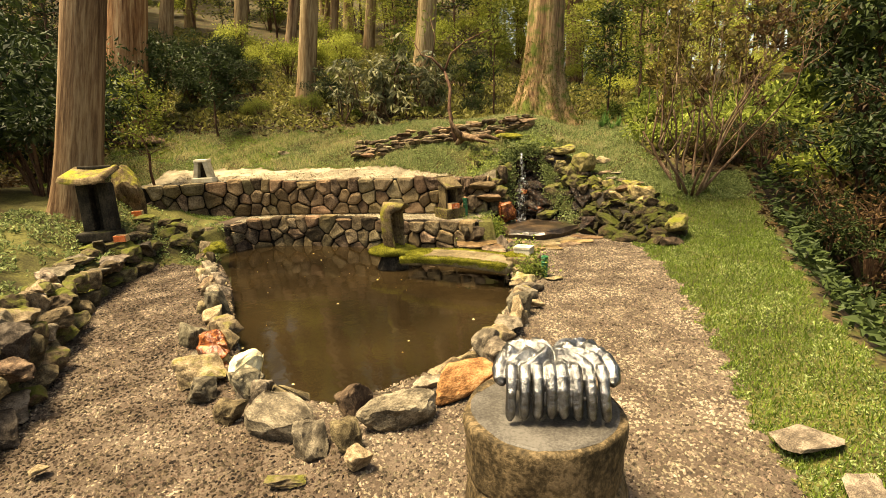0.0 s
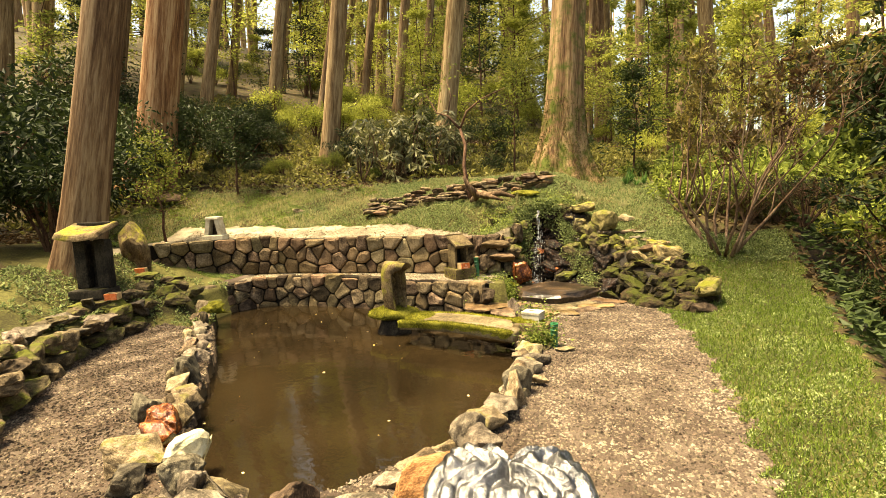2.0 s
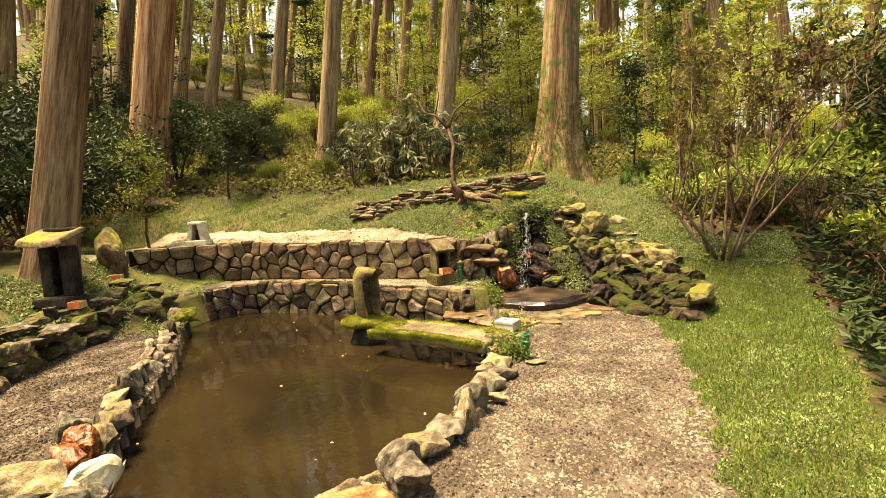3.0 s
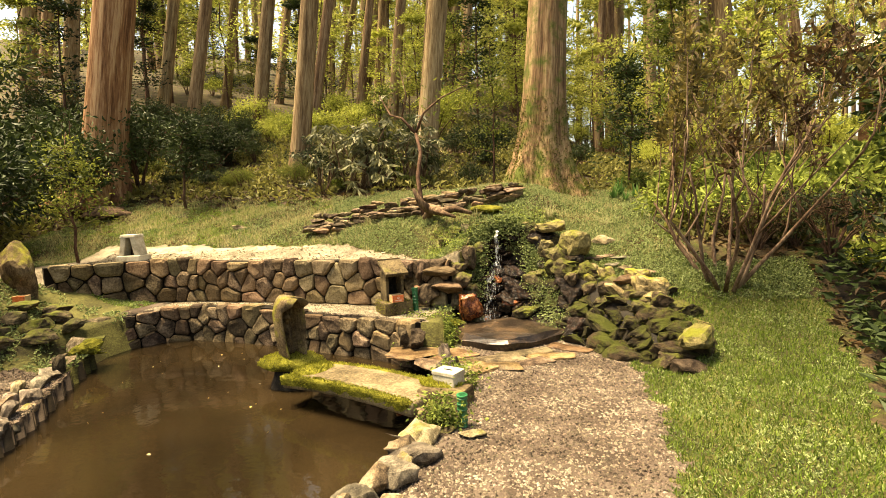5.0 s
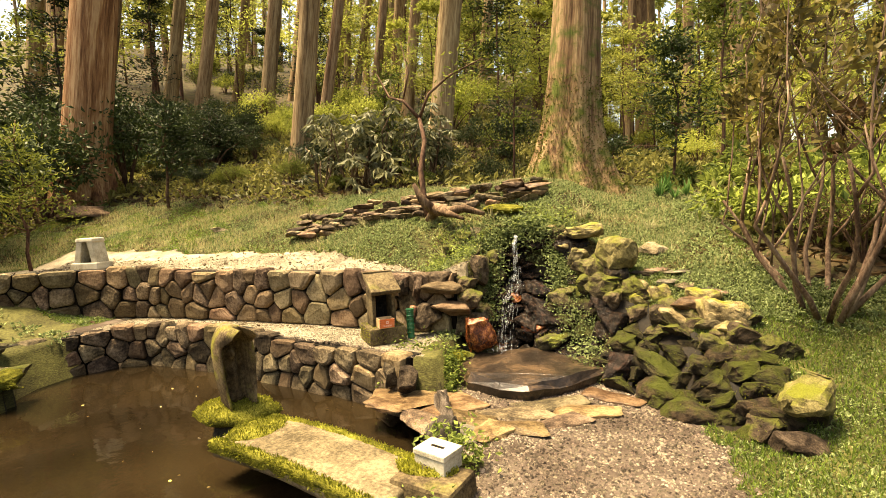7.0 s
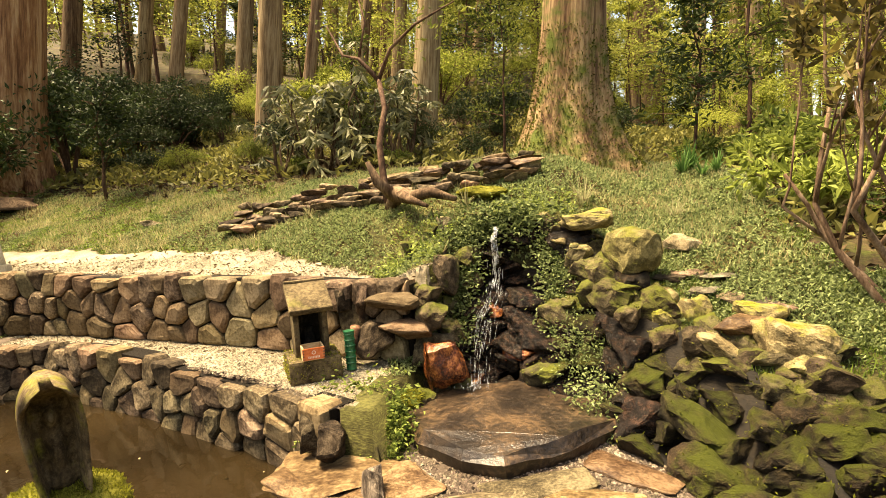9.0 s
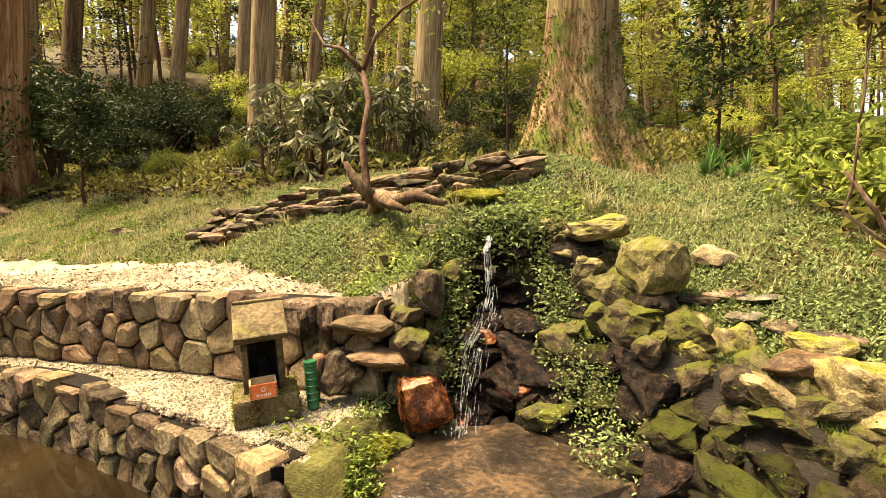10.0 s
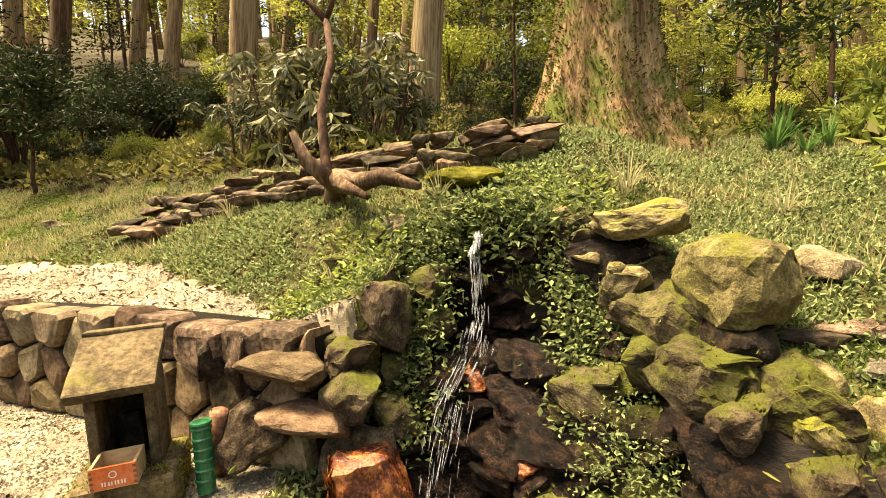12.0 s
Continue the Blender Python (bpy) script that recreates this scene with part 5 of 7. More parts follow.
# understorey behind the lawn
for i in range(20):
    x = rnd.uniform(-11, 2.6)
    y = 13.2 + rnd.uniform(0, 5.5) + 0.12 * max(0, -x - 3)
    kind = rnd.choice((MIDBUSH, DARKBUSH, DARKBUSH))
    plant(kind[i % 3], x, y, {id(MIDBUSH): "leafy green shrub at the edge of the wood", id(DARKBUSH): "dark evergreen shrub at the edge of the wood"}.get(id(kind), "yellow-green young shrub at the edge of the wood"), rnd.uniform(0.3, 0.62), group="understorey shrubs")
for i in range(36):
    a, d = rnd.uniform(-45, 40), rnd.uniform(19, 38)
    x, y = 1.5 - d * math.sin(radians(a + 8)), 4 + d * math.cos(radians(a + 8))
    kind = rnd.choice((BRIGHTBUSH, MIDBUSH, DARKBUSH))
    plant(kind[i % 3], x, y, "sunlit yellow-green shrub among the trunks" if kind is BRIGHTBUSH else "green shrub among the trunks", rnd.uniform(0.5, 1.1), group="shrubs among the trunks")
for i in range(26):
    x = -9.0 + 0.38 * i + rnd.uniform(-0.3, 0.3)
    y = 13.1 + rnd.uniform(0, 1.6) + 0.08 * max(0, -x - 3)
    kind = rnd.choice((MIDBUSH, DARKBUSH, LOWBUSH))
    plant(kind[i % 3], x, y, {id(MIDBUSH): "small leafy green shrub beside the lawn", id(DARKBUSH): "small dark evergreen shrub beside the lawn"}.get(id(kind), "low broad-leaved herbs beside the lawn"), rnd.uniform(0.22, 0.45), group="shrubs beside the lawn")
plant(DARKBUSH[1], 0.3, 16.6, "rounded dark evergreen bush behind the mound", 0.8)
# east: bright herbs, brown thicket over the ravine
for i, (x, y, s) in enumerate([(3.7, 10.6, 0.7), (4.3, 10.2, 0.8), (4.5, 11.2, 1.0), (5.2, 10.9, 1.0), (5.0, 12.2, 1.1), (6.0, 11.8, 1.2), (5.8, 13.2, 1.2), (6.9, 12.9, 1.3), (4.0, 12.6, 0.8), (4.5, 13.8, 1.0), (7.6, 14.4, 1.4), (3.6, 13.6, 0.7), (5.6, 10.0, 0.9), (6.6, 10.6, 1.1)]):
    plant(LOWBUSH[1 + i % 2], x, y, "low bright green broad-leaved undergrowth", s, "undergrowth", "undergrowth", "bright undergrowth")
for i, (x, y, s) in enumerate([(5.9, 8.6, 1.2), (6.6, 7.4, 1.4), (5.6, 6.6, 1.0), (6.2, 5.6, 1.3), (7.4, 9.4, 1.5), (7.6, 6.2, 1.6), (5.4, 4.4, 1.2), (6.6, 4.2, 1.4)]):
    plant(BROWNBUSH[i % 2], x, y, "tangled brown thicket in the shaded ravine", s, "thicket", "thicket", "ravine thicket")
for i, (x, y, s) in enumerate([(7.0, 8.2, 1.5), (8.4, 9.6, 1.9), (8.2, 7.0, 2.0), (7.2, 5.0, 1.8), (6.3, 9.7, 1.2), (9.4, 11.4, 2.2), (9.0, 5.2, 2.2), (6.0, 3.2, 1.6), (7.6, 3.0, 2.0), (5.4, 7.4, 0.7), (4.9, 5.9, 0.6), (5.3, 8.5, 0.6), (4.6, 4.7, 0.7), (4.9, 3.8, 0.8), (8.2, 12.5, 2.0)]):
    plant(DARKBUSH[i % 3], x, y, "dark evergreen shrub filling the ravine", s, group="ravine shrubs")

for i, (x, y, s) in enumerate([(4.25, 9.75, 0.45), (4.55, 10.3, 0.5), (4.9, 9.6, 0.6), (4.1, 10.2, 0.35)]):
    plant(BROWNBUSH[i % 2], x, y, "tangled brown thicket beside the azalea", s, "thicket", "thicket", "ravine thicket")
for i, (x, y, s) in enumerate([(5.0, 10.3, 0.5), (4.7, 9.9, 0.35)]):
    plant(DARKBUSH[i], x, y, "dark evergreen shrub in the hollow beside the azalea", s, group="ravine shrubs")

# ---- the many-stemmed azalea ----
def azalea():
    r = random.Random(21)
    rng = np.random.default_rng(21)
    base = Vector((3.76, 9.22, hz(3.76, 9.22) - 0.05))
    t = thing("azalea", "tall bare-stemmed azalea with sparse olive tufts at its tips", "azalea", Matrix.Translation(base))
    tips = []

    def limb(name, start, way, length, rad, depth):
        pts, p, w = [start], start.copy(), way.normalized()
        n = 5
        for _ in range(n):
            w = (w + Vector((r.uniform(-0.2, 0.2), r.uniform(-0.2, 0.2), r.uniform(-0.04, 0.16)))).normalized()
            if p.y > 0.3:
                w.y = -abs(w.y) * 0.3
            if p.x < -0.5:
                w.x = abs(w.x) * 0.3
            if p.y < -0.7:
                w.y = abs(w.y) * 0.4
            p = p + w * length / n
            pts.append(p.copy())
        out = [tube_arrays(pts, [rad * (1 - 0.11 * i) for i in range(n + 1)], 6)]
        if depth:
            for _ in range(r.choice((2, 3, 3))):
                s = pts[r.choice((2, 3, 4, 5))]
                nw = w + Vector((r.uniform(-0.8, 0.8), r.uniform(-0.8, 0.8), r.uniform(-0.05, 0.5)))
                out += limb(name, s, nw, length * r.uniform(0.5, 0.75), rad * 0.5, depth - 1)
        else:
            tips.append((pts[-1], w.copy()))
            tips.append((pts[-2], w.copy()))
        return out

    for i in range(11):
        a = math.tau * i / 11 + r.uniform(-0.2, 0.2)
        lean = r.uniform(0.35, 1.05)
        start = Vector((math.cos(a) * 0.12, math.sin(a) * 0.12, 0))
        pieces = limb("stem", start, Vector((math.cos(a) * lean, math.sin(a) * lean * 0.8, 1.0)), r.uniform(1.1, 1.7), 0.024, 3)
        stem = hang("stem", mesh_py("stem", *pieces[0], M_AZALEA, True), t)
        for piece in pieces[1:]:
            hang("branch", mesh_py("branch", *piece, M_AZALEA, True), stem)
    at, way = [], []
    for e, w in tips:
        m = r.randrange(6, 13)
        d = rng.normal(size=(m, 3)) * 0.75 + np.array(w) * 0.7
        at.append(np.repeat(np.array([e]), m, 0) + rng.normal(size=(m, 3)) * 0.03)
        way.append(d)
    at, way = np.concatenate(at), np.concatenate(way)
    cut = len(at) * 4 // 5
    for nm, sl, mat, lab in (("leaves", slice(0, cut), L_OLIVE, "olive leaf tufts"), ("withered_leaves", slice(cut, None), L_BROWN, "withered brown leaves")):
        v, f = leaf_arrays(at[sl], way[sl], 0.10 * rng.uniform(0.6, 1.4, len(at[sl])), 0.28, rng)
        hang(nm, mesh_np(nm, v, f, mat), t, None, lab)


azalea()


# ---- young trees and saplings ----
def sapling(x, y, tall, spread, seed, mat, label, leaves=900, size=0.07, rad=0.025, low=0.35):
    r = random.Random(seed)
    rng = np.random.default_rng(seed)
    t = thing("sapling", label, "young tree", pose(x, y, hz(x, y) - 0.05))
    pts = [Vector((0, 0, 0))]
    for i in range(1, 8):
        pts.append(Vector((r.uniform(-0.05, 0.05) * i * 0.4, r.uniform(-0.05, 0.05) * i * 0.4, tall * i / 7)))
    v, f = tube_arrays(pts, [rad * (1 - 0.12 * i) for i in range(8)], 7)
    hang("trunk", mesh_py("trunk", v, f, M_TWIG, True), t)
    at, way, pieces = [], [], []
    for _ in range(26):
        u = r.uniform(low, 1.0)
        s = pts[min(7, int(u * 7))]
        a = r.uniform(0, math.tau)
        ln = spread * (1.15 - u) * r.uniform(0.6, 1.1)
        e = s + Vector((math.cos(a) * ln, math.sin(a) * ln, ln * r.uniform(0.05, 0.5)))
        pieces.append(tube_arrays([s, s.lerp(e, 0.5) + Vector((0, 0, 0.03)), e], [rad * 0.35, rad * 0.22, rad * 0.08], 4))
        m = leaves // 26
        k = rng.random((m, 1)) ** 0.7
        at.append(np.array(s) + (np.array(e) - np.array(s)) * k + rng.normal(size=(m, 3)) * 0.06 * (0.5 + spread))
        way.append((np.array(e) - np.array(s)) / max(ln, 0.05) * 0.6 + rng.normal(size=(m, 3)) * 0.6)
    for piece in pieces:
        hang("branch", mesh_py("branch", *piece, M_TWIG), t)
    at, way = np.concatenate(at), np.concatenate(way)
    v, f = leaf_arrays(at, way, size * rng.uniform(0.6, 1.4, len(at)), 0.4, rng)
    hang("leaves", mesh_np("leaves", v, f, mat), t)


sapling(-4.95, 9.75, 2.0, 0.9, 31, L_MID, "slender young tree with fine green leaves on the lawn", 1500, 0.06)
sapling(-5.1, 12.3, 2.0, 0.9, 32, L_DARK, "small dark-leaved sapling on a thin straight stem", 1300, 0.09, 0.03, 0.4)
sapling(0.9, 13.6, 3.0, 0.8, 33, L_MID, "slim sapling behind the mound", 900, 0.07)
sapling(3.4, 13.4, 2.6, 1.1, 34, L_DARK, "young evergreen behind the big cedar", 1500, 0.09)
sapling(4.6, 15.5, 4.6, 1.6, 35, L_MID, "young broad-leaved tree in the wood", 2600, 0.10, 0.04)
sapling(-1.2, 13.2, 2.2, 0.7, 36, L_MID, "slim sapling behind the lawn", 900, 0.07)
sapling(6.4, 16.0, 4.5, 1.8, 37, L_BRIGHT, "young yellow-green maple in the wood", 2600, 0.10, 0.04)

# leafy young trees that fill the middle storey of the wood
def midtree_meshes(seed, tall, spread, leaves, size, mat):
    r = random.Random(seed)
    g = np.random.default_rng(seed)
    pts = [Vector((r.uniform(-0.1, 0.1) * i * 0.3, r.uniform(-0.1, 0.1) * i * 0.3, tall * i / 7)) for i in range(8)]
    wood = [tube_arrays(pts, [0.045 * (1 - 0.12 * i) for i in range(8)], 6)]
    at, way = [], []
    for k in range(24):
        u = r.uniform(0.25, 1.0)
        s = pts[min(7, int(u * 7))]
        a = r.uniform(0, math.tau)
        ln = spread * (1.2 - u) * r.uniform(0.6, 1.1)
        e = s + Vector((math.cos(a) * ln, math.sin(a) * ln, ln * r.uniform(-0.1, 0.4)))
        wood.append(tube_arrays([s, e], [0.014, 0.004], 4))
        m = leaves // 24
        q = g.random((m, 1)) ** 0.6
        at.append(np.array(s) + (np.array(e) - np.array(s)) * q + g.normal(size=(m, 3)) * np.array([0.16, 0.16, 0.07]) * (0.4 + ln))
        way.append((np.array(e) - np.array(s)) / max(ln, 0.05) * 0.5 + g.normal(size=(m, 3)) * np.array([0.6, 0.6, 0.3]))
    at, way = np.concatenate(at), np.concatenate(way)
    v, f = leaf_arrays(at, way, size * g.uniform(0.6, 1.4, len(at)), 0.42, g)
    wv, wf = joined(*wood)
    return mesh_py("wood", wv, wf, M_TWIG), mesh_np("foliage", v, f, mat)


MIDTREE = [midtree_meshes(700 + i, (4.5, 6.0, 5.0, 7.0)[i], (1.5, 1.9, 1.6, 2.0)[i], 2200, 0.12, (L_SPRAY, L_BRIGHT, L_DARK, L_SPRAY)[i]) for i in range(4)]
MIDLABEL = ("green young broad-leaved tree among the cedars", "yellow-green young tree among the cedars", "dark young evergreen among the cedars", "tall green young tree among the cedars")
for i in range(46):
    a, d = rnd.uniform(-44, 46), rnd.uniform(17, 36)
    x, y = 1.5 - d * math.sin(radians(a + 8)), 4 + d * math.cos(radians(a + 8))
    k = rnd.choice((0, 1, 3, 2)) if a < 12 else rnd.choice((0, 2, 2, 3, 1))
    plant(MIDTREE[k], x, y, MIDLABEL[k], rnd.uniform(0.7, 1.25), "young_tree", "young tree", "young trees in the wood")
for i in range(44):
    a, d = rnd.uniform(-42, 42), rnd.uniform(24, 42)
    x, y = 1.5 - d * math.sin(radians(a + 8)), 4 + d * math.cos(radians(a + 8))
    k = rnd.choice((0, 1, 3, 3))
    plant(MIDTREE[k], x, y, MIDLABEL[k], rnd.uniform(1.1, 1.9), "young_tree", "young tree", "young trees in the wood")
for i in range(34):
    a, d = rnd.uniform(-46, 20), rnd.uniform(18, 34)
    x, y = 1.5 - d * math.sin(radians(a + 8)), 4 + d * math.cos(radians(a + 8))
    plant(MIDTREE[1], x, y, MIDLABEL[1], rnd.uniform(0.55, 1.3), "young_tree", "young tree", "young trees in the wood")
for i in range(22):
    a, d = rnd.uniform(-44, 30), rnd.uniform(15, 26)
    x, y = 1.5 - d * math.sin(radians(a + 8)), 4 + d * math.cos(radians(a + 8))
    plant(BRIGHTBUSH[i % 3], x, y, "sunlit yellow-green shrub among the trunks", rnd.uniform(0.5, 1.0), group="shrubs among the trunks")
for i in range(26):
    x, y = rnd.uniform(-14, -5.5), rnd.uniform(13.5, 19)
    plant(DARKBUSH[i % 3], x, y, "dark evergreen shrub on the shaded west slope", rnd.uniform(0.5, 1.0), group="dark evergreens")

# bare crooked tree on the mound
crook = thing("crooked_tree", "thin crooked bare tree growing from the mound", "young tree", pose(0.28, 10.5, hz(0.28, 10.5) - 0.05))
v, f = joined(tube_arrays([(0, 0, 0), (-0.06, 0.05, 0.3), (-0.12, 0.15, 0.65), (-0.1, 0.3, 1.0), (-0.2, 0.45, 1.3)], [0.042, 0.034, 0.03, 0.027, 0.023], 8, 0.14),
              tube_arrays([(-0.2, 0.45, 1.3), (-0.42, 0.5, 1.55), (-0.62, 0.55, 1.62), (-0.8, 0.6, 1.95)], [0.025, 0.02, 0.014, 0.006], 6),
              tube_arrays([(-0.2, 0.45, 1.3), (-0.08, 0.5, 1.6), (0.2, 0.5, 1.8), (0.6, 0.5, 1.95)], [0.022, 0.018, 0.014, 0.006], 6),
              tube_arrays([(-0.42, 0.5, 1.55), (-0.35, 0.55, 1.9), (-0.45, 0.6, 2.3)], [0.014, 0.01, 0.005], 5))
hang("trunk", mesh_py("trunk", v, f, M_TWIG, True), crook)
rng = np.random.default_rng(3)
ends = np.array([(-0.8, 0.6, 1.95), (0.6, 0.5, 1.95), (-0.45, 0.6, 2.3), (0.35, 0.5, 1.85), (0.1, 0.5, 1.7)])
at = np.repeat(ends, 40, 0) + rng.normal(size=(200, 3)) * 0.16
v, f = leaf_arrays(at, rng.normal(size=(200, 3)), 0.07 * rng.uniform(0.6, 1.4, 200), 0.4, rng)
hang("leaves", mesh_np("leaves", v, f, L_MID), crook)
roots = [tube_arrays([(0.0, 0, 0.0), (0.12, -0.1, 0.14), (0.3, -0.22, 0.1), (0.5, -0.3, 0.13), (0.72, -0.36, 0.06)], [0.05, 0.075, 0.06, 0.045, 0.02], 9, 0.2, 4),
         tube_arrays([(0.1, -0.1, 0.1), (-0.02, -0.2, 0.25), (-0.1, -0.2, 0.42)], [0.06, 0.045, 0.02], 8, 0.2, 4),
         tube_arrays([(0.2, -0.15, 0.12), (0.3, -0.4, 0.1), (0.55, -0.6, 0.02)], [0.06, 0.04, 0.015], 8, 0.2, 4)]
v, f = joined(*roots)
ob = tagged(new("driftwood", mesh_py("driftwood", v, f, M_DEADWOOD, True)), "gnarled dead root lying on the mound", "dead wood")
ob.matrix_basis = pose(0.3, 10.45, hz(0.3, 10.45) + 0.0)
hollow = thing("hollow_stump", "low hollow dark stump under the red cedar", "tree stump", pose(-6.6, 11.95, hz(-6.6, 11.95) - 0.03))
v, f = tube_arrays([(0, 0, 0), (0, 0, 0.06), (0, 0, 0.11), (0, 0.02, 0.13), (0, 0.02, 0.02)], [0.5, 0.42, 0.34, 0.26, 0.2], 16, 0.2, 5)
hang("stump", mesh_py("stump", v, f, M_DEADWOOD, True), hollow)


# ---- strap-leaved and sword-leaved clumps ----
def blades(count, length, wide, droop, seed):
    """Long arching blades from one root."""
    r = random.Random(seed)
    verts, faces = [], []
    for _ in range(count):
        a, lean = r.uniform(0, math.tau), r.uniform(0.15, 1.0)
        L = length * r.uniform(0.6, 1.1)
        d = Vector((math.cos(a), math.sin(a), 0))
        s = Vector((-d.y, d.x, 0))
        o = len(verts)
        p, ang = Vector((d.x * 0.03, d.y * 0.03, 0)), math.pi / 2 - 0.35 * lean
        for k in range(6):
            w = wide * (0.7, 1.0, 1.0, 0.85, 0.5, 0.04)[k]
            verts += [p + s * w / 2, p - s * w / 2]
            p = p + (d * math.cos(ang) + Vector((0, 0, math.sin(ang)))) * L / 5
            ang -= droop * lean
        for k in range(5):
            b = o + 2 * k
            faces.append((b, b + 1, b + 3, b + 2))
    return verts, faces


IRIS = mesh_py("leaves", *blades(30, 0.5, 0.035, 0.3, 610), L_IRIS)


def rhododendron(x, y, s, seed):
    """Bare crooked stems that end in whorls of long drooping leaves."""
    r = random.Random(seed)
    g = np.random.default_rng(seed)
    t = thing("rhododendron", "bare-stemmed shrub with whorls of long drooping leaves", "shrub", pose(x, y, hz(x, y) - 0.04, 0, 0, r.uniform(0, 360)), "drooping-leaved shrubs")
    at, way = [], []
    for _ in range(6):
        a, h = r.uniform(0, math.tau), r.uniform(0.35, 1.25) * s
        d = Vector((math.cos(a), math.sin(a), 0))
        pts = [Vector((0, 0, 0)), d * 0.12 * s + Vector((0, 0, h * 0.3)), d * 0.2 * s + Vector((r.uniform(-0.08, 0.08), r.uniform(-0.08, 0.08), h * 0.7)), d * 0.34 * s + Vector((0, 0, h))]
        hang("stem", mesh_py("stem", *tube_arrays(pts, [0.022, 0.018, 0.014, 0.008], 6, 0.1), M_DEADWOOD, True), t)
        for k in range(4):
            tip = pts[3] + Vector((r.gauss(0, 0.13), r.gauss(0, 0.13), r.gauss(-0.05, 0.14))) * s * (k > 0)
            m = r.randrange(9, 14)
            b = g.uniform(0, math.tau, m)
            at.append(np.repeat(np.array([tip]), m, 0))
            way.append(np.stack([np.cos(b), np.sin(b), g.uniform(-1.5, -0.1, m)], 1))
    at, way = np.concatenate(at), np.concatenate(way)
    v, f = leaf_arrays(at, way, 0.22 * s * g.uniform(0.7, 1.25, len(at)), 0.19, g)
    hang("leaves", mesh_np("leaves", v, f, L_RHODO), t)


TUFT = mesh_py("leaves", *blades(40, 0.22, 0.006, 0.5, 611), L_STRAP)


def clump(me, x, y, z, s, label, group, name="leaf_clump", category="plant"):
    ob = new(name, me)
    ob.matrix_basis = pose(x, y, z, 0, 0, rnd.uniform(0, 360)) @ Matrix.Scale(s, 4)
    return tagged(ob, label, category, group)


for i in range(9):
    x, y = -2.45 + 0.23 * i + rnd.uniform(-0.15, 0.15), 12.95 + rnd.uniform(-0.2, 0.7)
    rhododendron(x, y, rnd.uniform(0.75, 1.15), 640 + i)
for x, y, s in [(2.95, 11.6, 0.55), (3.1, 11.5, 0.45), (3.25, 11.6, 0.5), (3.05, 11.75, 0.6)]:
    clump(IRIS, x, y, hz(x, y) - 0.01, s, "dark green sword-leaved clump on the mound", "sword-leaved plants")
for x, y in [(0.75, 9.9), (0.62, 9.86), (1.05, 10.3), (2.0, 10.4), (0.5, 10.5), (-0.6, 10.6), (2.7, 10.5)]:
    clump(TUFT, x, y, hz(x, y) - 0.01, rnd.uniform(0.8, 1.3), "dry tuft of thin grass on the mound", "grass tufts")


# ---- ground cover: uncountable small leaves, blades, chips ----
def scatter(name, box, density, keep, size, mat, seed, label, category, upright=0.6, wide=0.5, lift=0.0, kind="leaf"):
    rng = np.random.default_rng(seed)
    x0, x1, y0, y1 = box
    n = int((x1 - x0) * (y1 - y0) * density)
    X, Y = rng.uniform(x0, x1, n), rng.uniform(y0, y1, n)
    ok = keep(X, Y, rng)
    X, Y = X[ok], Y[ok]
    n = len(X)
    Z = height(X, Y)
    at = np.stack([X, Y, Z + lift * rng.random(n)], 1)
    s = size * rng.uniform(0.5, 1.5, n)
    if kind == "leaf":
        way = rng.normal(size=(n, 3)) * np.array([1, 1, 0.3]) + np.array([0, 0, upright])
        v, f = leaf_arrays(at, way, s, wide, rng)
    elif kind == "blade":
        way = rng.normal(size=(n, 3)) * 0.5 + np.array([0, 0, 1.0])
        way /= np.linalg.norm(way, axis=1, keepdims=True)
        a = rng.uniform(0, math.tau, n)
        side = np.stack([np.cos(a), np.sin(a), np.zeros(n)], 1) * (s * wide)[:, None]
        v = np.stack([at - side, at + side, at + way * s[:, None]], 1).reshape(-1, 3)
        f = np.arange(3 * n).reshape(n, 3)
    else:
        a = rng.uniform(0, math.tau, n)
        e1 = np.stack([np.cos(a), np.sin(a), rng.normal(size=n) * 0.25], 1) * (s * 0.5)[:, None]
        e2 = np.stack([-np.sin(a), np.cos(a), rng.normal(size=n) * 0.25], 1) * (s * 0.5 * rng.uniform(0.35, 0.9, n))[:, None]
        top = at + np.array([0, 0, 1]) * (s * rng.uniform(0.2, 0.45, n))[:, None]
        low = at - np.array([0, 0, 0.002])
        v = np.stack([low - e1 - e2 * 0.6, low + e1 - e2, low + e1 * 0.8 + e2, low - e1 * 0.9 + e2 * 0.8, top + e1 * 0.2], 1).reshape(-1, 3)
        o = 5 * np.arange(n)[:, None]
        f = np.concatenate([o + np.array([[0, 1, 4]]), o + np.array([[1, 2, 4]]), o + np.array([[2, 3, 4]]), o + np.array([[3, 0, 4]])], 1).reshape(-1, 3)
    return tagged(new(name, mesh_np(name, v, f, mat)), label, category, kind="stuff")


def patchy(X, Y, scale, level, seed):
    return wobble(X, Y, scale, seed) + 0.5 * wobble(X, Y, scale * 0.35, seed + 3) > level


in_zone = lambda k: (lambda X, Y, r: zone(X, Y) == k)
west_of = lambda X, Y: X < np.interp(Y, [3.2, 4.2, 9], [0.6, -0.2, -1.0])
scatter("gravel_chips", (-1.0, 3.0, 2.2, 9.0), 4200, lambda X, Y, r: (zone(X, Y) == 0) & ~west_of(X, Y), 0.021, M_CHIP, 1, "brown and tan gravel chips on the path", "gravel", kind="chip")
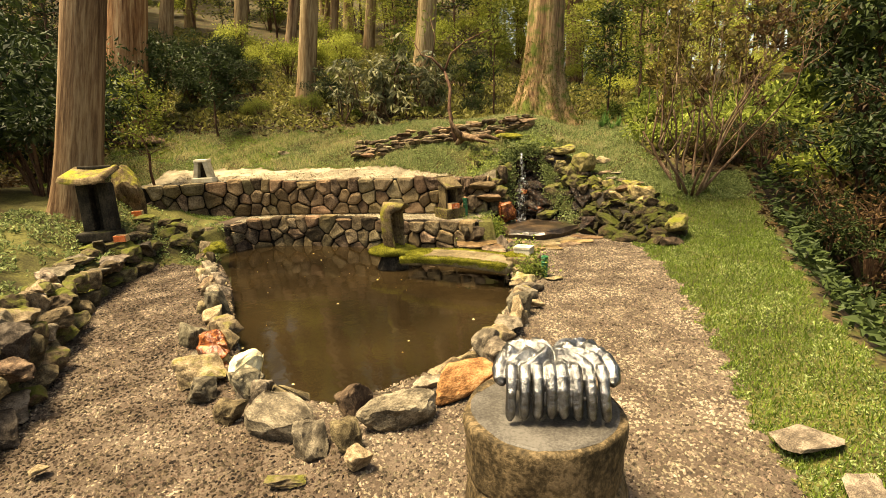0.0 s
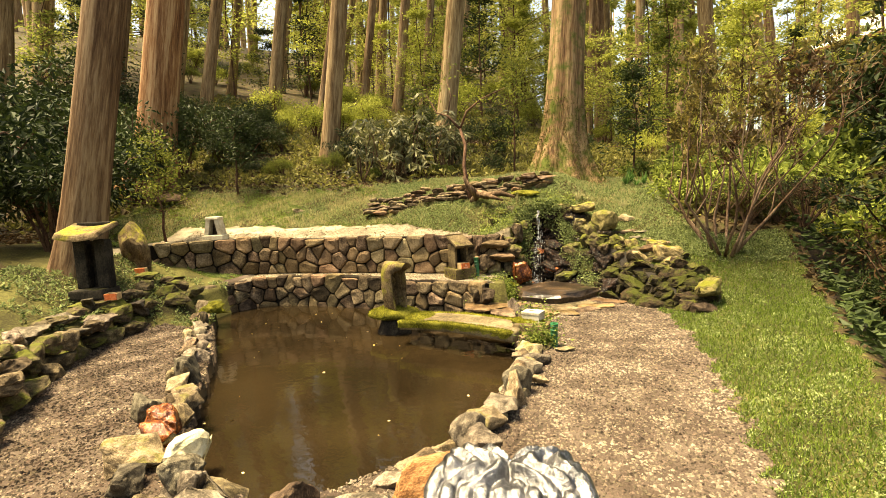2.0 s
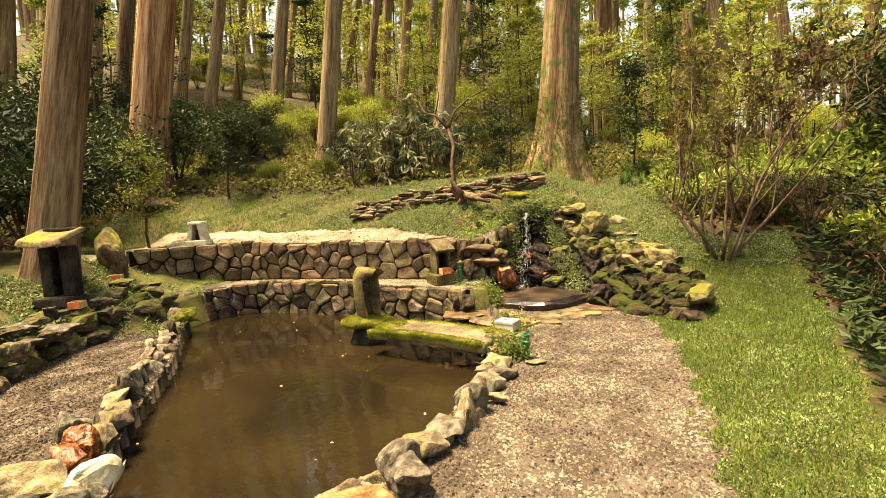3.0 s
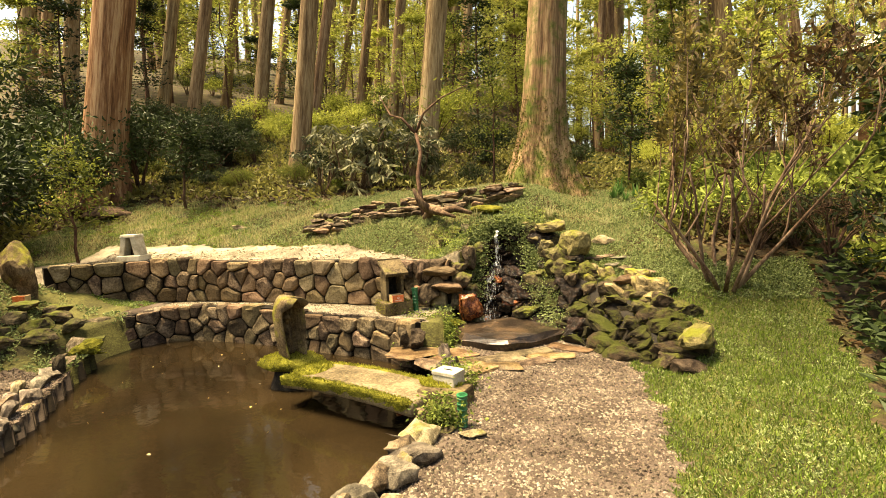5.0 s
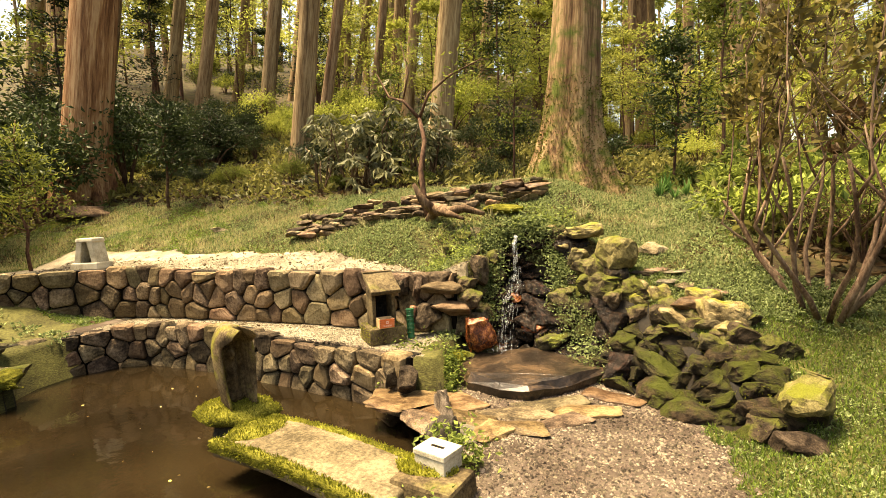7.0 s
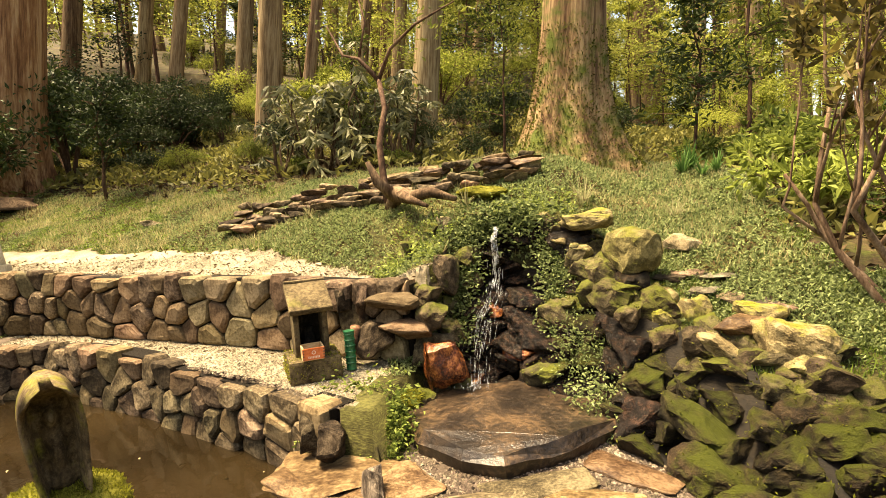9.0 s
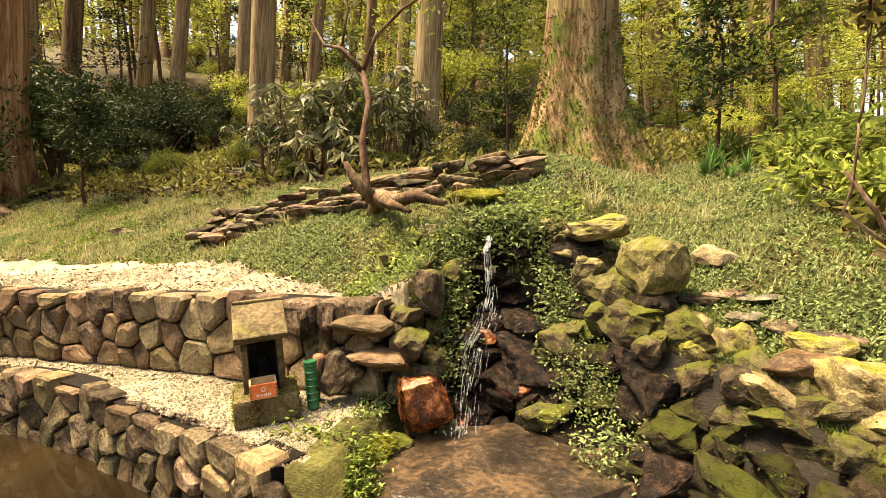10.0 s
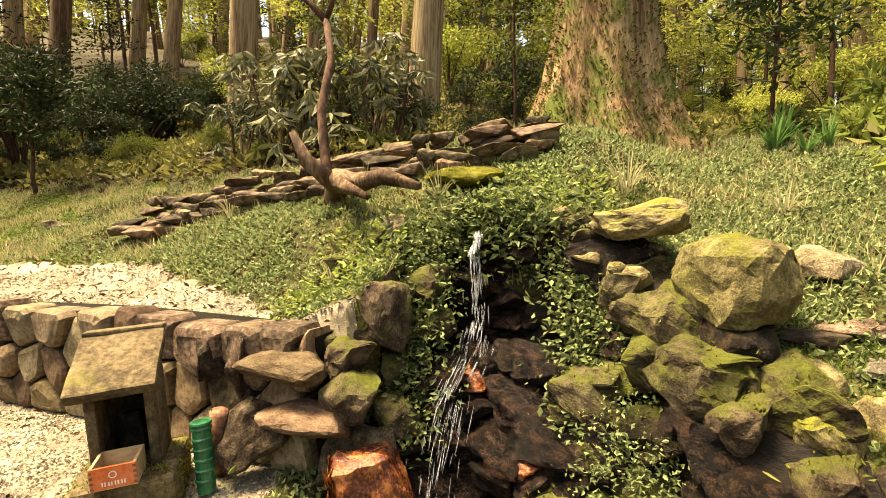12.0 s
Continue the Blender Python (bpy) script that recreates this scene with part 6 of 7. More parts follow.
# West of the pond the chips carry the shade in their colour.
scatter("damp_gravel_chips", (-3.8, 0.8, 2.2, 9.0), 4200, lambda X, Y, r: (zone(X, Y) == 0) & west_of(X, Y), 0.021, M_SHADECHIP, 19, "darker brown gravel chips west of the pond, shade put into their colour", "gravel", kind="chip")
scatter("pale_gravel_chips", (-4.8, 1.0, 8.4, 10.2), 5200, in_zone(1), 0.0125, M_WCHIP, 2, "pale cream gravel on the terrace and upper path", "gravel", kind="chip", lift=0.004)
lawn_keep = lambda X, Y, r: (zone(X, Y) == 2) & (X > 2.0) & (Y < 10.4) & (Y < face_line(X) + 1.2 + 3 * (X > 3.3))
scatter("lawn_blades", (1.6, 4.9, 2.0, 10.4), 6500, lawn_keep, 0.032, L_GRASS, 3, "short mossy grass of the side lawn", "grass", wide=0.09, kind="blade")
scatter("lawn_weeds", (1.6, 4.9, 2.0, 10.4), 5200, lawn_keep, 0.016, L_WEED, 4, "tiny clover-like leaves in the lawn", "ground cover", upright=0.5)
mound_keep = lambda X, Y, r: (zone(X, Y) == 2) & (Y > 9.0) & (X > -0.8 - 0.5 * (Y - 10)) & (patchy(X, Y, 0.4, -0.15, 1) | (r.random(len(X)) < 0.3))
scatter("mound_ground_cover", (-3, 4.6, 9.0, 12.7), 11000, mound_keep, 0.026, L_WEED, 5, "grey-green leafy ground cover over the mound", "ground cover", upright=0.7, lift=0.03)
west_keep = lambda X, Y, r: (zone(X, Y) == 2) & (Y > 9.2) & (X <= -0.5) & (patchy(X, Y, 0.6, -0.3, 2) | (r.random(len(X)) < 0.25))
scatter("west_lawn_cover", (-7, -0.4, 9.2, 12.8), 5500, west_keep, 0.025, L_WEED, 6, "low grass and moss on the west lawn", "ground cover", upright=0.8)
scatter("west_lawn_moss", (-7, -0.4, 9.2, 12.8), 3200, lambda X, Y, r: (zone(X, Y) == 2) & patchy(X, Y, 0.9, 0.0, 5), 0.026, L_GRASS, 7, "bright moss patches on the west lawn", "moss", upright=0.8)
scatter("bank_plants", (-5, -2.5, 3, 8.9), 1500, lambda X, Y, r: (zone(X, Y) == 2) & patchy(X, Y, 0.4, -0.1, 8), 0.04, L_WEED, 8, "small leafy plants between the bank stones", "ground cover", upright=0.7, lift=0.04)
fern_keep = lambda X, Y, r: ((Y - face_line(X)) > -0.25) & ((Y - face_line(X)) < 0.9) & (X > 0.5) & (X < 3.6) & ((X < 1.16) | (X > 1.72) | (Y > 9.98)) & patchy(X, Y, 0.33, np.where(X > 1.95, 1.3, -0.1), 11)
scatter("bank_ferns", (0.5, 3.6, 7.2, 10.4), 2300, fern_keep, 0.034, L_FERN, 9, "green ferny leaves hanging among the wet rocks", "ground cover", upright=0.4, lift=0.12)
scatter("path_litter", (-4.8, 1.0, 9.3, 10.3), 420, in_zone(1), 0.035, L_BROWN, 14, "brown needles and leaf crumbs on the pale gravel", "leaf litter", upright=0.1, wide=0.35)
scatter("mound_litter", (-7, 4.6, 9.6, 12.8), 1100, lambda X, Y, r: (zone(X, Y) == 2) & patchy(X, Y, 0.5, 0.0, 13), 0.045, L_BROWN, 15, "brown fallen needles on the lawn and mound", "leaf litter", upright=0.25, wide=0.3)
scatter("ravine_leaves", (2.8, 8, 0.5, 9.8), 420, lambda X, Y, r: (X > ravine_edge(Y) + 0.05) & (X < ravine_edge(Y) + 3), 0.09, L_DARK, 16, "dark ferny plants on the ravine side", "ground cover", upright=0.3, lift=0.2)
scatter("mound_dry_grass", (-7, 4.6, 9.6, 12.8), 2000, lambda X, Y, r: (zone(X, Y) == 2) & patchy(X, Y, 0.45, -0.1, 17), 0.07, L_STRAW, 17, "thin dry grass blades over the mound", "grass", wide=0.04, kind="blade")
scatter("lawn_clumps", (1.6, 4.9, 2.0, 10.4), 2600, lambda X, Y, r: lawn_keep(X, Y, r) & patchy(X, Y, 0.28, 0.1, 19), 0.022, L_WEED, 18, "brighter leafy clumps in the lawn", "ground cover", upright=0.6)
floor_keep = lambda X, Y, r: (zone(X, Y) == 3) & (Y > 8)
scatter("leaf_litter", (-12, 9, 8, 20), 260, floor_keep, 0.08, L_BROWN, 10, "fallen brown leaves on the forest floor", "leaf litter", upright=0.15)
scatter("forest_herbs", (-13, 10, 10, 24), 190, lambda X, Y, r: (zone(X, Y) == 3) & patchy(X, Y, 1.2, -0.4, 4), 0.12, L_UNDER, 11, "low herbs on the forest floor", "ground cover", upright=0.7, lift=0.15)
rng = np.random.default_rng(40)
X, Y = rng.uniform(-2.8, 1.0, 60), rng.uniform(4.2, 8.8, 60)
ok = inside(POND, X, Y)
at = np.stack([X[ok], Y[ok], np.full(ok.sum(), WATER_Z + 0.003)], 1)
way = rng.normal(size=(len(at), 3)) * np.array([1, 1, 0])
v, f = leaf_arrays(at, way, 0.025 * rng.uniform(0.5, 1.4, len(at)), 0.6, rng, 0.02)
tagged(new("floating_leaves", mesh_np("floating_leaves", v, f, M_FALLEN)), "pale fallen leaves floating on the pond", "leaf litter", kind="stuff")


# ---- falling water ----
rnd = random.Random(17)
fall_pts = [Vector((1.37, 9.90, 1.16)), Vector((1.37, 9.83, 1.08)), Vector((1.375, 9.81, 0.94)), Vector((1.38, 9.79, 0.80)), Vector((1.37, 9.72, 0.70)), Vector((1.34, 9.50, 0.60)), Vector((1.32, 9.36, 0.40)), Vector((1.31, 9.22, 0.17))]
strands = []
for _ in range(300):
    u = 6.9 * rnd.random() ** 1.35
    upper = u < 3.6
    a, b = fall_pts[int(u)], fall_pts[int(u) + 1]
    p = a.lerp(b, u - int(u)) + Vector((0.012 * math.sin(u * 5) + rnd.gauss(0, (0.006 + 0.004 * u) if upper else 0.042), -0.05 + rnd.gauss(0, 0.008), 0))
    way = (b - a).normalized() * rnd.uniform(0.02, 0.08 if upper else 0.15) + Vector((rnd.uniform(-0.006, 0.006), 0, 0))
    r0 = rnd.uniform(0.0008, 0.0032) if upper else rnd.uniform(0.0005, 0.0013)
    strands.append(tube_arrays([p, p + way * 0.3, p + way * 0.7, p + way], [r0 * 0.2, r0, r0 * 0.9, r0 * 0.15], 5))
for _ in range(60):
    a, d = rnd.uniform(0, math.tau), abs(rnd.gauss(0, 0.05))
    p = Vector((1.31 + d * math.cos(a), 9.16 + d * math.sin(a), 0.165 + rnd.uniform(0, 0.05)))
    strands.append(tube_arrays([p, p + Vector((0, 0, 0.006)), p + Vector((0, 0, 0.012))], [0.001, 0.0035, 0.001], 5))
v, f = joined(*strands)
tagged(new("waterfall", mesh_py("waterfall", v, f, M_FALL, True)), "thin white stream of water falling over dark rocks", "waterfall", kind="stuff")

# ---- rocks of the fall and of the bank ----
fall_rocks = thing("waterfall_rocks", "wet black and rust-red rocks stacked behind the fall", "rock face", pose(0, 0, 0))
for i in range(110):
    u = (i + rnd.random()) / 110
    x = rnd.uniform(0.98, 2.0)
    z = 0.06 + 1.06 * u
    y = (9.95 + 0.2 * (z - 0.68) if z > 0.66 else 9.36 + 0.5 * z) + rnd.uniform(-0.06, 0.03) + (0.07 if abs(x - 1.36) < 0.1 else 0) - 0.12 * smooth(0.15, 0.6, abs(x - 1.4))
    s = rnd.uniform(0.16, 0.32)
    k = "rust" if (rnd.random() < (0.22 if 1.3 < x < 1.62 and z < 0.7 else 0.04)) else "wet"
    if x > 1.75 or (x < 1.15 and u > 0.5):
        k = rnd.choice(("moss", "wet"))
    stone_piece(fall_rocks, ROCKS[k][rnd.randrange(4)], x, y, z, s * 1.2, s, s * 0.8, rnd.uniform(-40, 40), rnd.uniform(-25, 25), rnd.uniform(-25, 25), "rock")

for i in range(26):
    z = 0.1 + 0.95 * rnd.random()
    s = rnd.uniform(0.16, 0.28)
    stone_piece(fall_rocks, ROCKS["moss"][rnd.randrange(4)], rnd.uniform(0.95, 1.2), 9.22 + 0.62 * z + rnd.uniform(-0.05, 0.05), z, s, s, s * 0.9, rnd.uniform(0, 360), rnd.uniform(-25, 25), 0, "rock")


def hanging(name, count, box, size, mat, seed, label, lean=0.55, y0=9.12):
    """Small leaves in tufts over the rock face between the heights given."""
    g = np.random.default_rng(seed)
    x0, x1, z0, z1 = box
    tx, tz = g.uniform(x0, x1, count // 30), g.uniform(z0, z1, count // 30)
    pick = g.integers(0, len(tx), count)
    X = tx[pick] + g.normal(size=count) * 0.06
    Z = tz[pick] + g.normal(size=count) * 0.06
    Y = y0 + lean * Z + g.uniform(-0.06, 0.08, count)
    way = g.normal(size=(count, 3)) * np.array([0.8, 0.5, 0.5]) + np.array([0, -0.7, 0.1])
    v, f = leaf_arrays(np.stack([X, Y, Z], 1), way, size * g.uniform(0.5, 1.5, count), 0.5, g)
    tagged(new(name, mesh_np(name, v, f, mat)), label, "ground cover", kind="stuff")


hanging("hanging_ferns", 6000, (0.9, 1.2, 0.4, 1.18), 0.03, L_WEED, 61, "pale green plants hanging beside the waterfall", 0.6, 9.18)
hanging("hanging_ferns", 4200, (1.72, 2.02, 0.5, 1.02), 0.03, L_WEED, 62, "lush green plants hanging beside the waterfall", 0.75, 9.1)
hanging("hanging_ferns", 1500, (1.85, 2.15, 0.25, 0.6), 0.021, L_WEED, 66, "lush green plants trailing over the dark rocks", 0.75, 8.98)
hanging("hanging_ferns", 1000, (1.95, 2.3, 0.06, 0.24), 0.03, L_WEED, 65, "small ferny plants at the foot of the bank", 0.9, 8.82)
hanging("hanging_ferns", 2600, (1.15, 1.9, 1.08, 1.25), 0.04, L_WEED, 63, "leafy ground cover over the lip of the fall", 0.3, 9.6)
hanging("hanging_ferns", 4500, (0.5, 1.0, 0.02, 0.24), 0.034, L_FERN, 64, "small plants below the shrine ledge", 0.9, 8.5)

hanging("bridge_end_plants", 900, (1.24, 1.46, 0.02, 0.16), 0.035, L_FERN, 67, "small bright leafy plants round the bridge end", 0.0, 6.7)
hanging("bridge_end_plants", 700, (1.22, 1.42, 0.02, 0.2), 0.035, L_FERN, 68, "small bright leafy plants round the bridge end", 0.0, 7.42)

bank = thing("rock_bank", "sloping bank of moss-covered rocks beside the gravel", "rock bank", pose(0, 0, 0))
for row in range(10):
    q = (row + 0.2) / 9.4
    x = 1.95 + rnd.uniform(0, 0.15)
    while x < 3.3:
        s = rnd.uniform(0.17, 0.34) * (1.1 - 0.25 * q)
        y = float(face_line(x)) + q * float(face_width(x)) + rnd.uniform(-0.03, 0.03)
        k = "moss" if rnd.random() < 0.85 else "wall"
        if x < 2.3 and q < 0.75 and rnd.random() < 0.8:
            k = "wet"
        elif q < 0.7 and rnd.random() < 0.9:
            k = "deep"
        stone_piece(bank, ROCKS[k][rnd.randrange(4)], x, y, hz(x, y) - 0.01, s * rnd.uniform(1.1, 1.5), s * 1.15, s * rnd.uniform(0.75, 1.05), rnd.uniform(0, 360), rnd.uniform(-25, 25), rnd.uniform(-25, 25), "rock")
        x += s * 0.8
for i in range(16):
    x, y = rnd.uniform(1.95, 2.3), rnd.uniform(9.2, 9.6)
    s = rnd.uniform(0.2, 0.32)
    stone_piece(bank, ROCKS["moss" if i % 3 else "wet"][i % 4], x, y, hz(x, y) - 0.02, s * 1.2, s, s, rnd.uniform(0, 360), rnd.uniform(-25, 25), rnd.uniform(-25, 25), "rock")
# the stones that crown the bank, each as it lies: x, y, z, width, height
CREST = [(2.04, 9.8, 1.2, 0.43, 0.16), (1.75, 9.96, 1.2, 0.24, 0.15), (1.8, 9.79, 1.02, 0.24, 0.14), (1.99, 9.67, 0.97, 0.22, 0.16), (2.39, 9.52, 1.0, 0.14, 0.15), (2.28, 9.42, 0.77, 0.23, 0.2), (2.4, 9.33, 0.7, 0.3, 0.18),
         (2.47, 9.2, 0.62, 0.23, 0.2), (2.6, 9.22, 0.68, 0.23, 0.2), (2.71, 9.0, 0.5, 0.46, 0.2), (2.32, 9.22, 0.46, 0.32, 0.22), (2.94, 9.15, 0.68, 0.34, 0.17), (3.03, 8.95, 0.6, 0.44, 0.28), (2.88, 8.92, 0.46, 0.23, 0.23), (2.99, 8.82, 0.43, 0.33, 0.3)]
CREST_STONE = noise_mat("lichen_stone", [(0.06, 0.045, 0.022), (0.16, 0.125, 0.06), (0.29, 0.235, 0.12)], 5, 45, obj=0.25, bump=0.8, moss=(0.23, 0.22, 0.035), moss_amount=0.5)
crest_mesh = [rock_mesh("rock", 380 + i, CREST_STONE, 14, 0.8, 0.05, 0.05) for i in range(4)]
for i, (x, y, z, a, b) in enumerate(CREST):
    stone_piece(bank, crest_mesh[i % 4], x, y + 0.06, z - 0.02, a * 1.0, a * 0.85, b * 1.25, rnd.uniform(-30, 30), rnd.uniform(-12, 12), 22 if i in (9, 12) else rnd.uniform(-12, 12), "rock")
for i, (x, y) in enumerate([(2.49, 9.55), (2.7, 9.45), (2.84, 9.4), (2.93, 9.35), (2.62, 9.6), (2.78, 9.55), (3.05, 9.3)]):
    stone_piece(bank, SLABS["rim" if i % 2 else "wall"][i % 4], x, y, hz(x, y) + 0.0, 0.27, 0.2, 0.13, 40 * i, rnd.uniform(-6, 6), rnd.uniform(-6, 6), "slate")
for i in range(24):
    u = i / 23
    x, y = 0.72 + 1.3 * u + rnd.uniform(-0.06, 0.06), 9.9 + 0.16 * math.sin(u * 3.1) + rnd.uniform(-0.06, 0.06)
    if abs(x - 1.37) < 0.14:
        continue
    s = rnd.uniform(0.14, 0.28)
    stone_piece(bank, ROCKS["moss"][rnd.randrange(4)], x, y, hz(x, y) + 0.03, s * 1.2, s, s * 0.7, rnd.uniform(0, 360), 0, rnd.uniform(-14, 14), "rock")
M_YELLOW = noise_mat("yellow_mossy_rock", [(0.06, 0.05, 0.022), (0.13, 0.108, 0.045), (0.22, 0.185, 0.085)], 5, 45, bump=0.9, moss=(0.15, 0.15, 0.022), moss_amount=0.55)
yel = [rock_mesh("rock", 340 + i, M_YELLOW, 18, 0.85, 0.09, 0.04) for i in range(3)]
lone_stone(yel[0], 2.28, 9.5, 0.98, 0.42, 0.36, 0.42, 20, "large yellow-green mossy boulder on the bank")
lone_stone(yel[1], 3.2, 8.02, 0.3, 0.36, 0.32, 0.3, 60, "round yellow-green mossy boulder at the foot of the bank")
lone_stone(SLABS["tan"][1], 2.64, 9.85, 0.98, 0.3, 0.24, 0.3, 30, "pale flat stone on the mound", 15)
lone_stone(SLABS["flag"][0], 2.81, 9.09, 0.62, 0.36, 0.26, 0.3, 10, "reddish-brown slate on the bank")
lone_stone(ROCKS["tan"][0], 0.96, 9.9, 1.18, 0.13, 0.12, 0.18, 10, "small yellow stone beside the spring")
lone_stone(ROCKS["tan"][2], -3.15, 11.15, 1.27, 0.26, 0.2, 0.16, 10, "pale stone in the west lawn")
lone_stone(rock_mesh("rock", 360, M_WALLTAN, 16, 0.6, 0.05, 0.03), 0.78, 9.24, 0.73, 0.46, 0.24, 0.2, -2, "long brown boulder at the end of the upper wall")
lone_stone(rock_mesh("rock", 361, M_WALLTAN, 16, 0.6, 0.05, 0.03), 0.84, 9.2, 0.53, 0.44, 0.28, 0.27, -6, "long brown boulder at the end of the upper wall")
lone_stone(rock_mesh("rock", 362, M_WALL, 16, 0.8, 0.05, 0.04), 0.62, 9.2, 0.45, 0.3, 0.24, 0.36, 20, "dark boulder at the end of the upper wall", 0, 25)
for i, (x, y, z, a, b, c, rz) in enumerate([(0.50, 9.31, 0.70, 0.17, 0.18, 0.36, 10), (0.34, 9.34, 0.72, 0.16, 0.16, 0.28, 50), (0.98, 9.36, 0.74, 0.22, 0.28, 0.2, 0), (1.0, 9.3, 0.6, 0.26, 0.3, 0.32, 30), (1.0, 9.28, 0.38, 0.28, 0.3, 0.3, 70), (0.92, 9.46, 0.78, 0.26, 0.22, 0.16, 20), (1.02, 9.55, 0.85, 0.3, 0.3, 0.4, 80), (0.70, 8.44, -0.08, 0.3, 0.26, 0.3, 60), (0.68, 8.42, 0.12, 0.3, 0.28, 0.34, 10), (0.56, 8.5, 0.16, 0.26, 0.22, 0.28, 40), (0.86, 8.62, -0.02, 0.3, 0.3, 0.24, 10), (0.95, 9.02, 0.12, 0.24, 0.26, 0.26, 70)]):
    lone_stone(ROCKS["wall" if i in (0, 1, 4, 7, 8, 9) else "moss"][i % 4], x, y, z, a, b, c, rz, "rough brown stone at the end of a wall")
lone_stone(rock_mesh("rock", 364, M_MOSSY, 18, 0.35, 0.08, 0.05), 1.18, 10.38, 1.42, 0.56, 0.26, 0.3, -4, "long moss-covered slab lying on the mound")
fuzz(lone_stone(rock_mesh("rock", 363, M_MOSSY, 18, 0.5, 0.08, 0.05), 0.68, 8.82, 0.17, 0.8, 0.34, 0.26, 14, "mossy ledge stone below the shrine"), 1500, 0.05, L_MOSS, 12)
lone_stone(SLABS["wall"][1], 3.42, 9.18, 0.5, 0.13, 0.1, 0.5, 30, "small upright grey stone by the azalea", 0, 70)

# ---- moss growing on the bank's rocks ----
def nap(parent, per, size, mat, seed, label):
    g = np.random.default_rng(seed)
    ats, ways = [], []
    for ob in parent.children:
        if ob.data.materials[0] not in (M_MOSSROCK, M_DEEPROCK):
            continue
        co = np.array([v.co for v in ob.data.vertices])
        nor = np.array([v.normal for v in ob.data.vertices])
        m = np.array(ob.matrix_basis)
        co, nor = co @ m[:3, :3].T + m[:3, 3], nor @ m[:3, :3].T
        nor /= np.linalg.norm(nor, axis=1, keepdims=True) + 1e-9
        ok = np.flatnonzero((nor[:, 2] > 0.05) & (wobble(co[:, 0] + co[:, 2], co[:, 1], 0.12, seed) > -0.3))
        if len(ok):
            pick = g.choice(ok, per)
            ats.append(co[pick] + g.normal(size=(per, 3)) * 0.012)
            ways.append(nor[pick] * 0.6 + g.normal(size=(per, 3)) * 0.6)
    ats, ways = np.concatenate(ats), np.concatenate(ways)
    v, f = leaf_arrays(ats, ways, size * g.uniform(0.5, 1.5, len(ats)), 0.45, g)
    return tagged(new("moss_cover", mesh_np("moss_cover", v, f, mat)), label, "moss", kind="stuff")


nap(bank, 60, 0.014, L_DEEPMOSS, 71, "short yellow-green moss on the bank rocks")
nap(fall_rocks, 70, 0.015, L_DEEPMOSS, 72, "short moss on the rocks beside the fall")

# ---- dry-laid slates on the mound ----
ledge = thing("slate_ledge", "low dry-laid ledge of dark flat slates on the mound", "stone ledge", pose(0, 0, 0))
LEDGE = [(-1.5, 10.62), (-1.0, 10.5), (-0.6, 10.72), (0.2, 10.62), (0.9, 10.58), (1.6, 10.68)]
for layer in range(6):
    s = 0.0
    while s < line_length(LEDGE):
        p, t, o = line_at(LEDGE, s)
        a = rnd.uniform(0.16, 0.38)
        x, y = p.x + rnd.uniform(-0.06, 0.06), p.y + rnd.uniform(-0.1, 0.1) + 0.06 * layer
        if rnd.random() < 1.0 - 0.07 * layer:
            stone_piece(ledge, SLABS["wall" if rnd.random() < 0.7 else "flag"][rnd.randrange(4)], x, y, hz(p.x, p.y) + 0.05 + 0.042 * layer, a, a * 0.7, 0.2, rnd.uniform(-30, 30), rnd.uniform(-8, 8), rnd.uniform(-8, 8), "slate")
        s += a * 0.75

# ---- pond edge and the west bank ----
course(pond_rim, rim_left, 0.34, 31, ("rim", "rim", "tan", "wall"), 0.2, 3, -0.24, 0.10)
course(pond_rim, [(-0.8, 4.68), (-1.02, 4.98), (-1.2, 5.25)], 0.3, 32, ("tan", "rim", "rust"), 0.15, 3, -0.2, 0.12)
course(pond_rim, rim_right, 0.26, 33, ("rim", "rim", "tan", "wall"), 0.2, 3, -0.24, 0.10)
course(pond_rim, [(0.1, 4.18), (-0.55, 4.42), (-0.78, 4.65)], 0.2, 34, ("wall", "rim"), 0.2, 2, -0.26, 0.0)
course(pond_rim, [(0.78, 4.88), (0.5, 4.56), (0.28, 4.36), (0.1, 4.18)], 0.2, 35, ("wall", "rim"), 0.2, 2, -0.26, 0.0)
course(pond_rim, [(0.9, 8.1), (1.05, 7.7), (1.1, 7.25), (1.12, 6.65)], 0.26, 36, ("rim", "moss", "wall"), 0.2, 2, -0.22, 0.06)
west_bank = thing("west_bank_stones", "rough dry-laid bank of brown and mossy stones beside the path", "rock bank", pose(0, 0, 0))
course(west_bank, LEFT, 0.04, 37, ("wall", "moss", "rim", "moss"), 0.22, 2, -0.05, 0.36, (0.28, 0.5), "rock")
course(west_bank, [(x - 0.22, y + 0.1) for x, y in LEFT], 0.1, 38, ("moss", "wall", "rim"), 0.3, 1, 0.3, 0.45, (0.22, 0.42), "rock")
course(west_bank, [(x - 0.14, y + 0.05) for x, y in LEFT[:6]], 0.06, 39, ("wall", "rim", "tan", "moss"), 0.24, 1, 0.24, 0.5, (0.24, 0.44), "rock")
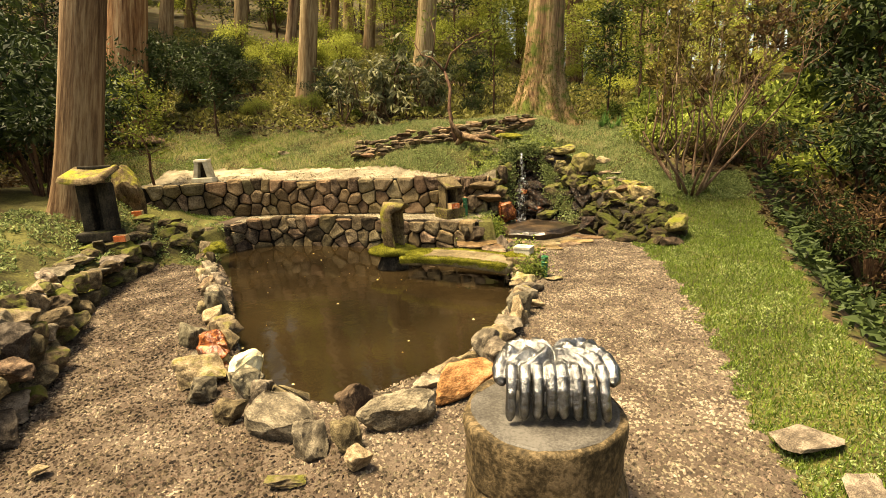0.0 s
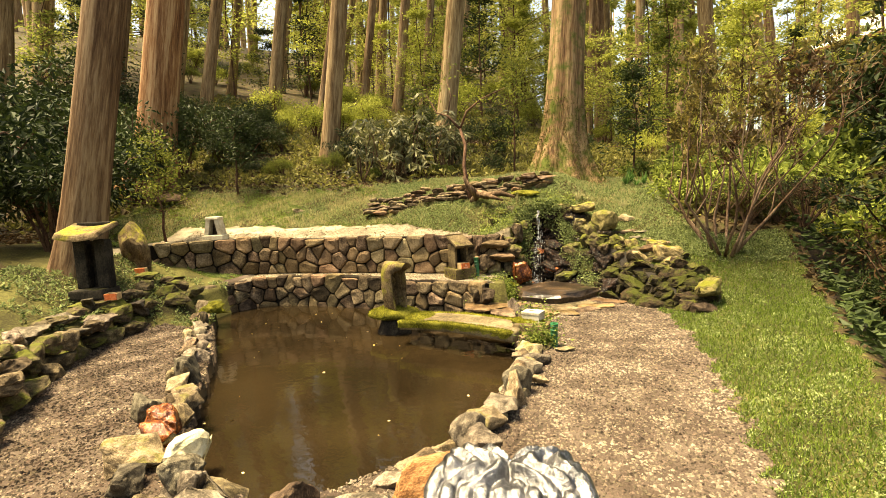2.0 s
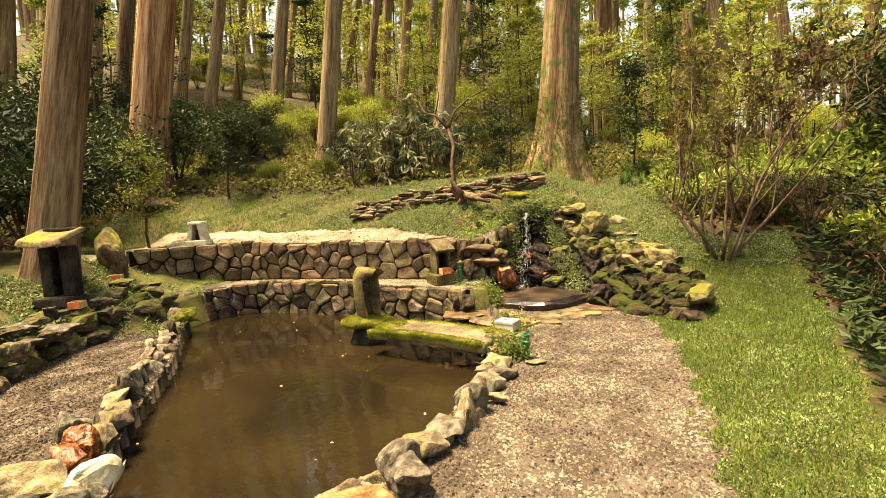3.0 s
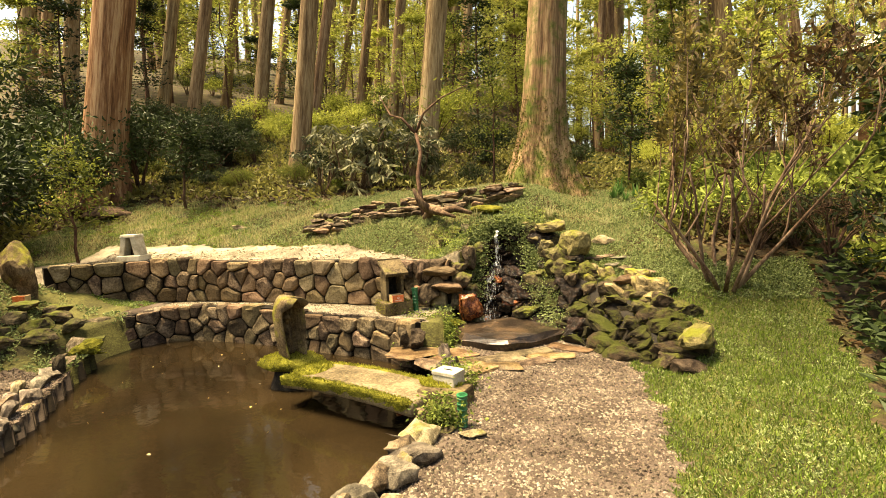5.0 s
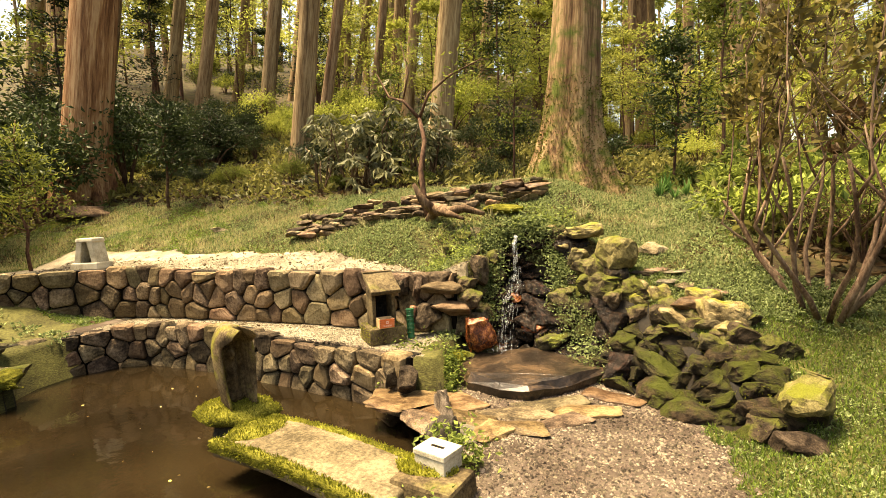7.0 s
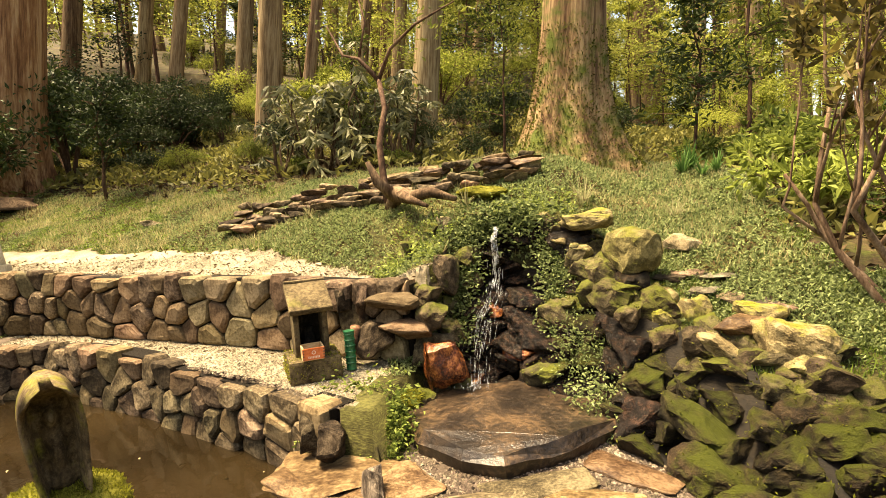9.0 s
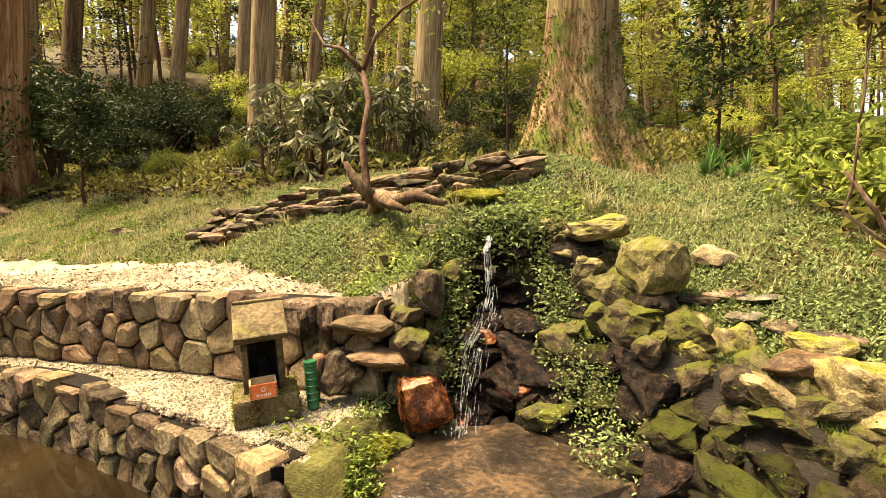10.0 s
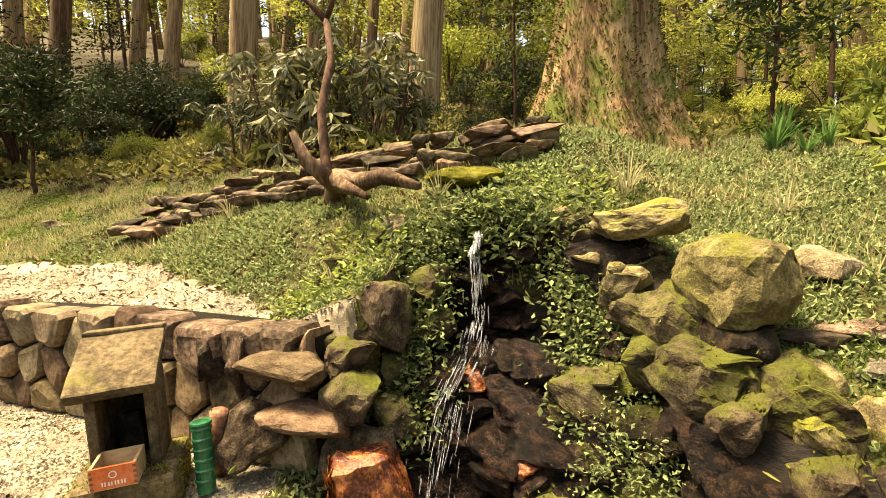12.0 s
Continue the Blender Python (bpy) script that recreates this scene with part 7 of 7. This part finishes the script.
for i, (x, y, s) in enumerate([(-3.5, 7.5, 0.34), (-3.25, 7.75, 0.3), (-3.05, 8.1, 0.36), (-3.3, 8.1, 0.3), (-3.5, 7.9, 0.36), (-3.75, 7.6, 0.3), (-3.6, 7.0, 0.3), (-3.75, 6.9, 0.32), (-3.65, 8.3, 0.3), (-3.95, 8.0, 0.3), (-3.9, 8.5, 0.34), (-4.15, 8.3, 0.3)]):
    stone_piece(west_bank, ROCKS["moss"][i % 4], x, y, hz(x, y) + 0.06, s * 1.2, s, s * 0.7, 37 * i)
lone_stone(rock_mesh("rock", 350, M_ORANGE, 16, 0.7, 0.07, 0.03), -2.2, 4.3, 0.22, 0.34, 0.3, 0.34, 30, "orange-brown stone in the west bank")
fuzz(lone_stone(rock_mesh("rock", 351, M_MOSSY, 16, 0.7, 0.09, 0.03), -3.0, 8.0, 0.1, 0.46, 0.42, 0.3, 30, "moss-covered boulder at the pond's corner"), 1500, 0.05, L_MOSS, 13)

# ---- temple hall far among the trees ----
hall = thing("temple_hall", "distant timber hall with a pale tiled roof behind the trees", "building", pose(21.0, 31.0, hz(21, 31.0) - 0.3, 0, 0, 30))
part("wall", block(8, 6, 4.3, (0, 0, 0), 0.03), M_TIMBER, hall)
rb = block(10.5, 8.5, 1.7, (0, 0, 4.25), 0.05, 0.45)
part("roof", rb, M_ROOF, hall, "pale tiled roof")
part("eave", block(10.7, 8.7, 0.16, (0, 0, 4.13), 0.03), M_TIMBER, hall)
for k in range(5):
    part("window", block(0.9, 0.1, 1.4, (-3.2 + 1.6 * k, -3.02, 1.6), 0.02), M_PAINT, hall, "pale paper window")

# ---- wall pieces ----
M_WALLOLIVE = noise_mat("wall_stone_olive", [(0.07, 0.052, 0.03), (0.14, 0.108, 0.062), (0.22, 0.175, 0.108)], 5, 45, obj=0.4, bump=0.8)
rubble(wall_upper, UPPER, 0.29, up_top, 3, 0.19, 11, (M_WALLTAN, M_WALL, M_WALLOLIVE))
rubble(wall_lower, LOWER, -0.22, low_top, 3, 0.21, 12, (M_WALL, M_WALLTAN, M_WALL))
